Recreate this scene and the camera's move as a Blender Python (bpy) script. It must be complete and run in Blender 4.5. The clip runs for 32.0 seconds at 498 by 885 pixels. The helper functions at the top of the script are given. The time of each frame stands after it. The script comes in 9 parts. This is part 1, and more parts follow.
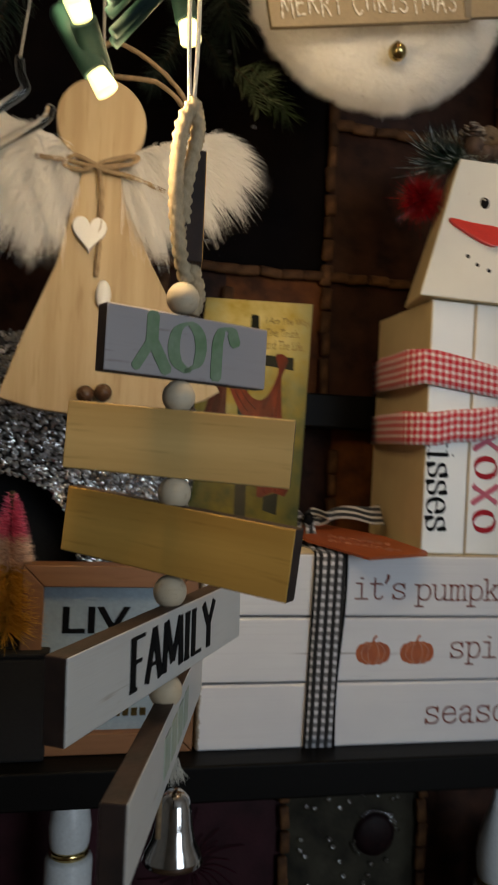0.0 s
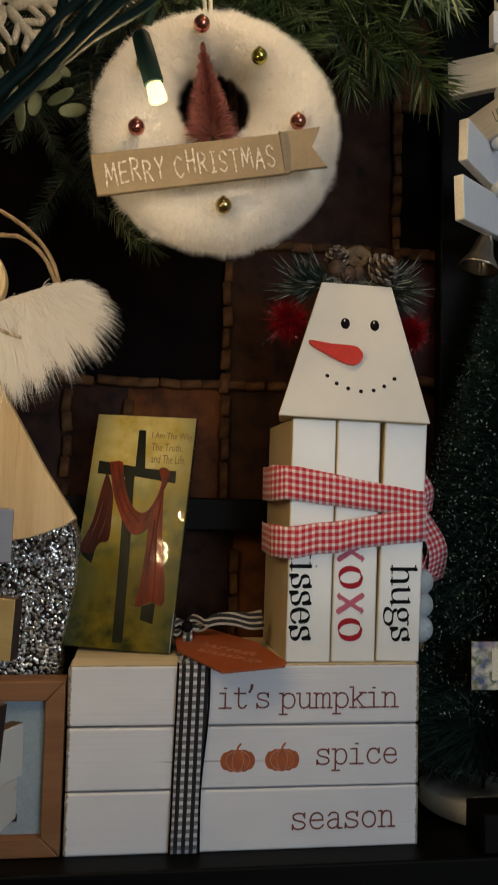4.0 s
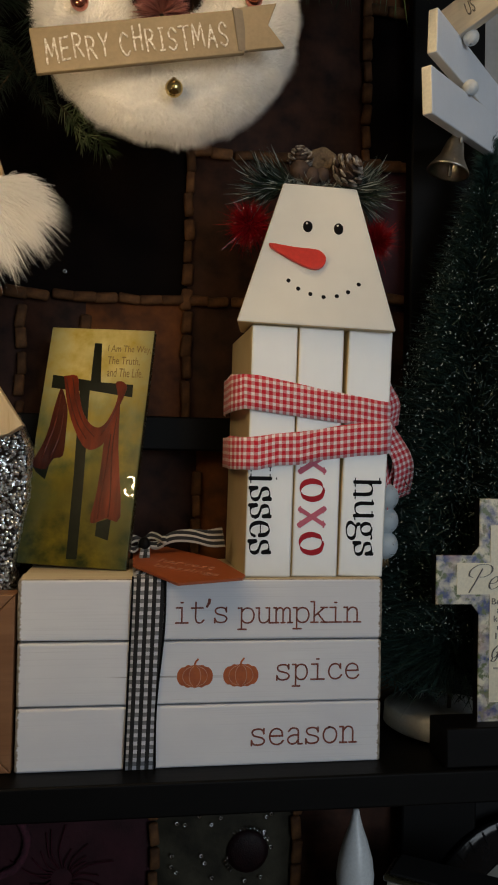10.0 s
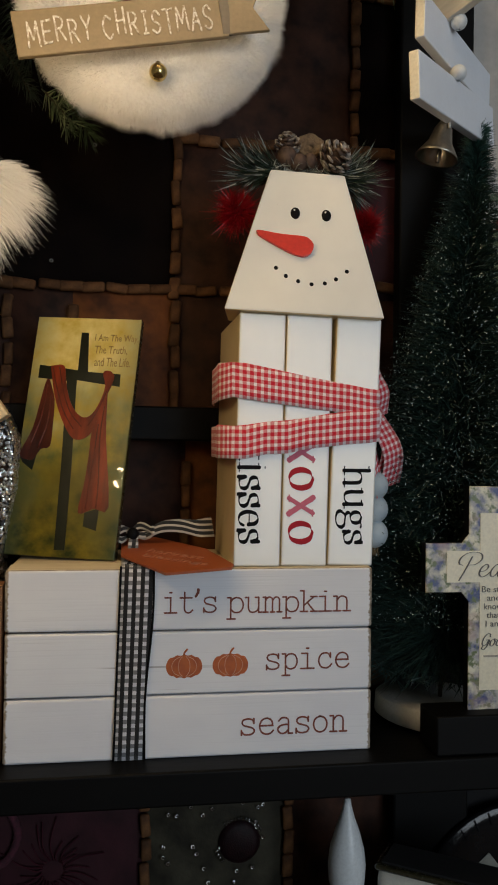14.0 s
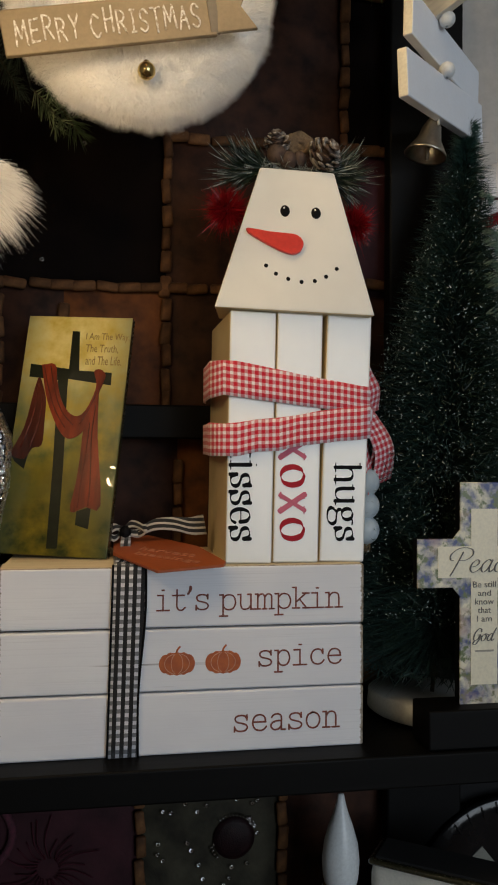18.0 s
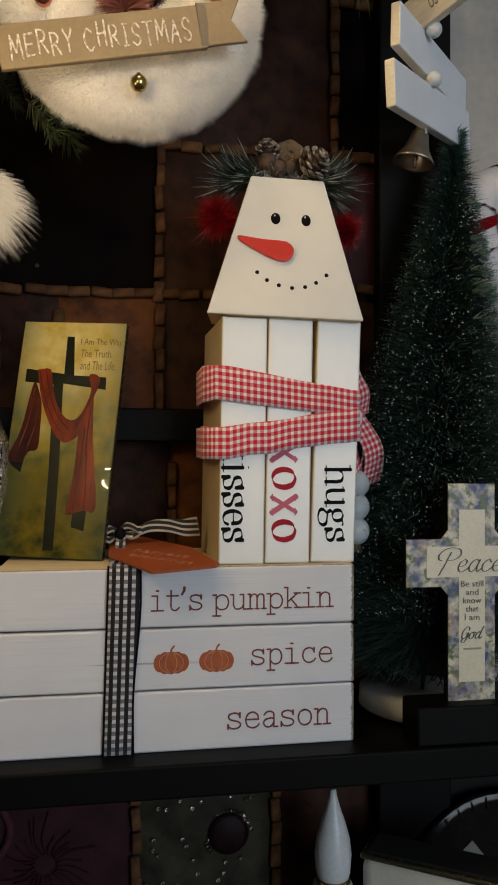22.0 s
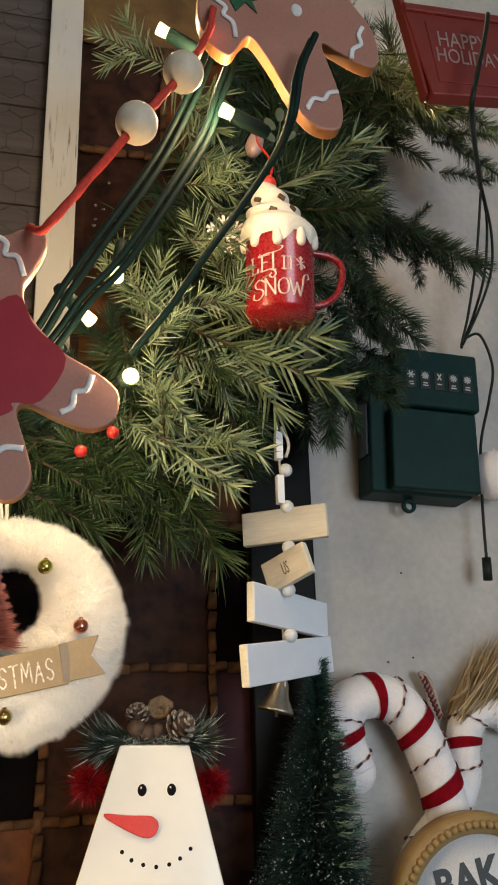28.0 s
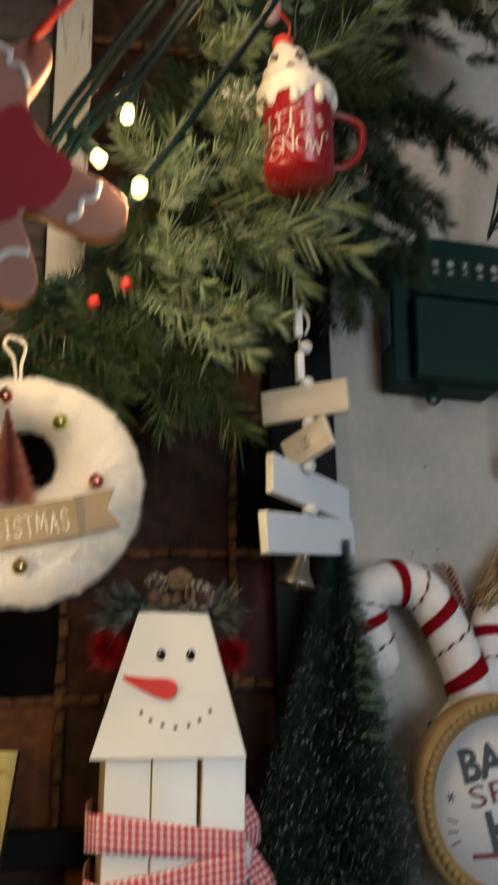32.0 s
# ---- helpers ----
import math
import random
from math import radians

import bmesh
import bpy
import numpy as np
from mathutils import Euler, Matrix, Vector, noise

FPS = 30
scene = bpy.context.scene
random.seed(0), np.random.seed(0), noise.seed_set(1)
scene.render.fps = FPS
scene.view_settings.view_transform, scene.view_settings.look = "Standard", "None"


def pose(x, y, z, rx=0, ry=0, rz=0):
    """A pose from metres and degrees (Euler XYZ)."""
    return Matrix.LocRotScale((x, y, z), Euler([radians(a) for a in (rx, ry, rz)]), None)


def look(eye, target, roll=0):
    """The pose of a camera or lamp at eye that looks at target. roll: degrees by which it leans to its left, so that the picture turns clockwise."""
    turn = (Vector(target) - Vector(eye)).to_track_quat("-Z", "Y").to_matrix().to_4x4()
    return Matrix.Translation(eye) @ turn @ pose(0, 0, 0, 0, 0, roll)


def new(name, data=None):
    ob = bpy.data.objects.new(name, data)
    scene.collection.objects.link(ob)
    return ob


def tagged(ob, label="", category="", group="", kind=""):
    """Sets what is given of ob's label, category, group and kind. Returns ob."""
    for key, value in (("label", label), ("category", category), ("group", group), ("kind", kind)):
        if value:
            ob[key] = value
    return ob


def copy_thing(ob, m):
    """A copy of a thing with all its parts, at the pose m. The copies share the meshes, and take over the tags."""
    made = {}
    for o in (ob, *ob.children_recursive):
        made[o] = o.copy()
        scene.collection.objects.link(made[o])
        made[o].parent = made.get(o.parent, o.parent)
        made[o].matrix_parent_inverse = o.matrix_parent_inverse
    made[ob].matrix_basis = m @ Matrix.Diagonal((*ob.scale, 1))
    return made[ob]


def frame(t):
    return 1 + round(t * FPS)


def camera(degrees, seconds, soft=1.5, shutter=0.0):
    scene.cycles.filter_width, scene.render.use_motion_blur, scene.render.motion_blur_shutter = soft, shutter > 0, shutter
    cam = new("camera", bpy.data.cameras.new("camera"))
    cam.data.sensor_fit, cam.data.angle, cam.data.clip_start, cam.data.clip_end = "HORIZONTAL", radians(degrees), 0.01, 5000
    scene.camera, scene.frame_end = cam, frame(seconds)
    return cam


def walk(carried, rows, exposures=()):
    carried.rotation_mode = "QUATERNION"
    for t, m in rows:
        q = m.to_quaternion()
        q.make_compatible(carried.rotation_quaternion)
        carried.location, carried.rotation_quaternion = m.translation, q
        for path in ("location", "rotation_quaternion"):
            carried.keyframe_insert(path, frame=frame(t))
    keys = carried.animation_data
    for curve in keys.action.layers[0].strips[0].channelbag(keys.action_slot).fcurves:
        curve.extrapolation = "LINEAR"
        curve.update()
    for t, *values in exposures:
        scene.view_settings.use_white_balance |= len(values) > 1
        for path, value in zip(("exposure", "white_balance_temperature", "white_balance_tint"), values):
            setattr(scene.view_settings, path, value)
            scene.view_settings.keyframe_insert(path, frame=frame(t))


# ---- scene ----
cam = camera(34.94, 32.0, 1.9, 0.8)
PATH = [
    (0, (-0.0767, -0.4627, 0.171), (0.0304, 0.0255, 0.1836), 2.42),
    (0.5, (-0.0359, -0.4726, 0.1838), (0.022, 0.0236, 0.2058), 3.31),
    (1, (0.0014, -0.4819, 0.2164), (0.0561, 0.0142, 0.2466), 3.08),
    (1.5, (0.0204, -0.4952, 0.2331), (0.0863, -0.001, 0.2718), 2.26),
    (2, (0.0281, -0.5001, 0.2353), (0.0995, -0.0073, 0.2811), 1.6),
    (2.5, (0.0318, -0.5085, 0.2409), (0.1018, -0.0152, 0.2831), 1.32),
    (3, (0.0345, -0.5167, 0.2436), (0.1028, -0.0231, 0.2855), 1.35),
    (3.5, (0.0387, -0.518, 0.2374), (0.1064, -0.024, 0.2748), 1.32),
    (5.5, (0.049, -0.5133, 0.2063), (0.1094, -0.0176, 0.231), 1.28),
    (6, (0.0505, -0.5096, 0.2034), (0.1133, -0.014, 0.2239), 1.18),
    (6.5, (0.052, -0.5096, 0.1999), (0.1136, -0.0137, 0.2144), 1.1),
    (7, (0.0547, -0.5064, 0.1983), (0.1196, -0.0107, 0.2095), 0.96),
    (7.5, (0.0608, -0.5038, 0.1973), (0.1305, -0.0088, 0.208), 0.94),
    (8, (0.0644, -0.5011, 0.197), (0.1368, -0.0065, 0.2077), 1.05),
    (8.5, (0.0647, -0.5008, 0.1963), (0.1381, -0.0064, 0.2075), 1.21),
    (9, (0.0636, -0.4997, 0.1935), (0.1383, -0.0054, 0.2054), 1.24),
    (9.5, (0.065, -0.4984, 0.1934), (0.1395, -0.0041, 0.2041), 1.13),
    (10, (0.0655, -0.4983, 0.1918), (0.1396, -0.004, 0.2038), 1.11),
    (10.5, (0.0673, -0.4989, 0.1912), (0.1413, -0.0046, 0.2029), 0.98),
    (11, (0.0679, -0.4979, 0.1902), (0.143, -0.0037, 0.201), 0.95),
    (11.5, (0.0681, -0.4952, 0.1891), (0.1441, -0.0011, 0.1991), 0.92),
    (12, (0.0694, -0.4939, 0.1891), (0.1461, 0.0001, 0.1982), 0.84),
    (12.5, (0.07, -0.4954, 0.1887), (0.1472, -0.0015, 0.1987), 0.82),
    (13, (0.0728, -0.495, 0.1879), (0.1495, -0.001, 0.1974), 0.73),
    (13.5, (0.0707, -0.4947, 0.1882), (0.1484, -0.0008, 0.1965), 0.75),
    (15.5, (0.069, -0.5012, 0.1897), (0.1461, -0.0073, 0.1991), 0.72),
    (16, (0.0675, -0.5016, 0.1907), (0.1448, -0.0077, 0.2003), 0.59),
    (16.5, (0.0681, -0.5012, 0.1904), (0.147, -0.0075, 0.1993), 0.56),
    (17, (0.069, -0.496, 0.1876), (0.1472, -0.0022, 0.1955), 0.57),
    (17.5, (0.0716, -0.4947, 0.1857), (0.1514, -0.0012, 0.1939), 0.49),
    (18, (0.0719, -0.4972, 0.1884), (0.1529, -0.0039, 0.1953), 0.37),
    (18.5, (0.072, -0.5023, 0.1898), (0.1532, -0.009, 0.1971), 0.29),
    (19, (0.0741, -0.5032, 0.1896), (0.1561, -0.0101, 0.1975), 0.27),
    (19.5, (0.0743, -0.5023, 0.1908), (0.1577, -0.0093, 0.1976), 0.29),
    (20, (0.0748, -0.5032, 0.1915), (0.1574, -0.0101, 0.1984), 0.21),
    (20.5, (0.074, -0.5033, 0.1904), (0.1572, -0.0103, 0.1957), 0.12),
    (21, (0.0764, -0.5052, 0.1904), (0.1597, -0.0122, 0.1966), 0.04),
    (21.5, (0.0748, -0.5068, 0.1907), (0.1583, -0.0139, 0.1968), 0.12),
    (22, (0.0725, -0.5079, 0.1909), (0.1562, -0.015, 0.1973), 0.15),
    (22.5, (0.0755, -0.5084, 0.1985), (0.1597, -0.0156, 0.2052), 0.13),
    (23, (0.0854, -0.5159, 0.26), (0.1761, -0.0247, 0.2835), -0.02),
    (23.5, (0.0929, -0.5216, 0.324), (0.1999, -0.0364, 0.3799), 0.32),
    (24, (0.0929, -0.5498, 0.3662), (0.2021, -0.0754, 0.4803), -0.32),
    (24.5, (0.1049, -0.5641, 0.3889), (0.2145, -0.0955, 0.5246), -1.27),
    (25, (0.1018, -0.5755, 0.3952), (0.2155, -0.1111, 0.5417), -1.29),
    (25.5, (0.1007, -0.5872, 0.3995), (0.2136, -0.1255, 0.5546), -1.34),
    (26, (0.1016, -0.5962, 0.4009), (0.2123, -0.1355, 0.5606), -1.33),
    (26.5, (0.1107, -0.6007, 0.4025), (0.2238, -0.141, 0.5635), -1.46),
    (28.5, (0.1186, -0.5949, 0.3977), (0.2288, -0.1334, 0.5553), -1.5),
    (29, (0.1242, -0.5894, 0.392), (0.2347, -0.1276, 0.5486), -1.67),
    (29.5, (0.1209, -0.588, 0.3851), (0.2313, -0.1258, 0.5407), -1.65),
    (30, (0.1177, -0.5869, 0.3828), (0.2284, -0.1249, 0.5388), -1.71),
    (30.5, (0.1178, -0.587, 0.3828), (0.2289, -0.1251, 0.5387), -1.73),
    (31, (0.1203, -0.5861, 0.3829), (0.2317, -0.1243, 0.539), -1.96),
    (31.5, (0.1181, -0.5845, 0.3774), (0.2316, -0.1218, 0.5291), -1.93),
    (32, (0.1271, -0.5639, 0.3303), (0.2227, -0.0943, 0.4729), -1.22),
]
# exposure in stops over the walk
EXPOSURES = [(0, -0.48), (2, -0.54), (6, -0.54), (10, -0.54), (12.2, -0.52), (13, -0.27), (20, -0.20), (22.4, -0.25), (23.2, -0.20), (24.2, 0.14), (26, 0.20), (29, 0.38), (30, 0.38), (31, -0.02), (32, -0.06)]
walk(cam, [(t, look(eye, target, roll)) for t, eye, target, roll in PATH], EXPOSURES)

# ---------------- light ----------------
# z = 0 is the top of the shelf board; the room's floor lies 1.2 m below it.
world = bpy.data.worlds.new("sky")
scene.world = world
world.use_nodes = True
wn = world.node_tree.nodes
sky = wn.new("ShaderNodeTexSky")
sky.sky_type, sky.sun_disc = "NISHITA", False
sky.sun_elevation, sky.sun_rotation = radians(25), radians(200)
world.node_tree.links.new(sky.outputs["Color"], wn["Background"].inputs["Color"])
wn["Background"].inputs["Strength"].default_value = 0.08

WINDOW_POWER, BULB_POWER = 33.0, 0.42


def area_lamp(name, m, sx, sy, power, colour):
    data = bpy.data.lights.new(name, "AREA")
    data.shape, data.size, data.size_y, data.energy, data.color = "RECTANGLE", sx, sy, power, colour
    ob = new(name, data)
    ob.matrix_world = m
    return ob


def bulb_lamp(place, power):
    data = bpy.data.lights.new("bulb_light", "POINT")
    data.energy, data.color, data.shadow_soft_size = power, (1.0, 0.71, 0.38), 0.006
    ob = new("bulb_light", data)
    ob.location = place
    return ob


area_lamp("window_daylight", look((1.25, -2.96, 0.35), (0.3, 0.0, 0.2)), 1.3, 1.3, WINDOW_POWER, (0.78, 0.89, 1.0))

# ---------------- helpers ----------------


def thing(name, label, category, m=None, group="", kind=""):
    ob = new(name)
    ob.empty_display_size = 0.01
    if m is not None:
        ob.matrix_basis = m
    return tagged(ob, label, category, group, kind)


def to_mesh(name, bm, smooth=None):
    me = bpy.data.meshes.new(name)
    bm.to_mesh(me)
    bm.free()
    if smooth is not None:
        for p in me.polygons:
            p.use_smooth = smooth
    return me


def part(name, bm, material, parent, label="", m=None, smooth=None):
    me = bm if isinstance(bm, bpy.types.Mesh) else to_mesh(name, bm, smooth)
    if not me.materials:
        for x in material if isinstance(material, (list, tuple)) else [material]:
            me.materials.append(x)
    ob = new(name, me)
    ob.parent = parent
    if m is not None:
        ob.matrix_basis = m
    if label:
        ob["label"] = label
    return ob


def structure(name, bm, material, label, category, m=None):
    ob = part(name, bm, material, None, label, m)
    return tagged(ob, label, category, "", "structure")


def box(sx, sy, sz, at=(0, 0, 0), bevel=0.0, seg=2, worn=False):
    """A box with its centre at a place; worn gives the rounded edges the second material."""
    bm = bmesh.new()
    bmesh.ops.create_cube(bm, size=1.0, matrix=Matrix.Translation(at) @ Matrix.Diagonal((sx, sy, sz, 1)))
    if bevel:
        old = set(bm.faces)
        made = bmesh.ops.bevel(bm, geom=list(bm.edges), offset=bevel, segments=seg, affect="EDGES", profile=0.5)
        for f in bm.faces:
            n = f.normal
            flat = max(abs(n.x), abs(n.y), abs(n.z)) > 0.999
            f.smooth = not flat
            if worn and not flat:
                f.material_index = 1
    return bm


def span(x0, x1, y0, y1, z0, z1, bevel=0.0, seg=2, worn=False):
    return box(x1 - x0, y1 - y0, z1 - z0, ((x0 + x1) / 2, (y0 + y1) / 2, (z0 + z1) / 2), bevel, seg, worn)


def join(*bms):
    out = bms[0]
    for b in bms[1:]:
        me = bpy.data.meshes.new("t")
        b.to_mesh(me)
        out.from_mesh(me)
        bpy.data.meshes.remove(me)
        b.free()
    return out


def moved(bm, m):
    bm.transform(m)
    return bm


def slot(bm, index):
    for f in bm.faces:
        f.material_index = index
    return bm


def prism(pts, depth, bevel=0.0, y=0.0, edge_slot=0):
    """A board cut to an outline in x and z, its face at y towards -y."""
    bm = bmesh.new()
    vs = [bm.verts.new((px, y, pz)) for px, pz in pts]
    face = bm.faces.new(vs)
    bm.normal_update()
    if face.normal.y > 0:
        face.normal_flip()
    ext = bmesh.ops.extrude_face_region(bm, geom=[face])
    bmesh.ops.translate(bm, vec=(0, depth, 0), verts=[v for v in ext["geom"] if isinstance(v, bmesh.types.BMVert)])
    bm.normal_update()
    bmesh.ops.recalc_face_normals(bm, faces=list(bm.faces))
    if bevel:
        rim = [e for e in bm.edges if len(e.link_faces) == 2 and e.calc_face_angle(0) > 1.0 and abs(e.verts[0].co.y - e.verts[1].co.y) < 1e-7]
        bmesh.ops.bevel(bm, geom=rim, offset=bevel, segments=2, affect="EDGES", profile=0.5)
    for f in bm.faces:
        if abs(f.normal.y) < 0.25:
            f.material_index = edge_slot
    return bm


def lathe(profile, seg=32, m=None):
    """A turned body about z from rows of radius and height."""
    bm = bmesh.new()
    rings = []
    for r, z in profile:
        if r < 1e-6:
            rings.append([bm.verts.new((0, 0, z))])
        else:
            rings.append([bm.verts.new((r * math.cos(2 * math.pi * k / seg), r * math.sin(2 * math.pi * k / seg), z)) for k in range(seg)])
    for a, b in zip(rings, rings[1:]):
        for k in range(seg):
            j = (k + 1) % seg
            loop = []
            for v in (a[k % len(a)], a[j % len(a)], b[j % len(b)], b[k % len(b)]):
                if v not in loop:
                    loop.append(v)
            if len(loop) > 2:
                bm.faces.new(loop)
    bmesh.ops.recalc_face_normals(bm, faces=list(bm.faces))
    for f in bm.faces:
        f.smooth = True
    if m is not None:
        bm.transform(m)
    return bm


def smooth_line(pts, n=8):
    """Points of a Catmull-Rom curve through the given ones."""
    p = [Vector(q) for q in pts]
    p = [p[0] * 2 - p[1]] + p + [p[-1] * 2 - p[-2]]
    out = []
    for a, b, c, d in zip(p, p[1:], p[2:], p[3:]):
        for k in range(n):
            t = k / n
            out.append(0.5 * (2 * b + (c - a) * t + (2 * a - 5 * b + 4 * c - d) * t * t + (3 * b - a - 3 * c + d) * t ** 3))
    out.append(p[-2])
    return out


def frames_along(pts):
    up, out = None, []
    for k, q in enumerate(pts):
        d = (pts[min(k + 1, len(pts) - 1)] - pts[max(k - 1, 0)]).normalized()
        if up is None:
            up = d.orthogonal().normalized()
        up = (up - d * up.dot(d)).normalized()
        out.append((q, up, d.cross(up), d))
    return out


def tube(pts, r, seg=8, n=8, end=None, twist=0.0, lobes=0):
    """A round cord along a smooth curve; lobes give it the strands of a twisted rope."""
    bm = bmesh.new()
    line = smooth_line(pts, n) if n > 1 else [Vector(q) for q in pts]
    rings, far = [], 0.0
    for k, (q, u, v, _) in enumerate(frames_along(line)):
        f = k / (len(line) - 1)
        rad = r if end is None else r + (end - r) * f
        if k:
            far += (line[k] - line[k - 1]).length
        ring = []
        for s in range(seg):
            a = 2 * math.pi * s / seg
            rr = rad * (1 + (0.22 * math.cos(lobes * (a + twist * far)) if lobes else 0))
            ring.append(bm.verts.new(q + u * math.cos(a) * rr + v * math.sin(a) * rr))
        rings.append(ring)
    for a, b in zip(rings, rings[1:]):
        for s in range(seg):
            bm.faces.new((a[s], a[(s + 1) % seg], b[(s + 1) % seg], b[s]))
    bm.faces.new(list(reversed(rings[0])))
    bm.faces.new(rings[-1])
    bmesh.ops.recalc_face_normals(bm, faces=list(bm.faces))
    for f in bm.faces:
        f.smooth = True
    return bm


def ball(r, at=(0, 0, 0), u=20, v=12, squash=(1, 1, 1)):
    bm = bmesh.new()
    bmesh.ops.create_uvsphere(bm, u_segments=u, v_segments=v, radius=r, matrix=Matrix.Translation(at) @ Matrix.Diagonal((*squash, 1)))
    for f in bm.faces:
        f.smooth = True
    return bm


def bead(r, hole, at=(0, 0, 0), axis="z"):
    """A drilled bead."""
    prof = [(hole, -r * 0.93)] + [(math.cos(a) * r, math.sin(a) * r) for a in np.linspace(-1.2, 1.2, 11)] + [(hole, r * 0.93), (hole, -r * 0.93)]
    turn = {"z": (0, 0, 0), "x": (0, math.pi / 2, 0), "y": (math.pi / 2, 0, 0)}[axis]
    return lathe(prof, 24, Matrix.Translation(at) @ Euler(turn).to_matrix().to_4x4())


def band(rows, thick=0.0004):
    """A woven band from rows of (edge a, edge b); carries a map in metres along and across."""
    bm = bmesh.new()
    uv = bm.loops.layers.uv.new("weave")
    far, prev, last = 0.0, None, None
    for a, b in rows:
        a, b = Vector(a), Vector(b)
        mid = (a + b) / 2
        if last is not None:
            far += (mid - last).length
        w = (b - a).length
        mids = [a.lerp(b, t) for t in (0, 0.25, 0.5, 0.75, 1)]
        row = [(bm.verts.new(q), far, t * w) for q, t in zip(mids, (0, 0.25, 0.5, 0.75, 1))]
        if prev:
            for k in range(4):
                f = bm.faces.new((prev[k][0], prev[k + 1][0], row[k + 1][0], row[k][0]))
                f.smooth = True
                for loop, src in zip(f.loops, (prev[k], prev[k + 1], row[k + 1], row[k])):
                    loop[uv].uv = (src[1], src[2])
        prev, last = row, mid
    bm.normal_update()
    bmesh.ops.solidify(bm, geom=list(bm.faces), thickness=thick)
    return bm


def blades(name, roots, ways, lengths, width, bend=None, steps=3, sides=False):
    """Tapered strands as one mesh: roots and ways are rows of xyz; bend is added to the way along the strand."""
    roots, ways = np.asarray(roots, float), np.asarray(ways, float)
    n = len(roots)
    ways = ways / np.linalg.norm(ways, axis=1, keepdims=True)
    lengths = np.broadcast_to(np.asarray(lengths, float), (n,))
    width = np.broadcast_to(np.asarray(width, float), (n,))
    other = np.random.normal(size=(n, 3))
    side = np.cross(ways, other)
    side /= np.linalg.norm(side, axis=1, keepdims=True)
    up = np.cross(side, ways)
    bend = np.zeros((n, 3)) if bend is None else np.broadcast_to(np.asarray(bend, float), (n, 3))
    verts, faces = [], []
    k = 3 if sides else 2
    for s in range(steps):
        f = s / steps
        mid = roots + (ways * f + bend * f * f) * lengths[:, None]
        w = (width * (1 - 0.55 * f))[:, None] / 2
        if sides:
            for a in (0, 2.094, 4.189):
                verts.append(mid + w * (side * math.cos(a) + up * math.sin(a)))
        else:
            verts += [mid - side * w, mid + side * w]
    verts.append(roots + (ways + bend) * lengths[:, None])
    per = len(verts)
    grid = np.stack(verts, 1).reshape(-1, 3)
    base = (np.arange(n) * per)[:, None]
    out = []
    for s in range(steps - 1):
        for j in range(k if sides else 1):
            a, b = s * k + j, s * k + (j + 1) % k
            out.append(base + np.array([[a, b, b + k, a + k]]))
    quads = np.concatenate(out) if out else np.zeros((0, 4), int)
    tips = []
    for j in range(k if sides else 1):
        a, b = (steps - 1) * k + j, (steps - 1) * k + (j + 1) % k
        tips.append(base + np.array([[a, b, per - 1]]))
    tris = np.concatenate(tips)
    me = bpy.data.meshes.new(name)
    me.from_pydata(grid.tolist(), [], quads.tolist() + tris.tolist())
    me.update()
    return me


def lettering(name, text, x0, x1, z0, z1, material, parent, y=0.0, label="", turn=0, bold=0.0, m=None, raised=0.0002):
    """Words that fill a box in x and z on a face towards -y. turn: degrees clockwise."""
    cu = bpy.data.curves.new(name, "FONT")
    cu.body, cu.extrude, cu.offset, cu.resolution_u = text, 0.01, bold, 3
    tmp = new(name, cu)
    dg = bpy.context.evaluated_depsgraph_get()
    me = bpy.data.meshes.new_from_object(tmp.evaluated_get(dg))
    bpy.data.objects.remove(tmp)
    co = np.zeros(len(me.vertices) * 3)
    me.vertices.foreach_get("co", co)
    co = co.reshape(-1, 3)
    a = radians(-turn)
    xy = np.stack([co[:, 0] * math.cos(a) - co[:, 1] * math.sin(a), co[:, 0] * math.sin(a) + co[:, 1] * math.cos(a)], 1)
    lo, hi = xy.min(0), xy.max(0)
    xy = (xy - lo) / (hi - lo)
    depth = np.where(co[:, 2] > 0, -raised, raised * 0.5)
    done = np.stack([x0 + xy[:, 0] * (x1 - x0), y + depth, z0 + xy[:, 1] * (z1 - z0)], 1)
    me.vertices.foreach_set("co", done.ravel())
    me.update()
    me.materials.clear()
    return part(name, me, material, parent, label, m)


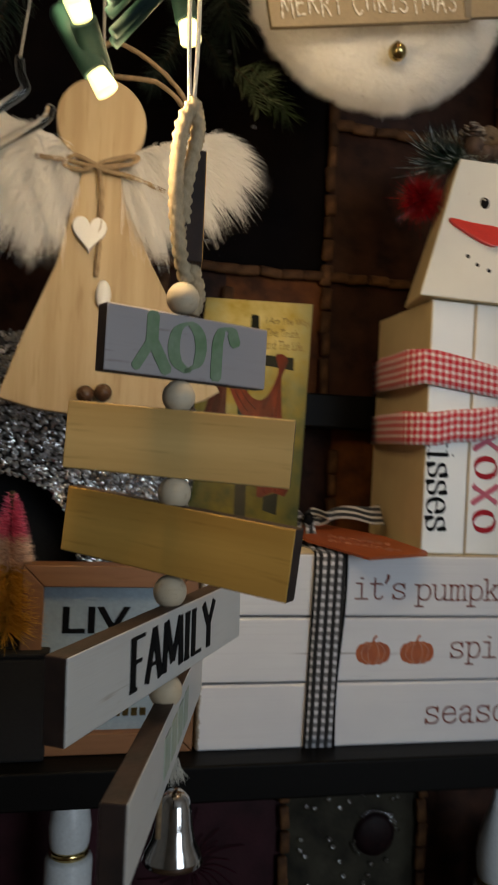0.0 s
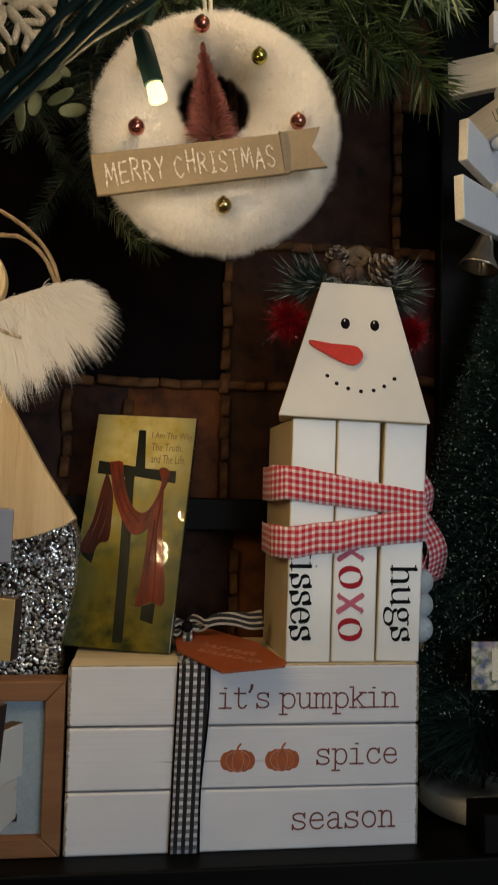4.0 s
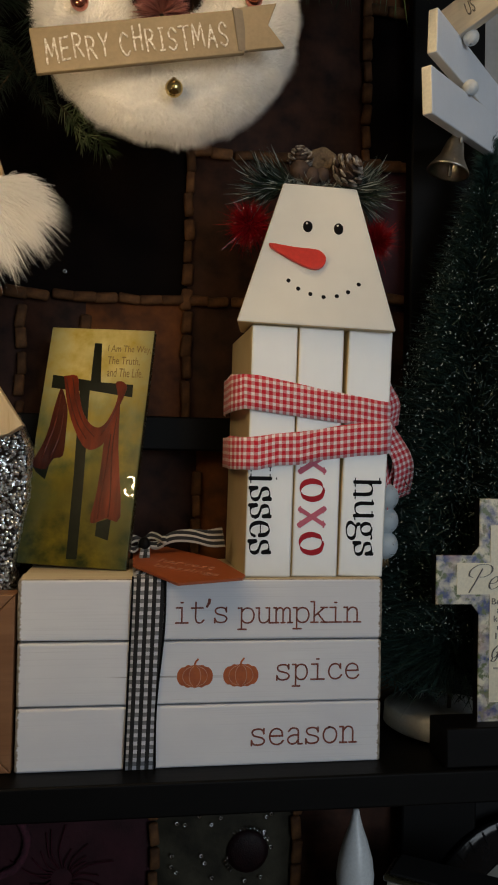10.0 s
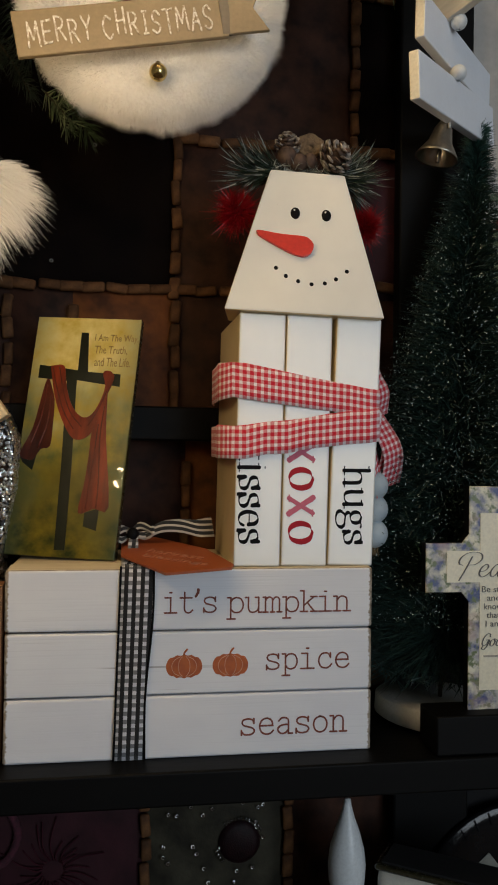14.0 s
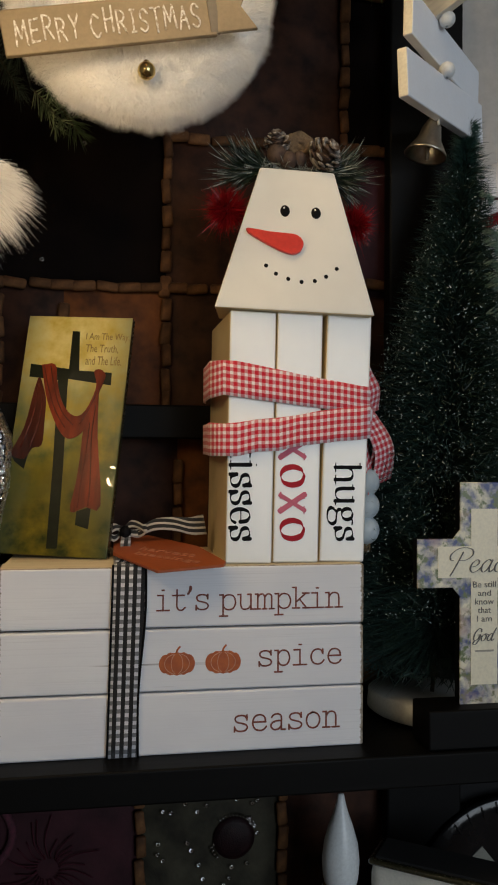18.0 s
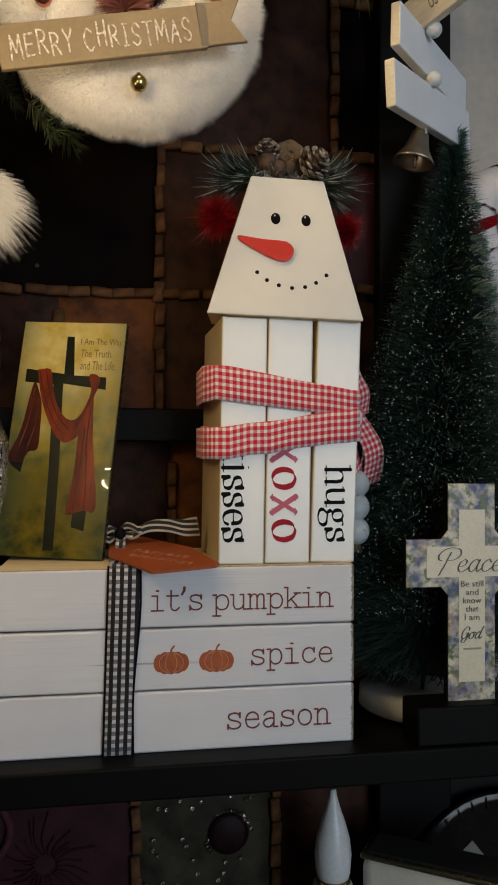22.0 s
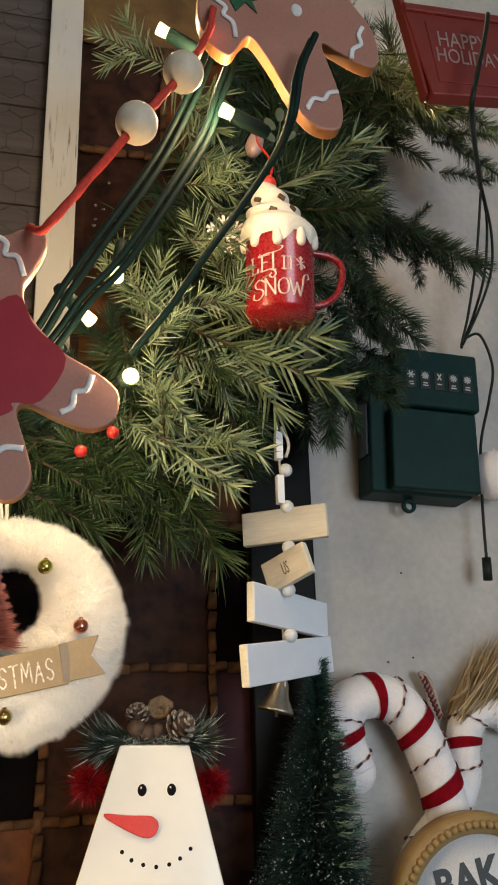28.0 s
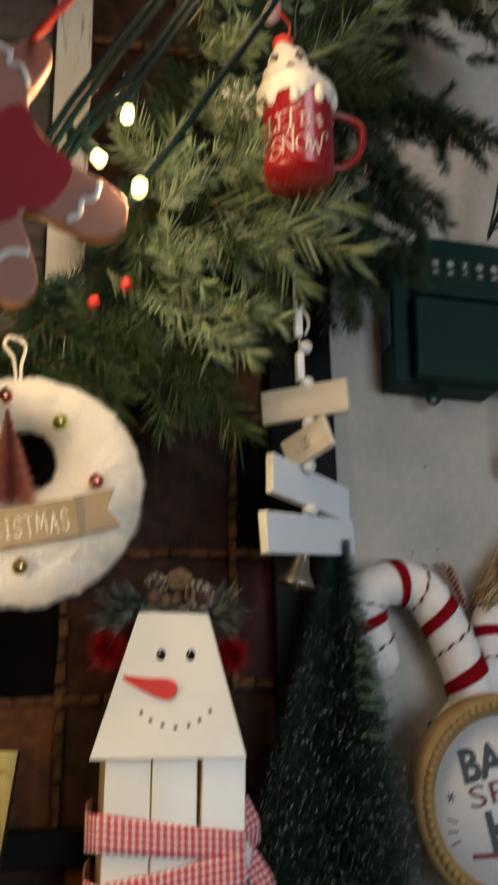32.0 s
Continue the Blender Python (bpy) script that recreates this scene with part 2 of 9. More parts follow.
GLYPHS = {
    "i": ([(0.5, 0), (0.5, 1)], [(0.08, 0), (0.92, 0)], [(0.12, 1), (0.5, 1)], [(0.44, 1.34), (0.56, 1.34)]),
    "t": ("~", [(0.38, 1.34), (0.38, 0.8), (0.38, 0.25), (0.50, 0.03), (0.75, 0.0), (0.95, 0.16)], [(0.08, 0.98), (0.88, 0.98)]),
    "'": ([(0.60, 1.50), (0.56, 1.28), (0.34, 1.06)], [(0.66, 1.48), (0.60, 1.28)]),
    "s": ("~", [(0.87, 0.74), (0.76, 0.94), (0.5, 1.0), (0.23, 0.93), (0.15, 0.76), (0.26, 0.59), (0.52, 0.51), (0.8, 0.41), (0.9, 0.24), (0.78, 0.06), (0.5, 0.0), (0.24, 0.06), (0.11, 0.26)], [(0.87, 1.0), (0.87, 0.72)], [(0.11, 0.0), (0.11, 0.28)]),
    "p": ("~", [(0.2, 0.74), (0.35, 0.94), (0.58, 1.0), (0.83, 0.88), (0.95, 0.5), (0.83, 0.12), (0.58, 0), (0.35, 0.06), (0.2, 0.26)], [(0.2, 1), (0.2, -0.42)], [(0, 1), (0.2, 1)], [(0, -0.42), (0.46, -0.42)]),
    "u": ("~", [(0.18, 1), (0.18, 0.7), (0.18, 0.35), (0.26, 0.08), (0.45, 0.0), (0.66, 0.08), (0.8, 0.27)], [(0.8, 1), (0.8, 0)], [(0, 1), (0.18, 1)], [(0.60, 1), (0.8, 1)], [(0.8, 0), (1, 0)]),
    "m": ("~", [(0.12, 0.75), (0.22, 0.95), (0.36, 1), (0.48, 0.9), (0.5, 0.7), (0.5, 0.3), (0.5, 0)], "~", [(0.5, 0.75), (0.6, 0.95), (0.74, 1), (0.86, 0.9), (0.88, 0.7), (0.88, 0.3), (0.88, 0)], [(0.12, 1), (0.12, 0)], [(0, 1), (0.12, 1)], [(0, 0), (0.25, 0)], [(0.40, 0), (0.60, 0)], [(0.76, 0), (1, 0)]),
    "k": ([(0.2, 1.4), (0.2, 0)], [(0, 1.4), (0.2, 1.4)], [(0, 0), (0.42, 0)], [(0.82, 1), (0.2, 0.40)], [(0.42, 0.60), (0.85, 0)], [(0.62, 1), (1, 1)], [(0.64, 0), (1.04, 0)]),
    "n": ("~", [(0.2, 0.72), (0.36, 0.94), (0.56, 1), (0.76, 0.9), (0.82, 0.66), (0.82, 0.3), (0.82, 0)], [(0.2, 1), (0.2, 0)], [(0, 1), (0.2, 1)], [(0, 0), (0.42, 0)], [(0.60, 0), (1.03, 0)]),
    "h": ("~", [(0.2, 0.72), (0.36, 0.94), (0.56, 1), (0.76, 0.9), (0.82, 0.66), (0.82, 0.3), (0.82, 0)], [(0.2, 1.42), (0.2, 0)], [(0, 1.42), (0.2, 1.42)], [(0, 0), (0.42, 0)], [(0.60, 0), (1.03, 0)]),
    "c": ("~", [(0.87, 0.70), (0.76, 0.92), (0.52, 1), (0.24, 0.88), (0.1, 0.5), (0.24, 0.12), (0.54, 0), (0.8, 0.08), (0.94, 0.25)], [(0.87, 0.98), (0.87, 0.70)]),
    "e": ("~", [(0.9, 0.54), (0.84, 0.84), (0.55, 1), (0.24, 0.88), (0.1, 0.5), (0.24, 0.12), (0.55, 0), (0.8, 0.07), (0.94, 0.23)], [(0.12, 0.54), (0.9, 0.54)]),
    "a": ("~", [(0.15, 0.80), (0.3, 0.96), (0.52, 1), (0.72, 0.9), (0.76, 0.7), (0.76, 0.4), (0.76, 0.0)], "~", [(0.76, 0.56), (0.5, 0.56), (0.22, 0.47), (0.1, 0.27), (0.22, 0.06), (0.42, 0), (0.62, 0.08), (0.76, 0.26)], [(0.76, 0), (1, 0)]),
    "o": ("~", [(0.5, 1), (0.2, 0.86), (0.08, 0.5), (0.2, 0.14), (0.5, 0), (0.8, 0.14), (0.92, 0.5), (0.8, 0.86), (0.5, 1), (0.4, 0.98)]),
    "g": ("~", [(0.42, 1.0), (0.2, 0.9), (0.12, 0.68), (0.2, 0.46), (0.42, 0.36), (0.64, 0.46), (0.72, 0.68), (0.64, 0.9), (0.42, 1.0), (0.36, 0.99)], "~", [(0.66, 0.88), (0.80, 0.99), (0.98, 0.97)],
          "~", [(0.28, 0.40), (0.15, 0.26), (0.24, 0.11), (0.5, 0.06), (0.80, 0.01), (0.94, -0.17), (0.80, -0.40), (0.48, -0.48), (0.16, -0.40), (0.06, -0.22), (0.20, -0.02), (0.32, 0.07)]),
    "x": ([(0.14, 1), (0.86, 0)], [(0.84, 1), (0.16, 0)], [(0.02, 1), (0.30, 1)], [(0.70, 1), (0.98, 1)], [(0.02, 0), (0.30, 0)], [(0.70, 0), (0.98, 0)]),
}


def pen(strokes, thick, thin, place, y, soft=True, turn=False):
    """Flat pen strokes as one mesh. thick and thin: the nib; place: turns a point of the sheet into x and z."""
    verts, faces, lift, curve = [], [], 0, False
    nib = (math.sin(0.22), -math.cos(0.22)) if turn else (math.cos(0.22), math.sin(0.22))
    split = []
    for item in strokes:
        if item == "~":
            curve = True
        elif curve or len(item) < 3:
            split += ["~", item] if curve else [item]
            curve = False
        else:
            split += [list(pair) for pair in zip(item, item[1:])]
    for item in split:
        if item == "~":
            curve = True
            continue
        pts = [Vector((*place(*q), 0)) for q in item]
        pts = smooth_line(pts, 6) if curve else pts
        curve = False
        rows = []
        lift += 1
        depth = y - 0.00025 - 0.00003 * (lift % 9)
        for k, q in enumerate(pts):
            d = (pts[min(k + 1, len(pts) - 1)] - pts[max(k - 1, 0)]).normalized()
            w = max(thin, thick * abs(d.x * nib[1] - d.y * nib[0])) / 2
            n = Vector((-d.y, d.x, 0)) * w
            ends = (k == 0, k == len(pts) - 1)
            q = q + d * w * 0.5 * (ends[1] - ends[0]) if soft else q
            rows.append((q + n, q - n, d, w))
        if soft:
            a, b, d, w = rows[0]
            m = (a + b) / 2 - d * w * 0.6
            rows.insert(0, (m + (a - b) * 0.28, m - (a - b) * 0.28, d, w))
            a, b, d, w = rows[-1]
            m = (a + b) / 2 + d * w * 0.6
            rows.append((m + (a - b) * 0.28, m - (a - b) * 0.28, d, w))
        for a, b, _, _ in rows:
            at = len(verts)
            verts += [(a.x, depth, a.y), (b.x, depth, b.y), (a.x, y + 0.0002, a.y), (b.x, y + 0.0002, b.y)]
            if (a, b) != rows[0][:2]:
                p = at - 4
                faces += [(p, p + 1, at + 1, at), (p + 2, p, at, at + 2), (p + 1, p + 3, at + 3, at + 1)]
        first = at - 4 * (len(rows) - 1)
        faces += [(first, first + 2, first + 3, first + 1), (at + 1, at + 3, at + 2, at)]
    me = bpy.data.meshes.new("lettering")
    me.from_pydata(verts, [], faces)
    bm = bmesh.new()
    bm.from_mesh(me)
    bmesh.ops.recalc_face_normals(bm, faces=list(bm.faces))
    bm.to_mesh(me)
    bm.free()
    return me


def typed(text, x0, x1, base, high, parent, y, inks, label, weight=0.108, thin=None, turn=False, gap=0.10, wide=None):
    """A word in slab letters, each a part; turn runs it downwards (x0 and x1 are then heights, base an x)."""
    wide = wide or {}
    widths = [wide.get(c, 1.0) for c in text]
    unit = abs(x1 - x0) / (sum(widths) + gap * (len(text) - 1))
    at = 0.0
    for k, letter in enumerate(text):
        w = widths[k] * unit

        def place(u, v, at=at, w=w):
            return (base + v * high, x0 - at - u * w) if turn else (x0 + at + u * w, base + v * high)

        if letter != " ":
            part("lettering", pen(GLYPHS[letter], weight * high, (thin or weight) * high, place, y, True, turn), inks[k % len(inks)], parent, label)
        at += w + gap * unit


# ---------------- materials ----------------
def rgb(*c):
    return (*c, 1.0)


class Nodes:
    def __init__(self, name):
        self.m = bpy.data.materials.new(name)
        self.m.use_nodes = True
        self.t = self.m.node_tree
        self.b = self.t.nodes["Principled BSDF"]

    def add(self, kind, **values):
        n = self.t.nodes.new("ShaderNode" + kind)
        for k, v in values.items():
            n.inputs[k.replace("_", " ")].default_value = v
        return n

    def link(self, a, b):
        self.t.links.new(a, b)

    def math(self, op, a, b=None):
        n = self.t.nodes.new("ShaderNodeMath")
        n.operation = op
        for k, v in enumerate((a, b)):
            if v is None:
                continue
            if isinstance(v, (int, float)):
                n.inputs[k].default_value = v
            else:
                self.link(v, n.inputs[k])
        return n.outputs[0]

    def mix(self, fac, a, b, blend="MIX"):
        n = self.t.nodes.new("ShaderNodeMix")
        n.data_type, n.blend_type = "RGBA", blend
        for k, v in ((0, fac), (6, a), (7, b)):
            if isinstance(v, (int, float, tuple)):
                n.inputs[k].default_value = v
            else:
                self.link(v, n.inputs[k])
        return n.outputs[2]

    def ramp(self, fac, lo, hi):
        n = self.t.nodes.new("ShaderNodeMapRange")
        n.inputs["From Min"].default_value, n.inputs["From Max"].default_value = lo, hi
        self.link(fac, n.inputs["Value"])
        return n.outputs["Result"]

    def noise(self, scale, detail=4.0, stretch=(1, 1, 1), rough=0.55, off=(0, 0, 0)):
        tc = self.t.nodes.new("ShaderNodeTexCoord")
        mp = self.t.nodes.new("ShaderNodeMapping")
        mp.inputs["Scale"].default_value = stretch
        mp.inputs["Location"].default_value = off
        self.link(tc.outputs["Object"], mp.inputs["Vector"])
        n = self.add("TexNoise", Scale=scale, Detail=detail, Roughness=rough)
        self.link(mp.outputs["Vector"], n.inputs["Vector"])
        return n.outputs["Fac"]

    def bump(self, height, strength=0.3, distance=0.0005):
        n = self.add("Bump", Strength=strength, Distance=distance)
        self.link(height, n.inputs["Height"])
        self.link(n.outputs["Normal"], self.b.inputs["Normal"])

    def set(self, **values):
        for k, v in values.items():
            self.b.inputs[k.replace("_", " ")].default_value = v
        return self


def surface(name, col, dark=None, rough=0.6, metal=0.0, scale=60.0, fine=500.0, bump=0.25, depth=0.0004, stretch=(1, 1, 1), island=0.0, coat=0.0, rvar=0.12, sheen=0.0, single=0.0, spec=0.5, grain_by=0.18):
    """A surface with broad mottling, fine grain, relief and uneven gloss."""
    n = Nodes(name)
    dark = dark or tuple(c * 0.72 for c in col)
    broad = n.noise(scale, 3.0, stretch)
    grain = n.noise(fine, 5.0, stretch, off=(3, 1, 2))
    c = n.mix(n.ramp(broad, 0.3, 0.7), rgb(*dark), rgb(*col))
    c = n.mix(n.ramp(grain, 0.25, 0.75), n.mix(1.0, c, rgb(1 - grain_by, 1 - grain_by, 1 - grain_by), "MULTIPLY"), c)
    if island:
        g = n.t.nodes.new("ShaderNodeNewGeometry")
        shade = n.math("ADD", n.math("MULTIPLY", g.outputs["Random Per Island"], island), 1 - island / 2)
        c = n.mix(1.0, c, shade, "MULTIPLY")
    if single:
        g = n.t.nodes.new("ShaderNodeObjectInfo")
        shade = n.math("ADD", n.math("MULTIPLY", g.outputs["Random"], single), 1 - single / 2)
        c = n.mix(1.0, c, shade, "MULTIPLY")
    n.link(c, n.b.inputs["Base Color"])
    n.link(n.math("ADD", n.math("MULTIPLY", n.math("SUBTRACT", grain, 0.5), rvar * 2), rough), n.b.inputs["Roughness"])
    n.set(Metallic=metal, Specular_IOR_Level=spec)
    n.b.inputs["Coat Weight"].default_value = coat
    n.b.inputs["Coat Roughness"].default_value = 0.06
    n.b.inputs["Sheen Weight"].default_value = sheen
    if bump:
        n.bump(grain, bump, depth)
    return n.m


def timber(name, col, dark, along="z", rough=0.55, scale=14.0, bump=0.25, coat=0.0):
    """Wood with grain running along one axis."""
    n = Nodes(name)
    st = {"x": (0.06, 1, 1), "y": (1, 0.06, 1), "z": (1, 1, 0.06)}[along]
    rings = n.noise(scale * 14, 6.0, st, 0.65)
    wide = n.noise(scale * 2.2, 2.0, st, off=(5, 2, 8))
    pores = n.noise(scale * 70, 2.0, st, 0.6, off=(1, 7, 3))
    c = n.mix(n.ramp(rings, 0.35, 0.68), rgb(*dark), rgb(*col))
    c = n.mix(n.ramp(wide, 0.35, 0.65), n.mix(1.0, c, rgb(0.8, 0.76, 0.7), "MULTIPLY"), c)
    c = n.mix(n.ramp(pores, 0.28, 0.40), n.mix(1.0, c, rgb(0.84, 0.79, 0.73), "MULTIPLY"), c)
    n.link(c, n.b.inputs["Base Color"])
    n.link(n.ramp(rings, -2.0, 2.5), n.b.inputs["Roughness"])
    n.b.inputs["Roughness"].default_value = rough
    n.set(Roughness=rough)
    n.t.links.remove(n.b.inputs["Roughness"].links[0])
    n.b.inputs["Coat Weight"].default_value = coat
    n.set(Specular_IOR_Level=0.25)
    n.bump(n.math("ADD", rings, pores), bump, 0.0003)
    return n.m


def chipped_paint(name, paint, under, along="x", wear=0.30, rough=0.5, scale=1.0):
    """Brushed paint over wood: fine streaks and rubbed spots let the wood through."""
    n = Nodes(name)
    st = {"x": (0.05, 1, 1), "z": (1, 1, 0.05)}[along]
    streak = n.noise(420 * scale, 4.0, st, 0.6)
    spots = n.noise(55 * scale, 5.0, tuple(0.35 if s < 1 else 1 for s in st), 0.7, off=(4, 9, 1))
    grey = n.noise(18 * scale, 3.0, off=(2, 2, 7))
    rub = n.math("MULTIPLY", n.ramp(streak, 0.56, 0.66), n.ramp(spots, 0.50, 0.62))
    base = n.mix(n.ramp(grey, 0.3, 0.7), rgb(*(c * 0.9 for c in paint)), rgb(*paint))
    base = n.mix(n.math("MULTIPLY", n.ramp(streak, 0.40, 0.30), 0.12), base, rgb(*under))
    c = n.mix(n.math("MULTIPLY", rub, wear * 3), base, rgb(*under))
    n.link(c, n.b.inputs["Base Color"])
    n.set(Roughness=rough)
    n.bump(n.math("ADD", streak, n.math("MULTIPLY", rub, -1.0)), 0.35, 0.0003)
    return n.m


def gingham(name, a, b, pitch, rough=0.85, across=False, share=0.54, dark=0.52, solid=False):
    """Woven checks from the band's own map: two crossing sets of stripes."""
    n = Nodes(name)
    u = n.t.nodes.new("ShaderNodeUVMap")
    u.uv_map = "weave"
    sep = n.t.nodes.new("ShaderNodeSeparateXYZ")
    n.link(u.outputs["UV"], sep.inputs["Vector"])
    stripes = [n.math("GREATER_THAN", n.math("FRACT", n.math("DIVIDE", sep.outputs[k], pitch)), 1 - dark) for k in (0, 1)]
    mid = tuple(p * share + q * (1 - share) for p, q in zip(a, b))
    if across:
        stripes[0] = stripes[1]
    both = n.math("MULTIPLY", stripes[0], stripes[1])
    one = n.math("MAXIMUM", stripes[0], stripes[1])
    c = n.mix(one, rgb(*b), rgb(*mid))
    c = n.mix(stripes[1] if solid else both, c, rgb(*a))
    thread = [n.math("SINE", n.math("MULTIPLY", sep.outputs[k], 2 * math.pi / 0.0007)) for k in (0, 1)]
    weave = n.math("MULTIPLY", thread[0], thread[1])
    c = n.mix(n.ramp(weave, -1.0, 1.0), n.mix(1.0, c, rgb(0.86, 0.84, 0.84), "MULTIPLY"), c)
    n.link(c, n.b.inputs["Base Color"])
    n.set(Roughness=rough)
    n.b.inputs["Sheen Weight"].default_value = 0.2
    n.bump(weave, 0.4, 0.0002)
    return n.m


def strands(name, root, tip, rough=0.6, vary=0.4, sheen=0.0, spec=0.5, grain_by=0.18):
    """Needles or hairs whose shade differs from one to the next."""
    n = Nodes(name)
    g = n.t.nodes.new("ShaderNodeNewGeometry")
    fac = g.outputs["Random Per Island"]
    c = n.mix(fac, rgb(*root), rgb(*tip))
    broad = n.noise(45, 2.0)
    c = n.mix(n.ramp(broad, 0.3, 0.7), n.mix(1.0, c, rgb(1 - vary, 1 - vary, 1 - vary), "MULTIPLY"), c)
    n.link(c, n.b.inputs["Base Color"])
    n.set(Roughness=rough, Specular_IOR_Level=spec)
    n.b.inputs["Sheen Weight"].default_value = sheen
    return n.m


def glow(name, col, strength):
    n = Nodes(name)
    n.b.inputs["Base Color"].default_value = rgb(0.9, 0.85, 0.7)
    n.b.inputs["Emission Color"].default_value = rgb(*col)
    n.b.inputs["Emission Strength"].default_value = strength
    n.set(Roughness=0.2)
    return n.m


M = {}
M["black_wood"] = surface("black_stained_wood", (0.0045, 0.0045, 0.0048), (0.0025, 0.0025, 0.0025), 0.5, scale=12, fine=260, stretch=(0.08, 1, 1), bump=0.2, spec=0.10, rvar=0.05)
M["wall"] = surface("pale_plaster", (0.55, 0.53, 0.50), (0.42, 0.41, 0.39), 0.75, scale=9, fine=120, bump=0.3, depth=0.001)
M["room"] = surface("room_paint", (0.50, 0.46, 0.40), (0.44, 0.40, 0.35), 0.8, scale=2, fine=60, bump=0.1)
M["floor"] = timber("floor_boards", (0.22, 0.13, 0.07), (0.12, 0.07, 0.04), "y", 0.45, 1.2)


def board_paint():
    """White paint rubbed over boards: hairline grain, a few long scratches, and bare wood where the ends are knocked."""
    n = Nodes("brushed_white_paint")
    fine = n.noise(900, 3.0, (0.010, 1, 1), 0.6)
    long_ = n.noise(330, 2.0, (0.014, 1, 1), 0.5, off=(2, 4, 7.37))
    cloud = n.noise(24, 3.0, (0.5, 1, 1), off=(2, 2, 7))
    base = n.mix(n.ramp(cloud, 0.3, 0.7), rgb(0.70, 0.71, 0.76), rgb(0.79, 0.80, 0.83))
    base = n.mix(n.math("MULTIPLY", n.math("MULTIPLY", n.ramp(fine, 0.46, 0.34), n.ramp(cloud, 0.35, 0.65)), 0.26), base, rgb(0.42, 0.42, 0.46))
    few = n.noise(11, 2.0, (1, 1, 2.5), off=(9, 1, 4))
    base = n.mix(n.math("MULTIPLY", n.math("MULTIPLY", n.ramp(long_, 0.335, 0.310), n.ramp(few, 0.53, 0.62)), 0.7), base, rgb(0.20, 0.17, 0.16))
    tc = n.t.nodes.new("ShaderNodeTexCoord")
    sp = n.t.nodes.new("ShaderNodeSeparateXYZ")
    n.link(tc.outputs["Object"], sp.inputs["Vector"])
    end = n.math("SUBTRACT", 0.115, n.math("ABSOLUTE", n.math("SUBTRACT", sp.outputs[0], 0.115)))
    knock = n.noise(520, 4.0, (0.4, 1, 1), 0.7, off=(7, 1, 1))
    bare = n.ramp(n.math("SUBTRACT", n.math("MULTIPLY", knock, 0.0047), end), 0.0, 0.0009)
    base = n.mix(bare, base, rgb(0.30, 0.24, 0.17))
    n.link(base, n.b.inputs["Base Color"])
    n.set(Roughness=0.55, Specular_IOR_Level=0.3)
    n.bump(n.math("ADD", fine, n.math("MULTIPLY", bare, -1.5)), 0.35, 0.0003)
    return n.m


M["stack_paint"] = board_paint()
M["worn_edge"] = surface("bare_worn_edge", (0.52, 0.45, 0.36), (0.16, 0.12, 0.08), 0.7, scale=260, fine=900)
M["page_cream"] = timber("cream_block_wood", (0.78, 0.69, 0.50), (0.70, 0.60, 0.42), "x", 0.6, 10, 0.15)
M["satin_white"] = surface("satin_white_paint", (0.82, 0.815, 0.775), (0.78, 0.775, 0.735), 0.3, scale=20, fine=90, bump=0.0, coat=0.25, rvar=0.03, grain_by=0.03)
M["joint"] = surface("dark_joint", (0.09, 0.07, 0.05), None, 0.9)
M["rust_ink"] = surface("rust_brown_ink", (0.33, 0.105, 0.075), (0.20, 0.060, 0.045), 0.6, scale=160, fine=900, spec=0.2, grain_by=0.5)
M["orange_ink"] = surface("pumpkin_orange_ink", (0.52, 0.125, 0.022), (0.36, 0.075, 0.018), 0.6, scale=150, fine=700)
M["orange_line"] = surface("pale_orange_line", (0.72, 0.42, 0.30), None, 0.6)
M["black_ink"] = surface("black_ink", (0.006, 0.006, 0.007), None, 0.6, spec=0.08)
M["crimson_ink"] = surface("crimson_ink", (0.46, 0.010, 0.022), (0.38, 0.006, 0.014), 0.5, spec=0.15)
M["pink_ink"] = surface("pink_ink", (0.66, 0.17, 0.24), (0.60, 0.13, 0.2), 0.5, spec=0.15)
M["red_check"] = gingham("red_white_gingham", (0.66, 0.008, 0.030), (0.98, 0.88, 0.91), 0.0046, share=0.68, dark=0.55)
M["black_check"] = gingham("black_white_gingham", (0.006, 0.006, 0.008), (0.70, 0.70, 0.74), 0.0050, share=0.72, dark=0.52, solid=True)
M["black_stripe"] = gingham("black_cream_stripe", (0.012, 0.012, 0.012), (0.55, 0.50, 0.42), 0.0040, across=True, dark=0.62)
M["tag"] = surface("burnt_orange_card", (0.40, 0.095, 0.028), (0.31, 0.070, 0.020), 0.45, scale=30, fine=400, bump=0.1)
M["tag_ink"] = surface("faded_orange_lettering", (0.52, 0.20, 0.11), None, 0.5)
M["nose"] = surface("glossy_red_paint", (0.74, 0.040, 0.020), (0.64, 0.030, 0.015), 0.35, coat=0.3, bump=0.05)
def plush(name, col):
    """Fine hair that also lets light through."""
    n = Nodes(name)
    tr = n.add("BsdfTranslucent", Color=rgb(*col))
    df = n.add("BsdfDiffuse", Color=rgb(*col))
    mx = n.add("MixShader", Fac=0.45)
    n.link(df.outputs[0], mx.inputs[1])
    n.link(tr.outputs[0], mx.inputs[2])
    n.link(mx.outputs[0], n.t.nodes["Material Output"].inputs["Surface"])
    return n.m


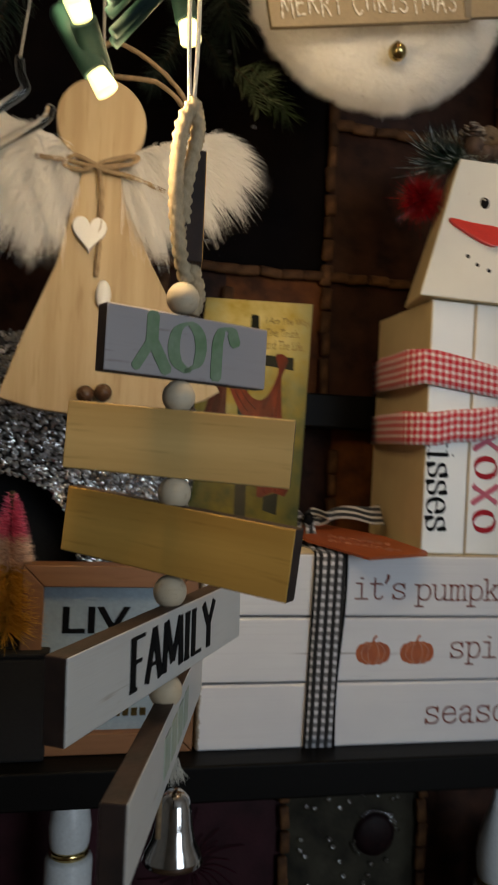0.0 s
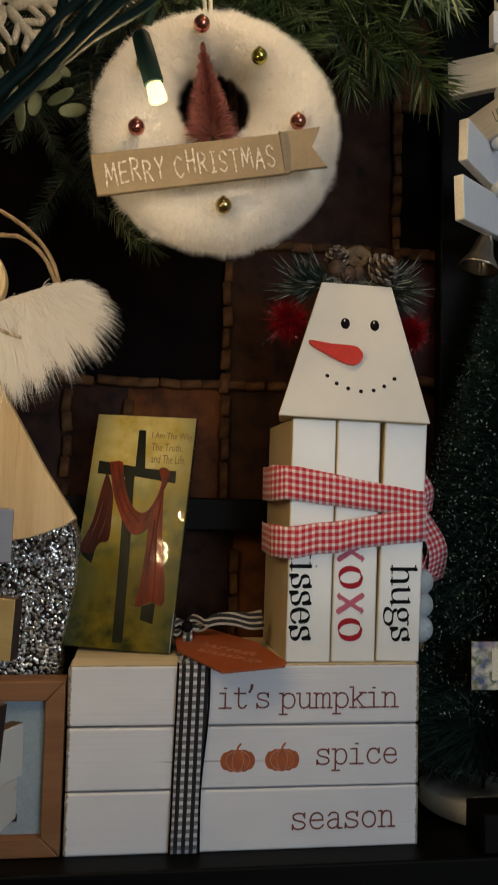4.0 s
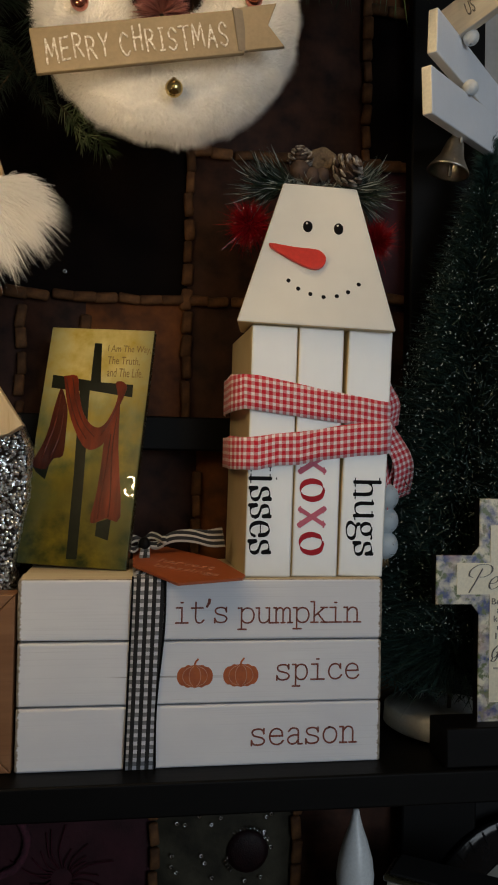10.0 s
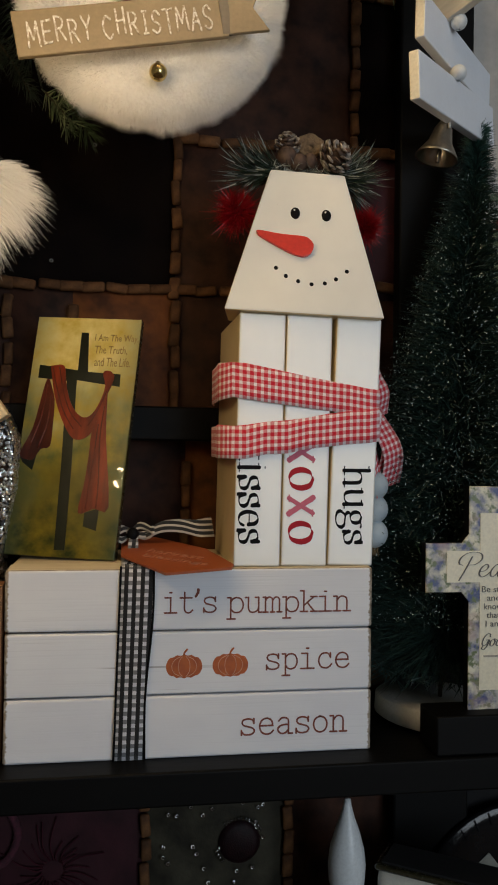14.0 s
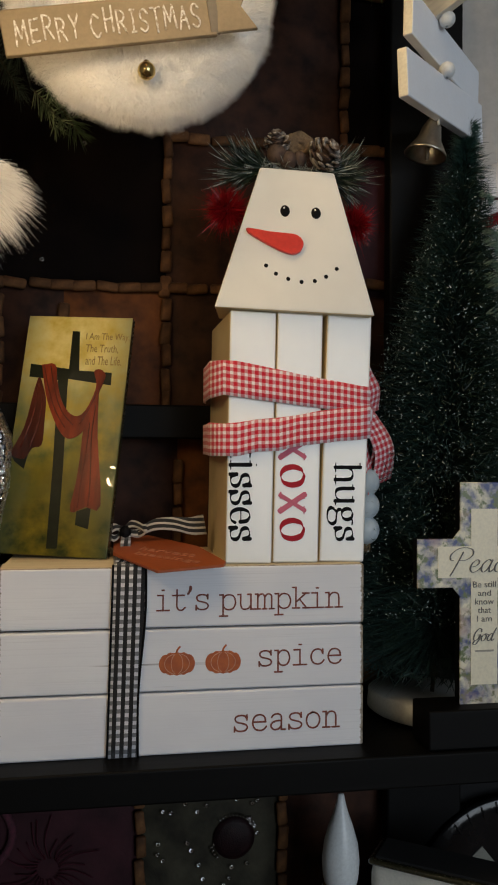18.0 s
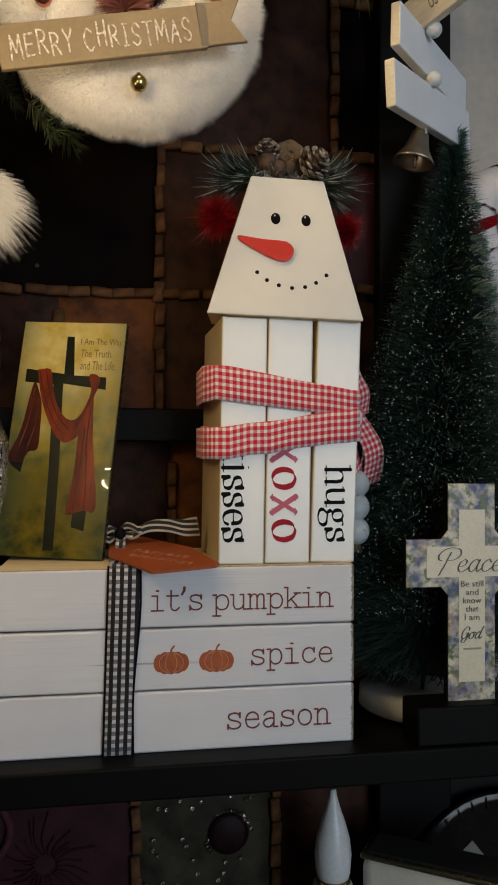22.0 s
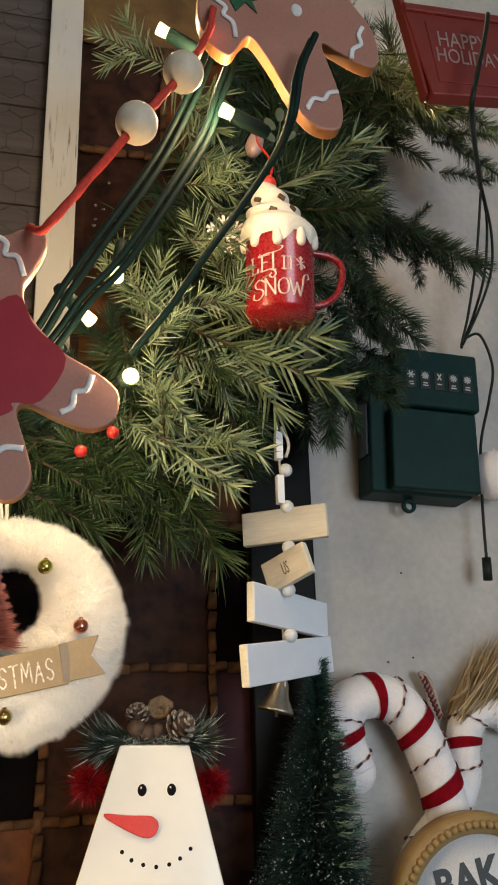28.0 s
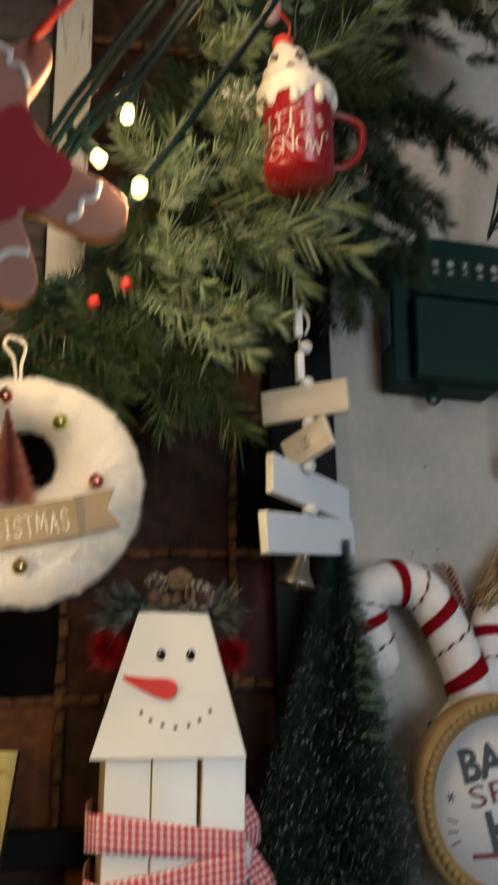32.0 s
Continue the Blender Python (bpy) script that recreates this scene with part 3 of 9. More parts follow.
M["fur"] = plush("white_plush_fur", (0.97, 0.96, 0.94))
M["fur_base"] = surface("plush_backing", (0.95, 0.94, 0.91), (0.90, 0.88, 0.85), 0.95, scale=90, spec=0.1)
M["wood_light"] = timber("pale_paulownia_wood", (0.70, 0.58, 0.38), (0.56, 0.43, 0.26), "z", 0.6, 7)
M["wood_tan"] = timber("tan_plank_wood", (0.84, 0.57, 0.22), (0.74, 0.47, 0.165), "x", 0.6, 9, 0.12, 0.0)
M["wood_amber"] = timber("amber_plank_wood", (0.80, 0.48, 0.115), (0.70, 0.39, 0.085), "x", 0.6, 9, 0.12, 0.0)
M["burnt"] = surface("burnt_plank_edge", (0.045, 0.022, 0.015), (0.015, 0.008, 0.006), 0.6, scale=80)
M["grey_wash"] = chipped_paint("grey_washed_plank", (0.42, 0.39, 0.40), (0.20, 0.15, 0.13), "x", 0.5)
M["white_wash"] = chipped_paint("white_washed_plank", (0.62, 0.62, 0.60), (0.35, 0.30, 0.24), "x", 0.2)
M["green_ink"] = surface("faded_green_stencil", (0.15, 0.27, 0.13), (0.24, 0.34, 0.22), 0.6, scale=160)
M["pale_green"] = surface("pale_green_stencil", (0.38, 0.45, 0.33), (0.48, 0.52, 0.44), 0.6, scale=200)
M["bead_wood"] = timber("turned_bead_wood", (0.84, 0.74, 0.58), (0.76, 0.65, 0.48), "x", 0.5, 14, 0.1)
M["bead_smooth"] = surface("smooth_pale_bead_wood", (0.70, 0.60, 0.46), (0.62, 0.52, 0.38), 0.5, scale=90, fine=400, bump=0.05, grain_by=0.08)
M["twine"] = surface("jute_twine", (0.42, 0.30, 0.17), (0.28, 0.19, 0.10), 0.9, scale=300, fine=1500, bump=0.5)
M["white_cord"] = surface("off_white_cord", (0.70, 0.68, 0.62), (0.6, 0.58, 0.5), 0.85, scale=300, fine=1500, bump=0.4)
M["pale_twine"] = surface("pale_pink_twine", (0.70, 0.52, 0.52), None, 0.9)
M["twine_dark"] = surface("dark_plum_twine", (0.10, 0.035, 0.04), None, 0.9)
M["rope_tan"] = surface("pale_tan_rope", (0.62, 0.50, 0.33), (0.48, 0.37, 0.22), 0.85, scale=300, fine=1500, bump=0.5)
M["silver"] = surface("polished_silver", (0.75, 0.75, 0.76), (0.6, 0.6, 0.6), 0.14, 1.0, scale=40, bump=0.03)
M["pewter"] = surface("dull_pewter_metal", (0.60, 0.56, 0.49), (0.42, 0.39, 0.34), 0.36, 1.0, scale=60, bump=0.1)
M["gold"] = surface("gold_metal", (0.72, 0.56, 0.24), None, 0.14, 1.0, bump=0.03)
M["rose"] = surface("rose_gold_bauble", (0.75, 0.30, 0.24), None, 0.13, 1.0, bump=0.03)
M["lime"] = surface("lime_gold_bauble", (0.58, 0.56, 0.14), None, 0.13, 1.0, bump=0.03)
M["taupe"] = surface("taupe_painted_board", (0.265, 0.205, 0.125), (0.22, 0.17, 0.10), 0.5, scale=40)
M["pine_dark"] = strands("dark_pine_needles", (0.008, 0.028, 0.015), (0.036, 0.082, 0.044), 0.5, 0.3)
M["pine_mid"] = strands("green_pine_needles", (0.013, 0.038, 0.010), (0.050, 0.092, 0.028), 0.5, 0.35)
M["pine_frost"] = strands("frosted_pine_needles", (0.085, 0.150, 0.070), (0.320, 0.395, 0.235), 0.55, 0.45)
M["stem"] = surface("brown_stem", (0.07, 0.05, 0.025), None, 0.8, scale=200)
M["brush_tree"] = strands("bottle_brush_green", (0.004, 0.016, 0.013), (0.020, 0.060, 0.048), 0.6, 0.35)
M["frost_grey"] = strands("grey_green_frost_flecks", (0.15, 0.23, 0.22), (0.54, 0.62, 0.62), 0.5, 0.3)
M["brush_tip"] = strands("bluish_green_bristles", (0.010, 0.045, 0.036), (0.050, 0.135, 0.105), 0.6, 0.3)
M["lit_frost_mint"] = strands("window_lit_mint_frost", (0.12, 0.24, 0.20), (0.34, 0.46, 0.40), 0.5, 0.3)
M["grey_white"] = surface("grey_white_painted_wood", (0.66, 0.68, 0.68), (0.56, 0.58, 0.58), 0.6, scale=30)
M["light_green"] = surface("lit_cable_green", (0.004, 0.021, 0.016), (0.002, 0.013, 0.010), 0.65, scale=150, bump=0.1, spec=0.18)
M["cable_dark"] = surface("blackish_green_cable", (0.006, 0.014, 0.012), None, 0.5, scale=150, bump=0.1, spec=0.3)
M["box_green"] = surface("dark_teal_plastic", (0.005, 0.032, 0.030), (0.004, 0.025, 0.024), 0.5, scale=60, fine=900, bump=0.2, spec=0.15)
M["pad"] = surface("black_button_pad", (0.006, 0.012, 0.013), None, 0.4)
M["print"] = surface("pale_printing", (0.62, 0.66, 0.64), None, 0.6)
M["bulb"] = glow("warm_lit_bulb", (1.0, 0.90, 0.36), 2.6)
M["ginger"] = surface("ginger_brown_paint", (0.46, 0.215, 0.155), (0.41, 0.185, 0.135), 0.5, scale=30, bump=0.08)
M["ginger_edge"] = surface("ginger_cut_edge", (0.36, 0.15, 0.04), (0.28, 0.11, 0.03), 0.5, scale=60)
M["sweater"] = surface("crimson_painted_shirt", (0.38, 0.018, 0.032), (0.32, 0.014, 0.026), 0.5, scale=30, bump=0.08)
M["icing"] = surface("white_icing_paint", (0.92, 0.89, 0.86), None, 0.5)
M["green_paint"] = surface("green_bow_paint", (0.02, 0.12, 0.05), None, 0.5)
M["red_cord"] = surface("red_braided_cord", (0.70, 0.055, 0.03), (0.48, 0.03, 0.018), 0.7, scale=400, fine=1800, bump=0.5)
M["mug_red"] = surface("red_enamel", (0.30, 0.010, 0.016), (0.26, 0.008, 0.012), 0.28, coat=0.3, bump=0.03)
M["cream"] = surface("whipped_cream_resin", (0.78, 0.76, 0.70), (0.70, 0.68, 0.6), 0.4, scale=120, bump=0.15)
M["choco"] = surface("chocolate_chip_brown", (0.10, 0.05, 0.03), None, 0.5)
M["red_paint"] = surface("dull_red_paint", (0.20, 0.022, 0.017), (0.15, 0.016, 0.013), 0.55, scale=30)
M["faded_white"] = surface("faded_white_paint", (0.34, 0.25, 0.24), None, 0.6)
M["berry"] = surface("red_berry", (0.45, 0.02, 0.015), None, 0.3)
M["frame_white"] = chipped_paint("weathered_cream_paint", (0.70, 0.67, 0.60), (0.26, 0.20, 0.14), "z", 0.4, 0.7, 0.6)
M["plank_grey"] = timber("weathered_grey_boards", (0.135, 0.115, 0.108), (0.075, 0.062, 0.058), "x", 0.8, 4, 0.5)
M["wire"] = surface("rusty_wire", (0.07, 0.055, 0.045), None, 0.6, 0.6)
M["felt_white"] = surface("fluffy_white_felt", (0.95, 0.93, 0.94), (0.90, 0.87, 0.89), 0.95, scale=120, fine=900, bump=0.6, depth=0.001, sheen=0.4)
M["felt_red"] = surface("crimson_velvet", (0.27, 0.003, 0.012), (0.17, 0.002, 0.007), 0.9, scale=200, fine=900, bump=0.5, spec=0.1)
M["rope_gold"] = surface("gold_tan_wood_rim", (0.40, 0.26, 0.10), (0.30, 0.19, 0.07), 0.5, scale=60)
M["sign_white"] = surface("matte_white_board", (0.80, 0.81, 0.84), (0.75, 0.76, 0.79), 0.6, scale=25)
M["charcoal"] = surface("charcoal_ink", (0.06, 0.07, 0.08), None, 0.6)
M["soft_ink"] = surface("soft_grey_ink", (0.14, 0.13, 0.12), None, 0.6)
M["faint_ink"] = surface("faint_grey_ink", (0.42, 0.39, 0.32), None, 0.6)
M["maroon_ink"] = surface("maroon_ink", (0.22, 0.05, 0.07), None, 0.6)
M["raffia"] = strands("dry_raffia", (0.34, 0.24, 0.12), (0.62, 0.47, 0.27), 0.8, 0.2)
M["rose_twine"] = surface("coarse_brown_twine", (0.24, 0.165, 0.095), (0.13, 0.085, 0.05), 0.9, scale=300, fine=1500, bump=0.6)
M["candle"] = surface("white_plastic_candle", (0.74, 0.78, 0.80), (0.70, 0.74, 0.76), 0.35, scale=30, bump=0.05)
M["red_tinsel"] = strands("red_tinsel", (0.14, 0.002, 0.004), (0.46, 0.012, 0.018), 0.2, 0.3)
M["dark_glass"] = surface("dark_glass_rim", (0.010, 0.010, 0.011), None, 0.16, scale=40, bump=0.05, spec=0.25)
M["tin_cream"] = surface("cream_enamelled_tin", (0.80, 0.77, 0.68), (0.74, 0.71, 0.62), 0.35, scale=30, bump=0.03)
M["silver_tinsel"] = strands("silver_tinsel", (0.02, 0.035, 0.03), (0.50, 0.55, 0.52), 0.22, 0.3)
M["sprig_and_shade"] = strands("dark_sprig_and_shade_needles", (0.004, 0.014, 0.009), (0.022, 0.048, 0.030), 0.5, 0.3)
M["cone"] = surface("pine_cone_scale", (0.10, 0.060, 0.042), (0.040, 0.022, 0.016), 0.7, scale=200)
M["snow_dab"] = surface("snow_dabbed", (0.50, 0.46, 0.41), (0.045, 0.028, 0.020), 0.7, scale=330)
M["frame_brown"] = timber("warm_brown_frame", (0.33, 0.17, 0.085), (0.24, 0.115, 0.055), "x", 0.5, 7, 0.15)
M["silver_sequin"] = surface("silver_glitter", (0.86, 0.87, 0.88), (0.60, 0.61, 0.62), 0.28, 1.0, scale=300, island=0.9, bump=0.0)
M["glitter_dark"] = surface("dark_silver_glitter", (0.20, 0.20, 0.21), (0.05, 0.05, 0.05), 0.22, 1.0, scale=300, island=1.2, bump=0.0)
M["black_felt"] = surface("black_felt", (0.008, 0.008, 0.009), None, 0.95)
M["pink"] = strands("pink_bristles", (0.80, 0.10, 0.24), (0.90, 0.26, 0.40), 0.6, 0.1)
M["peach"] = strands("peach_bristles", (0.84, 0.56, 0.42), (0.90, 0.74, 0.60), 0.6, 0.1)
M["yellow"] = strands("amber_bristles", (0.66, 0.34, 0.03), (0.82, 0.50, 0.08), 0.6, 0.1)
M["brown_acorn"] = surface("brown_glossy_bead", (0.10, 0.05, 0.025), None, 0.25)
M["blush"] = strands("dusty_rose_bristles", (0.22, 0.062, 0.060), (0.52, 0.22, 0.20), 0.4, 0.3)

# ---------------- the room ----------------
structure("wall_back", span(-2.4, 2.4, 0.125, 0.245, -1.2, 1.4), M["wall"], "pale grey plastered wall behind the shelf", "wall")
structure("wall_left", span(-2.52, -2.4, -3.0, 0.245, -1.2, 1.4), M["room"], "plain beige side wall of the room", "wall")
structure("wall_right", span(2.4, 2.52, -3.0, 0.245, -1.2, 1.4), M["room"], "plain beige side wall of the room", "wall")
structure("floor", span(-2.52, 2.52, -3.12, 0.245, -1.32, -1.2), M["floor"], "brown wooden floor boards", "floor")
structure("ceiling", span(-2.52, 2.52, -3.12, 0.245, 1.4, 1.5), M["room"], "plain painted ceiling", "ceiling")
front = join(span(-2.52, 0.5, -3.12, -3.0, -1.2, 1.4), span(2.0, 2.52, -3.12, -3.0, -1.2, 1.4), span(0.5, 2.0, -3.12, -3.0, -1.2, -0.4), span(0.5, 2.0, -3.12, -3.0, 1.1, 1.4))
structure("wall_front", front, M["room"], "plain beige wall with a window opening", "wall")
win = thing("window_1", "white framed window that lets daylight in", "window", pose(1.25, -3.06, 0.35), kind="structure")
for sx in (-0.725, 0.725):
    part("window_frame", box(0.05, 0.08, 1.5, (sx, 0, 0), 0.004), M["satin_white"], win)
for sz in (-0.725, 0.725):
    part("window_frame", box(1.4, 0.08, 0.05, (0, 0, sz), 0.004), M["satin_white"], win)

# ---------------- the shelf unit ----------------
unit = thing("shelf_unit", "black stained wooden open shelf unit against the wall", "shelf", pose(0, 0, -1.2))
UP = 1.2
part("shelf_board", span(-0.62, 0.56, -0.022, 0.114, UP - 0.021, UP, 0.0015), M["black_wood"], unit)
part("shelf_board", span(-0.62, 0.56, -0.022, 0.114, UP - 0.281, UP - 0.26, 0.0015), M["black_wood"], unit)
for x0, x1 in ((0.282, 0.344), (-0.66, -0.622)):
    part("post", span(x0, x1, 0.102, 0.116, 0.0, 2.3, 0.002), M["black_wood"], unit)
part("back_rail", span(-0.62, 0.281, 0.098, 0.112, UP + 0.199, UP + 0.2245, 0.0015), M["black_wood"], unit)
for k in range(4):
    part("foot", span((-0.66, 0.282)[k % 2], (-0.60, 0.344)[k % 2], (-0.02, 0.04)[k // 2], (0.03, 0.087)[k // 2], 0.0, 0.9, 0.002), M["black_wood"], unit)

# ---------------- quilt ----------------
quilt = thing("patchwork_quilt", "dark patchwork quilt of brown and rust patches with tan laced seams", "quilt", pose(0, 0.1225, 0))
PATCH = {
    "umber": surface("umber_patch", (0.062, 0.024, 0.013), (0.013, 0.0055, 0.0042), 0.62, scale=48, fine=260, bump=0.5, spec=0.15),
    "rust": surface("rust_patch", (0.190, 0.064, 0.016), (0.055, 0.018, 0.008), 0.60, scale=44, fine=260, bump=0.5, spec=0.15),
    "night": surface("near_black_patch", (0.007, 0.0045, 0.004), (0.003, 0.002, 0.002), 0.7, scale=30, fine=300, bump=0.5, spec=0.03),
    "plum": surface("plum_patch", (0.050, 0.014, 0.020), (0.022, 0.007, 0.010), 0.6, scale=30, fine=300, bump=0.6, spec=0.15),
    "olive": surface("olive_patch", (0.050, 0.046, 0.030), (0.016, 0.014, 0.010), 0.6, scale=40, fine=320, bump=0.6, spec=0.15),
    "ochre": surface("ochre_patch", (0.230, 0.130, 0.035), (0.110, 0.055, 0.018), 0.6, scale=30, fine=260, bump=0.5),
}
PATCHES = [
    (-0.30, 0.107, 0.3165, 0.60, "night"), (0.107, 0.2495, 0.3165, 0.435, "umber"), (0.107, 0.2495, 0.435, 0.60, "umber"),
    (0.2495, 0.300, 0.3165, 0.435, "plum"), (0.2495, 0.300, 0.435, 0.5625, "night"), (0.2495, 0.300, 0.5625, 0.70, "rust"),
    (-0.30, -0.018, 0.20, 0.3165, "umber"), (-0.018, 0.029, 0.20, 0.3165, "umber"), (0.029, 0.107, 0.20, 0.3165, "rust"),
    (0.107, 0.300, 0.20, 0.3165, "umber"), (-0.30, 0.023, 0.0, 0.20, "umber"), (0.023, 0.117, 0.0, 0.20, "umber"),
    (0.117, 0.300, 0.0, 0.20, "rust"), (-0.30, 0.0905, -0.40, 0.0, "plum"), (0.0905, 0.2015, -0.40, 0.0, "olive"),
    (0.2015, 0.300, -0.40, 0.0, "umber"), (-0.02, 0.12, 0.60, 0.97, "umber"), (0.12, 0.2495, 0.60, 0.80, "rust"), (0.12, 0.2495, 0.80, 0.968, "umber"),
    (0.2495, 0.300, 0.70, 0.968, "umber"), (0.02, 0.20, 0.968, 1.115, "umber"), (0.20, 0.300, 0.968, 1.115, "rust"), (0.02, 0.300, 1.115, 1.35, "ochre"),
]


def puffed(x0, x1, z0, z1):
    """A patch that swells a little between its seams, with soft wrinkles."""
    bm = bmesh.new()
    nx, nz = max(2, int((x1 - x0) / 0.012)), max(2, int((z1 - z0) / 0.012))
    vs = []
    for i in range(nx + 1):
        for k in range(nz + 1):
            u, w = i / nx, k / nz
            rise = 0.0035 * (1 - (2 * u - 1) ** 6) * (1 - (2 * w - 1) ** 6)
            px, pz = x0 + (x1 - x0) * u, z0 + (z1 - z0) * w
            rise += 0.0014 * noise.noise((px * 45, 0.3, pz * 45))
            vs.append(bm.verts.new((px, 0.001 - rise, pz)))
    for i in range(nx):
        for k in range(nz):
            a = i * (nz + 1) + k
            f = bm.faces.new((vs[a], vs[a + nz + 1], vs[a + nz + 2], vs[a + 1]))
            f.smooth = True
    return bm


for x0, x1, z0, z1, kind in PATCHES:
    part("patch", puffed(x0, x1, z0, z1), PATCH[kind], quilt)
M["lace"] = surface("tan_laced_cord", (0.150, 0.070, 0.027), (0.035, 0.015, 0.008), 0.75, scale=75, fine=600, bump=0.7, single=0.7, spec=0.2)
stitch_mesh = [None, None]
for k, (sx, sz) in enumerate(((0.0188, 0.0086), (0.0080, 0.0196))):
    bm = box(sx, 0.0052, sz, bevel=min(sx, sz) * 0.26, seg=2)
    for v in bm.verts:
        v.co *= 1 + 0.10 * noise.noise(v.co * 160 + Vector((k * 7, 1, 2)))
    stitch_mesh[k] = to_mesh("stitch", bm, True)
    stitch_mesh[k].materials.append(M["lace"])
SEAMS = [
    ("h", 0.3165, -0.29, 0.2495), ("h", 0.3265, 0.2495, 0.300), ("h", 0.435, 0.107, 0.300), ("h", 0.5625, 0.2495, 0.300), ("h", 0.60, -0.05, 0.2495), ("h", 0.968, 0.075, 0.300),
    ("h", 1.115, 0.075, 0.300), ("v", 0.107, 0.20, 0.60), ("v", 0.2495, 0.32, 0.96), ("v", -0.018, 0.20, 0.3165), ("v", 0.029, 0.212, 0.305),
    ("v", 0.117, 0.02, 0.20), ("v", 0.023, 0.02, 0.20), ("v", 0.0905, -0.25, 0.0), ("v", 0.2015, -0.25, 0.0), ("v", 0.20, 0.968, 1.115),
]
rnd = random.Random(4)
for way, at, a, b in SEAMS:
    step = 0.0172 if way == "h" else 0.0182
    for k in range(int((b - a) / step)):
        s = a + step * (k + 0.5) + rnd.uniform(-0.0012, 0.0012)
        off = at + rnd.uniform(-0.0008, 0.0008)
        p = (s, off) if way == "h" else (off, s)
        ob = part("stitch", stitch_mesh[0 if way == "h" else 1], None, quilt, "", pose(p[0], -0.004, p[1], 0, rnd.uniform(-7, 7), 0))
        ob.scale = (rnd.uniform(0.84, 1.0), 1, rnd.uniform(0.84, 1.10)) if way == "h" else (rnd.uniform(0.84, 1.14), 1, rnd.uniform(0.84, 1.0))
# sequins and the beaded round on the lower patch
ring = lathe([(0.0008, -0.0001), (0.0017, -0.0001), (0.0018, 0.0002), (0.0008, 0.0003), (0.0008, -0.0001)], 10)
ring_mesh = to_mesh("sequin", ring)
ring_mesh.materials.append(M["silver"])
spots = [(rnd.uniform(0.098, 0.195), rnd.uniform(-0.20, -0.07)) for _ in range(46)] + [(rnd.uniform(0.125, 0.17), rnd.uniform(0.80, 0.95)) for _ in range(16)] + [(rnd.uniform(0.0, 0.10), rnd.uniform(0.33, 0.48)) for _ in range(4)]
for px, pz in spots:
    part("sequin", ring_mesh, None, quilt, "", pose(px, -0.0046, pz, 90 + rnd.uniform(-25, 25), rnd.uniform(-25, 25), 0))
M["motif"] = surface("dark_plum_beading", (0.014, 0.004, 0.005), (0.006, 0.002, 0.003), 0.5, scale=200, fine=900, bump=0.8, spec=0.15)
part("round_motif", lathe([(0.0, -0.003), (0.012, -0.0028), (0.016, -0.001), (0.0165, 0.0)], 24, pose(0.163, -0.004, -0.112, -90)), M["motif"], quilt, "plum beaded round motif")
for k in range(16):
    a = radians(30 + 9 * k if k < 12 else 200 + 9 * (k - 12))
    part("sequin", ring_mesh, None, quilt, "", pose(0.163 + 0.0185 * math.cos(a), -0.0052, -0.112 + 0.0185 * math.sin(a), 60, 0, math.degrees(a)))
M["magenta_thread"] = surface("dusty_magenta_thread", (0.055, 0.012, 0.020), None, 0.8, spec=0.1)
for k in range(26):
    a = radians(-70 + 14 * k + rnd.uniform(-5, 5))
    c, far = (0.022, -0.125), rnd.uniform(0.020, 0.044)
    part("embroidered_ray", tube([(c[0] + 0.008 * math.cos(a), -0.0045, c[1] + 0.008 * math.sin(a)), (c[0] + far * 0.55 * math.cos(a + 0.16), -0.0054, c[1] + far * 0.55 * math.sin(a + 0.16)), (c[0] + far * math.cos(a), -0.0046, c[1] + far * math.sin(a))], 0.0005, 5, 3), M["magenta_thread"], quilt)
M["chenille"] = surface("magenta_chenille", (0.085, 0.014, 0.030), (0.03, 0.006, 0.012), 0.9, scale=400, fine=1500, bump=0.8)
part("chenille_curl", tube([(-0.026, -0.005, -0.062), (-0.012, -0.006, -0.076), (-0.004, -0.006, -0.094), (-0.010, -0.006, -0.112), (-0.024, -0.006, -0.120)], 0.0030, 10, 8, lobes=4, twist=900), M["chenille"], quilt, "magenta chenille curl")

# ---------------- the painted block of boards ----------------
block = thing("pumpkin_spice_block", "white distressed wooden block of stacked boards with rust brown lettering", "decoration", pose(0, 0, 0))
W, ROWS3 = 0.230, ((0.0, 0.0383), (0.0394, 0.0780), (0.0792, 0.1172))
for z0, z1 in ROWS3:
    bm = span(0.0, W, 0.0, 0.016, z0, z1, 0.0015, 2)
    for f in bm.faces:
        c = f.calc_center_median()
        if f.smooth and (c.z > 0.1163 or abs(f.normal.x) > 0.3):
            f.material_index = 1
        if abs(f.normal.z) > 0.999 and c.z > 0.116:
            f.material_index = 2
    if z1 > 0.117:
        for v in bm.verts:
            if v.co.z > 0.1165 and v.co.y > 0.012:
                v.co.z += 0.0014
    for v in bm.verts:
        if abs(v.co.x - W / 2) > W / 2 - 0.002 or v.co.z > 0.116:
            v.co += Vector((noise.noise(v.co * 300), 0, noise.noise(v.co * 310 + Vector((3, 3, 3))))) * 0.0006
    part("board", bm, [M["stack_paint"], M["worn_edge"], M["page_cream"]], block, "white brushed board with rubbed edges")
part("core", span(0.0012, W - 0.0012, 0.0161, 0.094, 0.0004, 0.1184, 0.0012), M["page_cream"], block, "cream wooden block behind the boards")
part("joint", span(0.0025, W - 0.0025, 0.004, 0.0159, 0.0384, 0.0394), M["joint"], block)
part("joint", span(0.0025, W - 0.0025, 0.004, 0.0159, 0.0782, 0.0792), M["joint"], block)


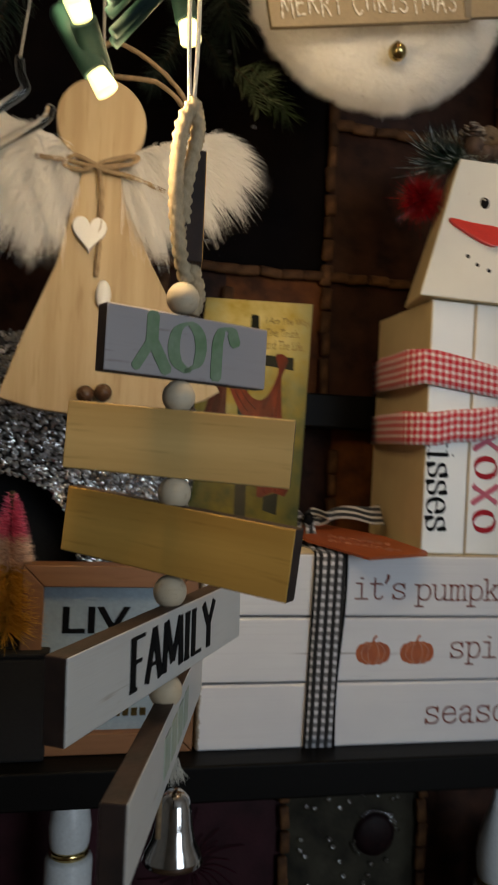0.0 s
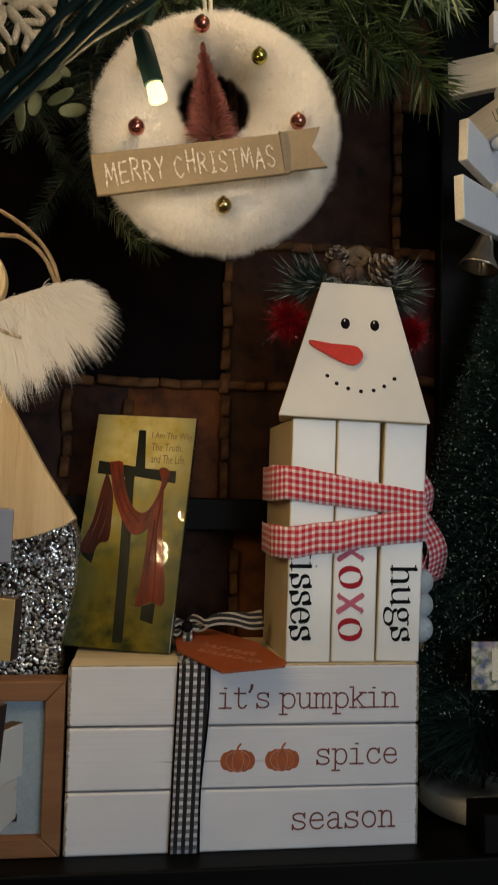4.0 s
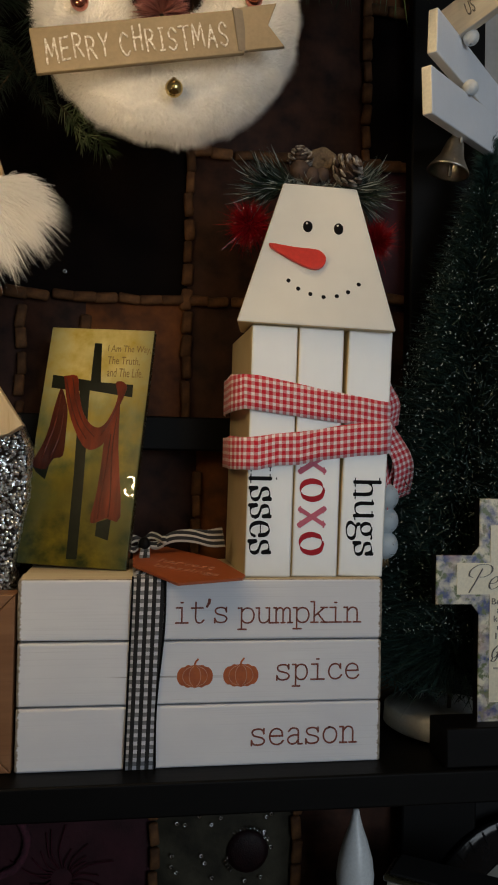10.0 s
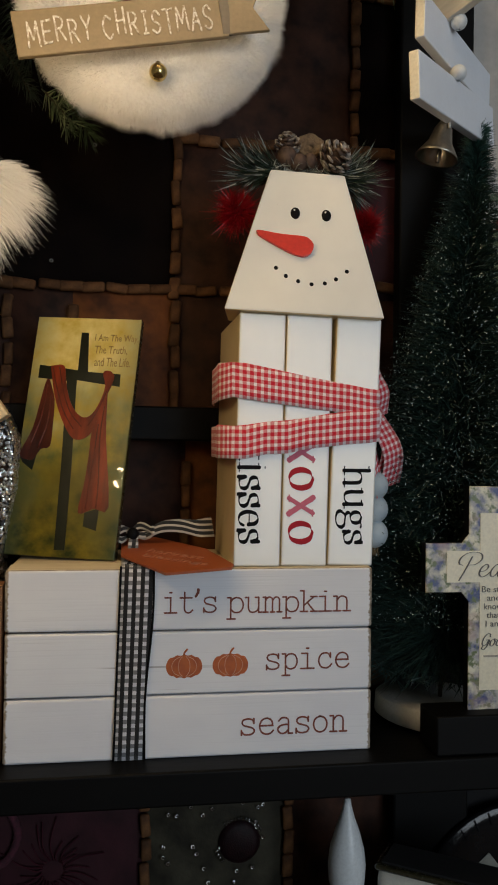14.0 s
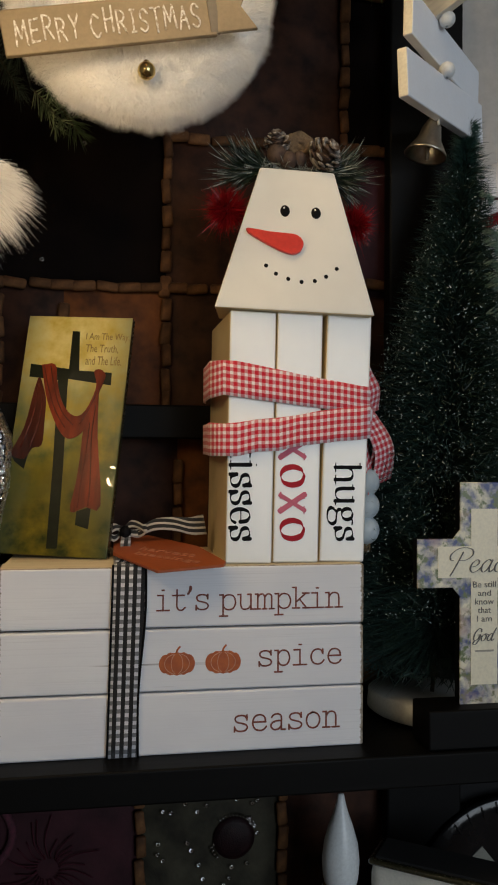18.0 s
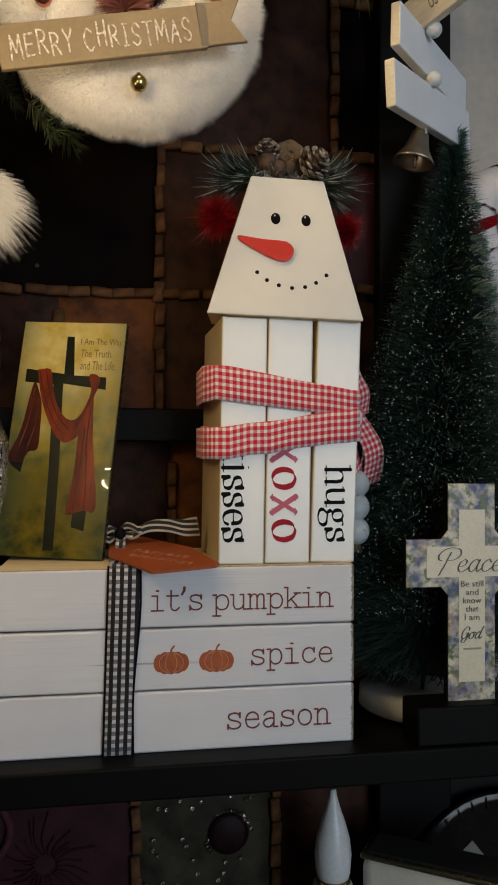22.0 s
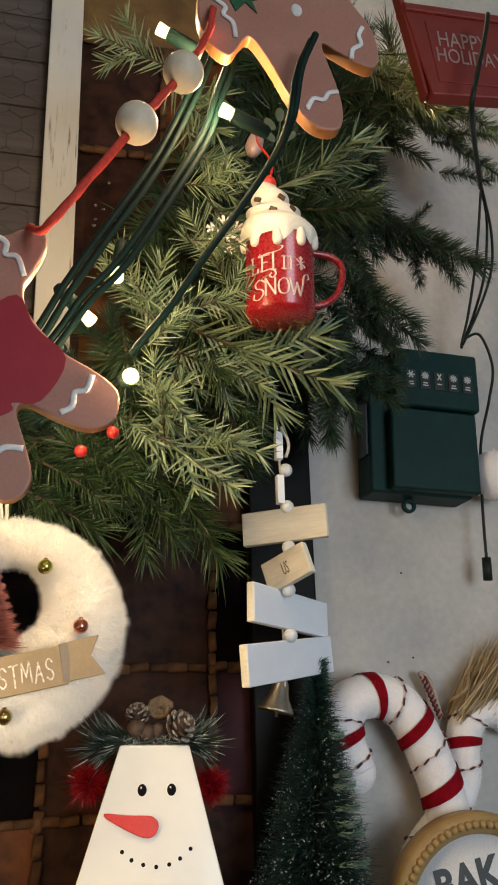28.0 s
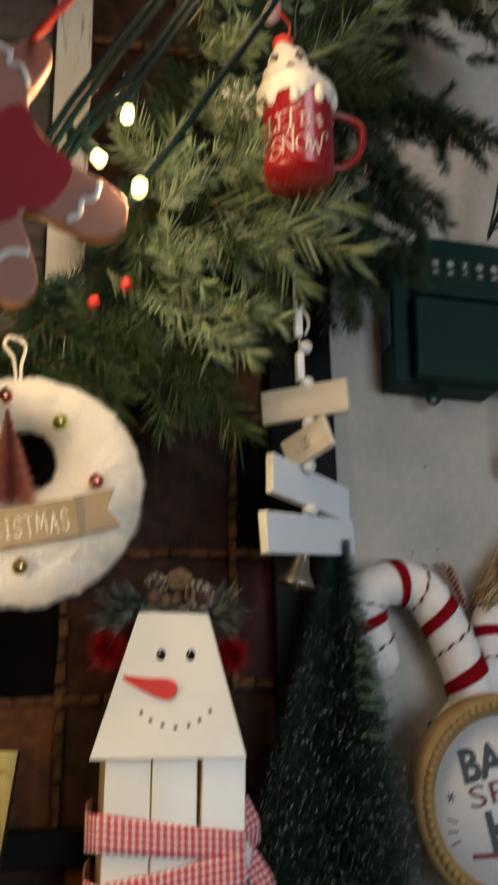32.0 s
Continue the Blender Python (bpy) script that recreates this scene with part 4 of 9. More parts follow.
RUST = "rust brown typewriter letter"
typed("it", 0.0954, 0.1140, 0.0900, 0.0094, block, 0.0, [M["rust_ink"]], RUST)
typed("'", 0.1138, 0.1190, 0.0902, 0.0094, block, 0.0, [M["rust_ink"]], RUST, 0.16)
typed("s", 0.1195, 0.1291, 0.0900, 0.0094, block, 0.0, [M["rust_ink"]], RUST)
typed("pumpkin", 0.1355, 0.2150, 0.0895, 0.0094, block, 0.0, [M["rust_ink"]], RUST, gap=0.08, wide={"m": 1.12, "i": 0.9})
typed("spice", 0.1599, 0.2152, 0.0532, 0.0096, block, 0.0, [M["rust_ink"]], RUST, gap=0.13)
typed("season", 0.1443, 0.2133, 0.0125, 0.0100, block, 0.0, [M["rust_ink"]], RUST, gap=0.13)


def pumpkin_print(cx, cz, w, parent):
    h = w * 0.62
    out = []
    for k in range(60):
        a = 2 * math.pi * k / 60
        ca, sa = math.cos(a), math.sin(a)
        px = math.copysign(abs(ca) ** 0.85, ca) * w / 2
        pz = math.copysign(abs(sa) ** 0.80, sa) * h / 2
        lobe = 1 + 0.14 * abs(math.cos(px / w * 5 * math.pi)) - 0.08
        out.append((cx + px, cz + pz * lobe))
    body = part("pumpkin_print", prism(out, 0.0003, 0, -0.0002), M["orange_ink"], parent, "orange printed pumpkin")
    for s in (-0.30, -0.14, 0.14, 0.30):
        pts = [(cx + s * w * math.cos(b) * 1.15, -0.00025, cz + h * 0.46 * math.sin(b)) for b in np.linspace(-1.3, 1.3, 6)]
        part("rib_line", tube(pts, 0.00022, 4, 2), M["orange_line"], body)
    part("stalk_print", tube([(cx - 0.0003, -0.0002, cz + h * 0.47), (cx + 0.0002, -0.0002, cz + h * 0.62), (cx + 0.002, -0.0002, cz + h * 0.78)], 0.0006, 5, 3), M["orange_ink"], body)


pumpkin_print(0.1088, 0.0566, 0.0225, block)
pumpkin_print(0.1379, 0.0567, 0.0225, block)
rows = [((0.0688, 0.060, 0.1188), (0.0890, 0.060, 0.1188)), ((0.0690, 0.020, 0.1186), (0.0892, 0.020, 0.1186)), ((0.0690, 0.003, 0.1184), (0.0892, 0.003, 0.1184)), ((0.0689, -0.0008, 0.1165), (0.0891, -0.0008, 0.1165))]
for f in np.linspace(0.1, 1.0, 12):
    rows.append(((0.0689 - 0.0028 * f, -0.0012 - 0.0006 * math.sin(f * 9), 0.1165 - 0.116 * f), (0.0891 - 0.0048 * f + 0.001 * math.sin(f * 7), -0.0012 + 0.0004 * math.sin(f * 8), 0.1165 - 0.1162 * f)))
part("ribbon", band(rows), M["black_check"], block, "black and white gingham ribbon")
for side in (0, 1):
    pts = [tuple(Vector(r[side]) + Vector((0, -0.0006, 0))) for r in rows[2:]]
    part("ribbon_edge", tube(pts, 0.0007, 5, 2), M["black_ink"], block, "black ribbon selvedge")

# tag that lies on the block, tied with a striped bow
TA, TB, TN = Vector((0.0690, 0.0530, 0.1289)), Vector((0.1380, -0.0110, 0.1206)), Vector((-0.0216, -0.1514, 0.9882))
tu = (TB - TA).normalized()
tv = TN.cross(tu).normalized()
tag = thing("gift_tag", "burnt orange card tag with faded lettering lying on the block", "tag", Matrix.Translation((TA + TB) / 2) @ Matrix((tu, tv, TN)).transposed().to_4x4())
out = [(-0.0490, 0.0015), (-0.0244, -0.0247), (0.0236, -0.0372), (0.0480, -0.0040), (0.0455, 0.0022), (0.0090, 0.0205), (-0.0360, 0.0225), (-0.0470, 0.0080)]
card = bmesh.new()
f = card.faces.new([card.verts.new((a, b, 0)) for a, b in out])
ext = bmesh.ops.extrude_face_region(card, geom=[f])
bmesh.ops.translate(card, vec=(0, 0, -0.0016), verts=[v for v in ext["geom"] if isinstance(v, bmesh.types.BMVert)])
bmesh.ops.recalc_face_normals(card, faces=list(card.faces))
part("card", card, M["tag"], tag)
for text, z0, x0, x1 in (("harvest", -0.0065, -0.018, 0.022), ("blessings", -0.0185, -0.015, 0.031)):
    ob = lettering("lettering", text, x0, x1, z0, z0 + 0.0078, M["tag_ink"], tag)
    ob.matrix_basis = pose(0, 0, 0.0002, 0, 0, 10) @ pose(0, 0, 0, -90)
bow = thing("striped_bow", "black and cream striped ribbon bow on the orange tag", "bow", pose(0.0, 0.045, 0.0))
for ends in (((0.0720, 0.1360, 0.0015), (0.0840, 0.1340, 0.0030), (0.0960, 0.1395, 0.0050), (0.1090, 0.1400, 0.0062), (0.1200, 0.1385, 0.0078), (0.1305, 0.1392, 0.0092)),
             ((0.0750, 0.1370, 0.0016), (0.0690, 0.1385, 0.0035), (0.0655, 0.1350, 0.0040), (0.0690, 0.1310, 0.0030), (0.0750, 0.1340, 0.0016)),
             ((0.0760, 0.1370, 0.0016), (0.0820, 0.1400, 0.0034), (0.0890, 0.1370, 0.0034), (0.0840, 0.1325, 0.0026), (0.0760, 0.1340, 0.0016))):
    line_ = smooth_line([(px, 0.006 * math.sin(px * 260), pz) for px, pz, _ in ends], 5)
    half = np.interp(np.linspace(0, 1, len(line_)), np.linspace(0, 1, len(ends)), [e[2] * 0.72 for e in ends])
    part("loop", band([(tuple(q + Vector((0.2 * h, -0.4 * h, -h))), tuple(q + Vector((-0.1 * h, 0.4 * h, h)))) for q, h in zip(line_, half)]), M["black_stripe"], bow)
part("knot", ball(0.0050, (0.0765, -0.003, 0.1345), 12, 8, (0.8, 0.8, 1.0)), M["black_ink"], bow)
part("tail", band([((0.0740, -0.004, 0.1335), (0.0800, -0.004, 0.1335)), ((0.0730, -0.010, 0.126), (0.0800, -0.010, 0.126)), ((0.0720, -0.020, 0.1196), (0.0840, -0.020, 0.1196)), ((0.0700, -0.034, 0.1192), (0.0880, -0.034, 0.1192))]), M["black_check"], bow)

# ---------------- picture plaque ----------------
P0, P1, P2 = Vector((-0.0082, 0.0463, 0.1216)), Vector((0.0643, 0.0266, 0.1190)), Vector((0.0083, 0.0847, 0.2860))
ex = (P1 - P0).normalized()
ez = (P2 - P0 - ex * (P2 - P0).dot(ex)).normalized()
ey = ez.cross(ex)
SX, SZ = 0.0752 / 0.0735, 0.1696 / 0.1772
PW, PH = 0.0735, 0.1772
plaque = thing("cross_plaque", "glossy picture plaque of a draped wooden cross leaning on the block", "picture", Matrix.Translation(P0) @ Matrix((ex, ey, ez)).transposed().to_4x4() @ Matrix.Diagonal((SX, 1, SZ, 1)))
paint = Nodes("yellow_green_painting")
tc = paint.t.nodes.new("ShaderNodeTexCoord")
sp = paint.t.nodes.new("ShaderNodeSeparateXYZ")
paint.link(tc.outputs["Object"], sp.inputs["Vector"])
cloud = paint.noise(28, 4.0, (1, 1, 0.5))
cloud2 = paint.noise(60, 4.0, off=(3, 3, 3))
h = paint.math("ADD", paint.math("DIVIDE", sp.outputs[2], PH), paint.math("MULTIPLY", paint.math("SUBTRACT", cloud, 0.5), 0.7))
low = paint.mix(paint.ramp(cloud2, 0.35, 0.7), rgb(0.020, 0.028, 0.004), rgb(0.22, 0.160, 0.010))
mid = paint.mix(paint.ramp(cloud2, 0.35, 0.65), rgb(0.33, 0.235, 0.022), rgb(0.085, 0.105, 0.028))
high = paint.mix(paint.ramp(cloud2, 0.3, 0.7), rgb(0.56, 0.370, 0.040), rgb(0.88, 0.74, 0.30))
c = paint.mix(paint.ramp(h, 0.15, 0.45), low, mid)
c = paint.mix(paint.ramp(h, 0.42, 0.80), c, high)
side_dark = paint.ramp(paint.math("ADD", paint.math("ABSOLUTE", paint.math("SUBTRACT", sp.outputs[0], PW / 2)), paint.math("MULTIPLY", paint.math("SUBTRACT", cloud2, 0.5), 0.02)), 0.018, 0.038)
c = paint.mix(paint.math("MULTIPLY", side_dark, 0.55), c, rgb(0.045, 0.075, 0.040))
paint.link(c, paint.b.inputs["Base Color"])
paint.set(Roughness=0.35)
paint.b.inputs["Coat Weight"].default_value = 0.45
paint.set(Specular_IOR_Level=0.2)
paint.b.inputs["Coat Roughness"].default_value = 0.02
wob = paint.math("ADD", paint.noise(26, 2.0), paint.math("MULTIPLY", paint.noise(120, 3.0, off=(4, 1, 2)), 0.22))
paint.bump(wob, 0.16, 0.002)
M["dark_edge"] = surface("dark_plaque_edge", (0.05, 0.045, 0.022), None, 0.25, coat=0.6)
M["cross_paint"] = surface("dark_olive_cross_paint", (0.013, 0.017, 0.007), (0.007, 0.008, 0.004), 0.35, scale=90, coat=0.6, spec=0.2)
n = Nodes("russet_cloth_paint")
fold = n.noise(110, 4.0, (1, 1, 0.16), 0.6)
c = n.mix(n.ramp(fold, 0.32, 0.62), rgb(0.06, 0.009, 0.004), rgb(0.25, 0.032, 0.009))
n.link(c, n.b.inputs["Base Color"])
n.set(Roughness=0.35)
n.b.inputs["Coat Weight"].default_value = 0.4
n.set(Specular_IOR_Level=0.2)
n.b.inputs["Coat Roughness"].default_value = 0.05
M["cloth_paint"] = n.m
M["cloth_dark"] = surface("dark_russet_cloth_paint", (0.11, 0.018, 0.007), (0.03, 0.006, 0.004), 0.35, scale=110, stretch=(1, 1, 0.2), coat=0.4, spec=0.2, bump=0.05)


M["cloth_fold"] = surface("russet_fold_paint", (0.15, 0.021, 0.008), (0.07, 0.011, 0.005), 0.35, scale=140, coat=0.5, spec=0.2, bump=0.0)


def card_at(pts, depth, y, edge=0):
    return prism(pts, depth, 0.0, y, edge)


part("panel", prism([(0, 0), (PW, 0), (PW, PH), (0, PH)], 0.008, 0.0008, 0.0, 1), [paint.m, M["dark_edge"]], plaque)
part("painted_cross", card_at([(0.0333, 0.0048), (0.0404, 0.0052), (0.0377, 0.0638), (0.0337, 0.1216), (0.0335, 0.1282), (0.0636, 0.1243), (0.0632, 0.1339), (0.0404, 0.1348), (0.0375, 0.1652), (0.0324, 0.1654), (0.0332, 0.1358), (0.0060, 0.1391), (0.0061, 0.1290), (0.0265, 0.1272), (0.0306, 0.0635)], 0.0004, -0.0003), M["cross_paint"], plaque)


def draped(pts):
    return [(q.x, q.z) for q in smooth_line([(a, 0, b) for a, b in pts + pts[:1]], 3)[:-1]]


part("cloth_shadow", card_at([(0.0103, 0.0680), (0.0012, 0.0697), (0.0043, 0.0651), (0.0112, 0.0600), (0.0126, 0.0702)], 0.0003, -0.0003), M["cross_paint"], plaque)
part("cloth_shadow", card_at([(0.0596, 0.0353), (0.0504, 0.0317), (0.0504, 0.0222), (0.0594, 0.0196)], 0.0003, -0.0003), M["cross_paint"], plaque)
part("painted_cloth", card_at(draped([(0.0146, 0.1278), (0.0197, 0.1134), (0.0210, 0.0949), (0.0211, 0.0782), (0.0150, 0.0756), (0.0104, 0.0674), (0.0012, 0.0697), (0.0023, 0.0757), (0.0077, 0.0918), (0.0106, 0.1158), (0.0125, 0.1278)]), 0.0005, -0.00040), M["cloth_dark"], plaque, "dark russet end of the painted cloth")
part("painted_cloth", card_at(draped([(0.0557, 0.1225), (0.0586, 0.0855), (0.0658, 0.0367), (0.0561, 0.0349), (0.0461, 0.0312), (0.0477, 0.0510), (0.0484, 0.0721), (0.0484, 0.0905), (0.0517, 0.1010)]), 0.0005, -0.00046), M["cloth_paint"], plaque, "russet hanging end of the painted cloth")
part("painted_cloth", card_at(draped([(0.0139, 0.1384), (0.0232, 0.1390), (0.0261, 0.1267), (0.0301, 0.1136), (0.0354, 0.1045), (0.0417, 0.1002), (0.0470, 0.1030), (0.0514, 0.1128), (0.0537, 0.1246), (0.0510, 0.1345), (0.0554, 0.1361), (0.0591, 0.1325), (0.0583, 0.1260), (0.0555, 0.1168), (0.0507, 0.0971), (0.0476, 0.0883), (0.0403, 0.0834), (0.0336, 0.0868), (0.0257, 0.1003), (0.0194, 0.1160)]), 0.0005, -0.00055), M["cloth_paint"], plaque, "russet swag of the painted cloth")
for fold_pts in ([(0.0158, 0.1371), (0.0214, 0.1187), (0.0280, 0.1030), (0.0356, 0.0914)], [(0.0203, 0.1377), (0.0254, 0.1188), (0.0323, 0.1031), (0.0409, 0.0934)], [(0.0551, 0.1207), (0.0507, 0.1062), (0.0454, 0.0943)], [(0.0549, 0.1090), (0.0545, 0.0854), (0.0573, 0.0515), (0.0576, 0.0357)], [(0.0523, 0.0958), (0.0519, 0.0722), (0.0510, 0.0486), (0.0506, 0.0341)], [(0.0137, 0.1238), (0.0123, 0.0999), (0.0069, 0.0758)], [(0.0172, 0.1160), (0.0170, 0.0948), (0.0130, 0.0760)]):
    part("fold_line", tube([(a, -0.0003, b) for a, b in fold_pts], 0.00055, 5, 4), M["cloth_fold"], plaque, "painted fold")
M["script_ink"] = surface("brown_script_ink", (0.34, 0.20, 0.035), None, 0.4, coat=0.6)
for text, z0, x0, x1 in (("I Am The Way,", 0.1575, 0.0425, 0.0730), ("The Truth,", 0.1485, 0.0432, 0.0660), ("and The Life.", 0.1395, 0.0440, 0.0690)):
    lettering("lettering", text, x0, x1, z0, z0 + 0.0068, M["script_ink"], plaque, -0.0002, "thin brown script lettering", bold=-0.004)

# ---------------- snowman of book blocks ----------------
SN = pose(0.1865, 0.0040, 0.1175, 0, 0, 1.2)
snow = thing("snowman_block_figure", "white wooden book block snowman with gingham scarf standing on the block", "decoration", SN)
bw = 0.0304
M["book_side"] = surface("cream_yellowed_side", (0.76, 0.62, 0.37), (0.68, 0.54, 0.31), 0.5, scale=30, fine=120, bump=0.0, grain_by=0.05)
for k, (x0, tip) in enumerate(((-0.0474, 0.8), (-0.0165, 0.9), (0.0145, 1.75))):
    bm = span(-bw / 2, bw / 2, 0.0, 0.086, 0.0004, 0.1624, 0.0012)
    for f in bm.faces:
        if abs(f.normal.x) > 0.9 or f.normal.y > 0.9:
            f.material_index = 1
    part("book_block", bm, [M["satin_white"], M["book_side"]], snow, "white painted block cut like a book", pose(x0 + bw / 2, 0, 0, 0, tip, 0))
BLACK = "black serif letter running downwards"
SERIF = dict(weight=0.21, thin=0.05, turn=True)
typed("kisses", 0.0820, 0.0151, -0.0442, 0.0125, snow, -0.0002, [M["black_ink"]], BLACK, gap=0.16, wide={"i": 0.62, "k": 1.25, "e": 0.95, "s": 0.88}, **SERIF)
typed("xoxo", 0.0808, 0.0149, -0.0114, 0.0155, snow, -0.0002, [M["pink_ink"], M["crimson_ink"]], "crimson and pink serif letter", 0.24, 0.035, True, 0.24)
typed("hugs", 0.0648, 0.0141, 0.0253, 0.0117, snow, -0.0002, [M["black_ink"]], BLACK, gap=0.10, wide={"h": 1.1, "u": 1.1, "s": 0.8}, **SERIF)
# head: a tapered block whose face slopes back
HEAD = pose(-0.0035, -0.0030, 0.1622, 0, 1.4, -2.7)
hz0, hz1 = 0.0, 0.0965
hb = [(-0.0525, -0.0035), (0.0525, -0.0035), (0.0500, 0.040), (-0.0455, 0.040)]
ht = [(-0.0240, 0.0110), (0.0262, 0.0110), (0.0240, 0.042), (-0.0180, 0.042)]
bm = bmesh.new()
lo = [bm.verts.new((px, py, hz0)) for px, py in hb]
hi = [bm.verts.new((px, py, hz1)) for px, py in ht]
bm.faces.new(list(reversed(lo)))
bm.faces.new(hi)
for k in range(4):
    bm.faces.new((lo[k], lo[(k + 1) % 4], hi[(k + 1) % 4], hi[k]))
bmesh.ops.recalc_face_normals(bm, faces=list(bm.faces))
bmesh.ops.bevel(bm, geom=list(bm.edges), offset=0.0011, segments=2, affect="EDGES", profile=0.5)
for f in bm.faces:
    if abs(f.normal.x) > 0.75 or f.normal.z < -0.9:
        f.material_index = 1
head = part("head", bm, [M["satin_white"], M["book_side"]], snow, "white trapezoid head block", HEAD)


def on_face(px, pz, out=0.0):
    """A place on the sloping face."""
    f = (pz - hz0) / (hz1 - hz0)
    return Vector((px, -0.0035 + 0.0145 * f - out, pz))


tilt = math.degrees(math.atan2(0.0145, hz1 - hz0))
for px in (-0.0072, 0.0135):
    p = on_face(px, 0.0672)
    m = Matrix.Translation(p) @ pose(0, 0, 0, -tilt) @ Matrix.Diagonal((1, 0.55, 1.25, 1))
    part("eye", ball(0.0032), M["black_ink"], head, "glossy black domed eye", m)
    part("glint", ball(0.0006, (-0.0009, -0.0029, 0.0012), 8, 6), M["icing"], head, "", m)
pts = [(-0.0325, 0.0532), (-0.0316, 0.0550), (-0.0170, 0.0535), (-0.0030, 0.0530), (0.0012, 0.0518), (0.0042, 0.0488), (0.0045, 0.0450), (0.0022, 0.0408), (-0.0025, 0.0390), (-0.0100, 0.0408), (-0.0215, 0.0462), (-0.0305, 0.0512)]
pts = [(q.x, q.z - 0.0020) for q in smooth_line([(a, 0, b) for a, b in pts + pts[:1]], 4)[:-1]]
part("nose", prism(pts, 0.003, 0.0006, -0.003), M["nose"], head, "red painted carrot nose", Matrix.Translation((0, on_face(0, 0.05).y, 0.05)) @ pose(0, 0, 0, -tilt) @ Matrix.Translation((0, 0, -0.05)))
for px, pz in ((-0.0195, 0.0315), (-0.0130, 0.0265), (-0.0050, 0.0235), (0.0038, 0.0220), (0.0126, 0.0232), (0.0200, 0.0265), (0.0272, 0.0322)):
    m = Matrix.Translation(on_face(px, pz - 0.0022)) @ pose(0, 0, 0, -tilt) @ Matrix.Diagonal((1, 0.3, 1, 1))
    part("mouth_dot", ball(0.0014, u=12, v=8), M["black_ink"], head, "", m)

# gingham scarf: two crossing wraps, a knot and tails on the far side
def wrap(zl0, zl1, zr0, zr1, seed):
    rows, half, back = [], 0.0462, 0.0856
    r = random.Random(seed)
    def w():
        return r.uniform(-0.0007, 0.0007)
    loop = [(-half - 0.0040, 0.080, 0.08), (-half - 0.0085, 0.055, 0.06), (-half - 0.0095, 0.030, 0.05), (-half - 0.0100, 0.012, 0.02), (-half - 0.0030, -0.0012, 0.0)]
    loop += [(-half + 2 * half * f, -0.0022, f) for f in (0.06, 0.2, 0.35, 0.5, 0.65, 0.8, 0.94)] + [(half + 0.0018, -0.0008, 1.0), (half + 0.0025, 0.02, 1.0), (half + 0.003, 0.045, 1.0)]
    for px, py, f in loop:
        lo, hi = zl0 + (zr0 - zl0) * f, zl1 + (zr1 - zl1) * f
        rows.append(((px, py + w(), lo + w()), (px, py + w() + 0.0005, hi + w())))
    return band(rows, 0.0005)


part("scarf", wrap(0.1075, 0.1310, 0.0968, 0.1150, 1), M["red_check"], snow, "red and white gingham scarf wrap")
part("scarf", moved(wrap(0.0690, 0.0900, 0.0815, 0.1028, 2), Matrix.Translation((0, -0.0007, 0))), M["red_check"], snow, "red and white gingham scarf wrap")
for dx, z0, z1, w0 in ((0.006, 0.130, 0.098, 0.022), (0.014, 0.102, 0.050, 0.026), (0.011, 0.098, 0.062, 0.020), (0.006, 0.085, 0.018, 0.012)):
    rows = []
    for f in np.linspace(0, 1, 10):
        px = 0.0495 + dx * math.sin(f * 2.2) * 1.15
        py = 0.016 + 0.008 * f + 0.002 * math.sin(9 * f)
        pz = z0 + (z1 - z0) * f
        rows.append(((px - w0 * 0.28, py - 0.004, pz - 0.002), (px + w0 * 0.38 * (0.6 + f * 0.6), py + 0.005, pz + 0.004)))
    part("scarf_tail", band(rows, 0.0005), M["red_check"], snow, "hanging gingham scarf tail")
part("scarf_knot", ball(0.006, (0.0515, 0.018, 0.098), 14, 10, (0.8, 1.1, 1.3)), M["red_check"], snow)
part("pom_cord", tube([(0.0515, 0.018, 0.096), (0.0525, 0.020, 0.08), (0.052, 0.022, 0.05), (0.0515, 0.024, 0.008)], 0.0012, 6, 5), M["twine"], snow)
M["bead_blue"] = surface("pale_blue_white_bead", (0.56, 0.64, 0.70), None, 0.5, scale=40, fine=200, bump=0.05, grain_by=0.06)
for pz in (0.0517, 0.0357, 0.0189):
    part("side_bead", bead(0.0100, 0.0014, (0.0530, 0.022, pz)), M["bead_blue"], snow, "pale painted wooden bead")
part("tassel", blades("tassel", [(0.0535 + random.uniform(-.002, .002), 0.022 + random.uniform(-.002, .002), 0.019) for _ in range(60)], [(random.uniform(-.2, .2), random.uniform(-.2, .2), -1) for _ in range(60)], 0.016, 0.0007), M["twine"], snow)

# red tinsel ear muffs
for px, mz, r in ((-0.0440, 0.2340, 0.0150), (0.0440, 0.2290, 0.0135)):
    n = 4200
    v = np.random.normal(size=(n, 3))
    v /= np.linalg.norm(v, axis=1, keepdims=True)
    me = blades("tinsel", v * 0.002 + np.array([px, 0.024, mz]), v + np.random.normal(size=(n, 3)) * 0.25, np.where(np.random.uniform(size=n) < 0.03, np.random.uniform(0.9, 1.25, n), np.random.uniform(0.50, 0.88, n)) * r * 0.98, 0.00050, bend=np.random.normal(size=(n, 3)) * 0.35, steps=2)
    muff = part("ear_muff", ball(r * 0.45, (px, 0.024, mz), 16, 10), M["felt_red"], snow, "red tinsel ear muff")
    part("tinsel", me, M["red_tinsel"], muff)
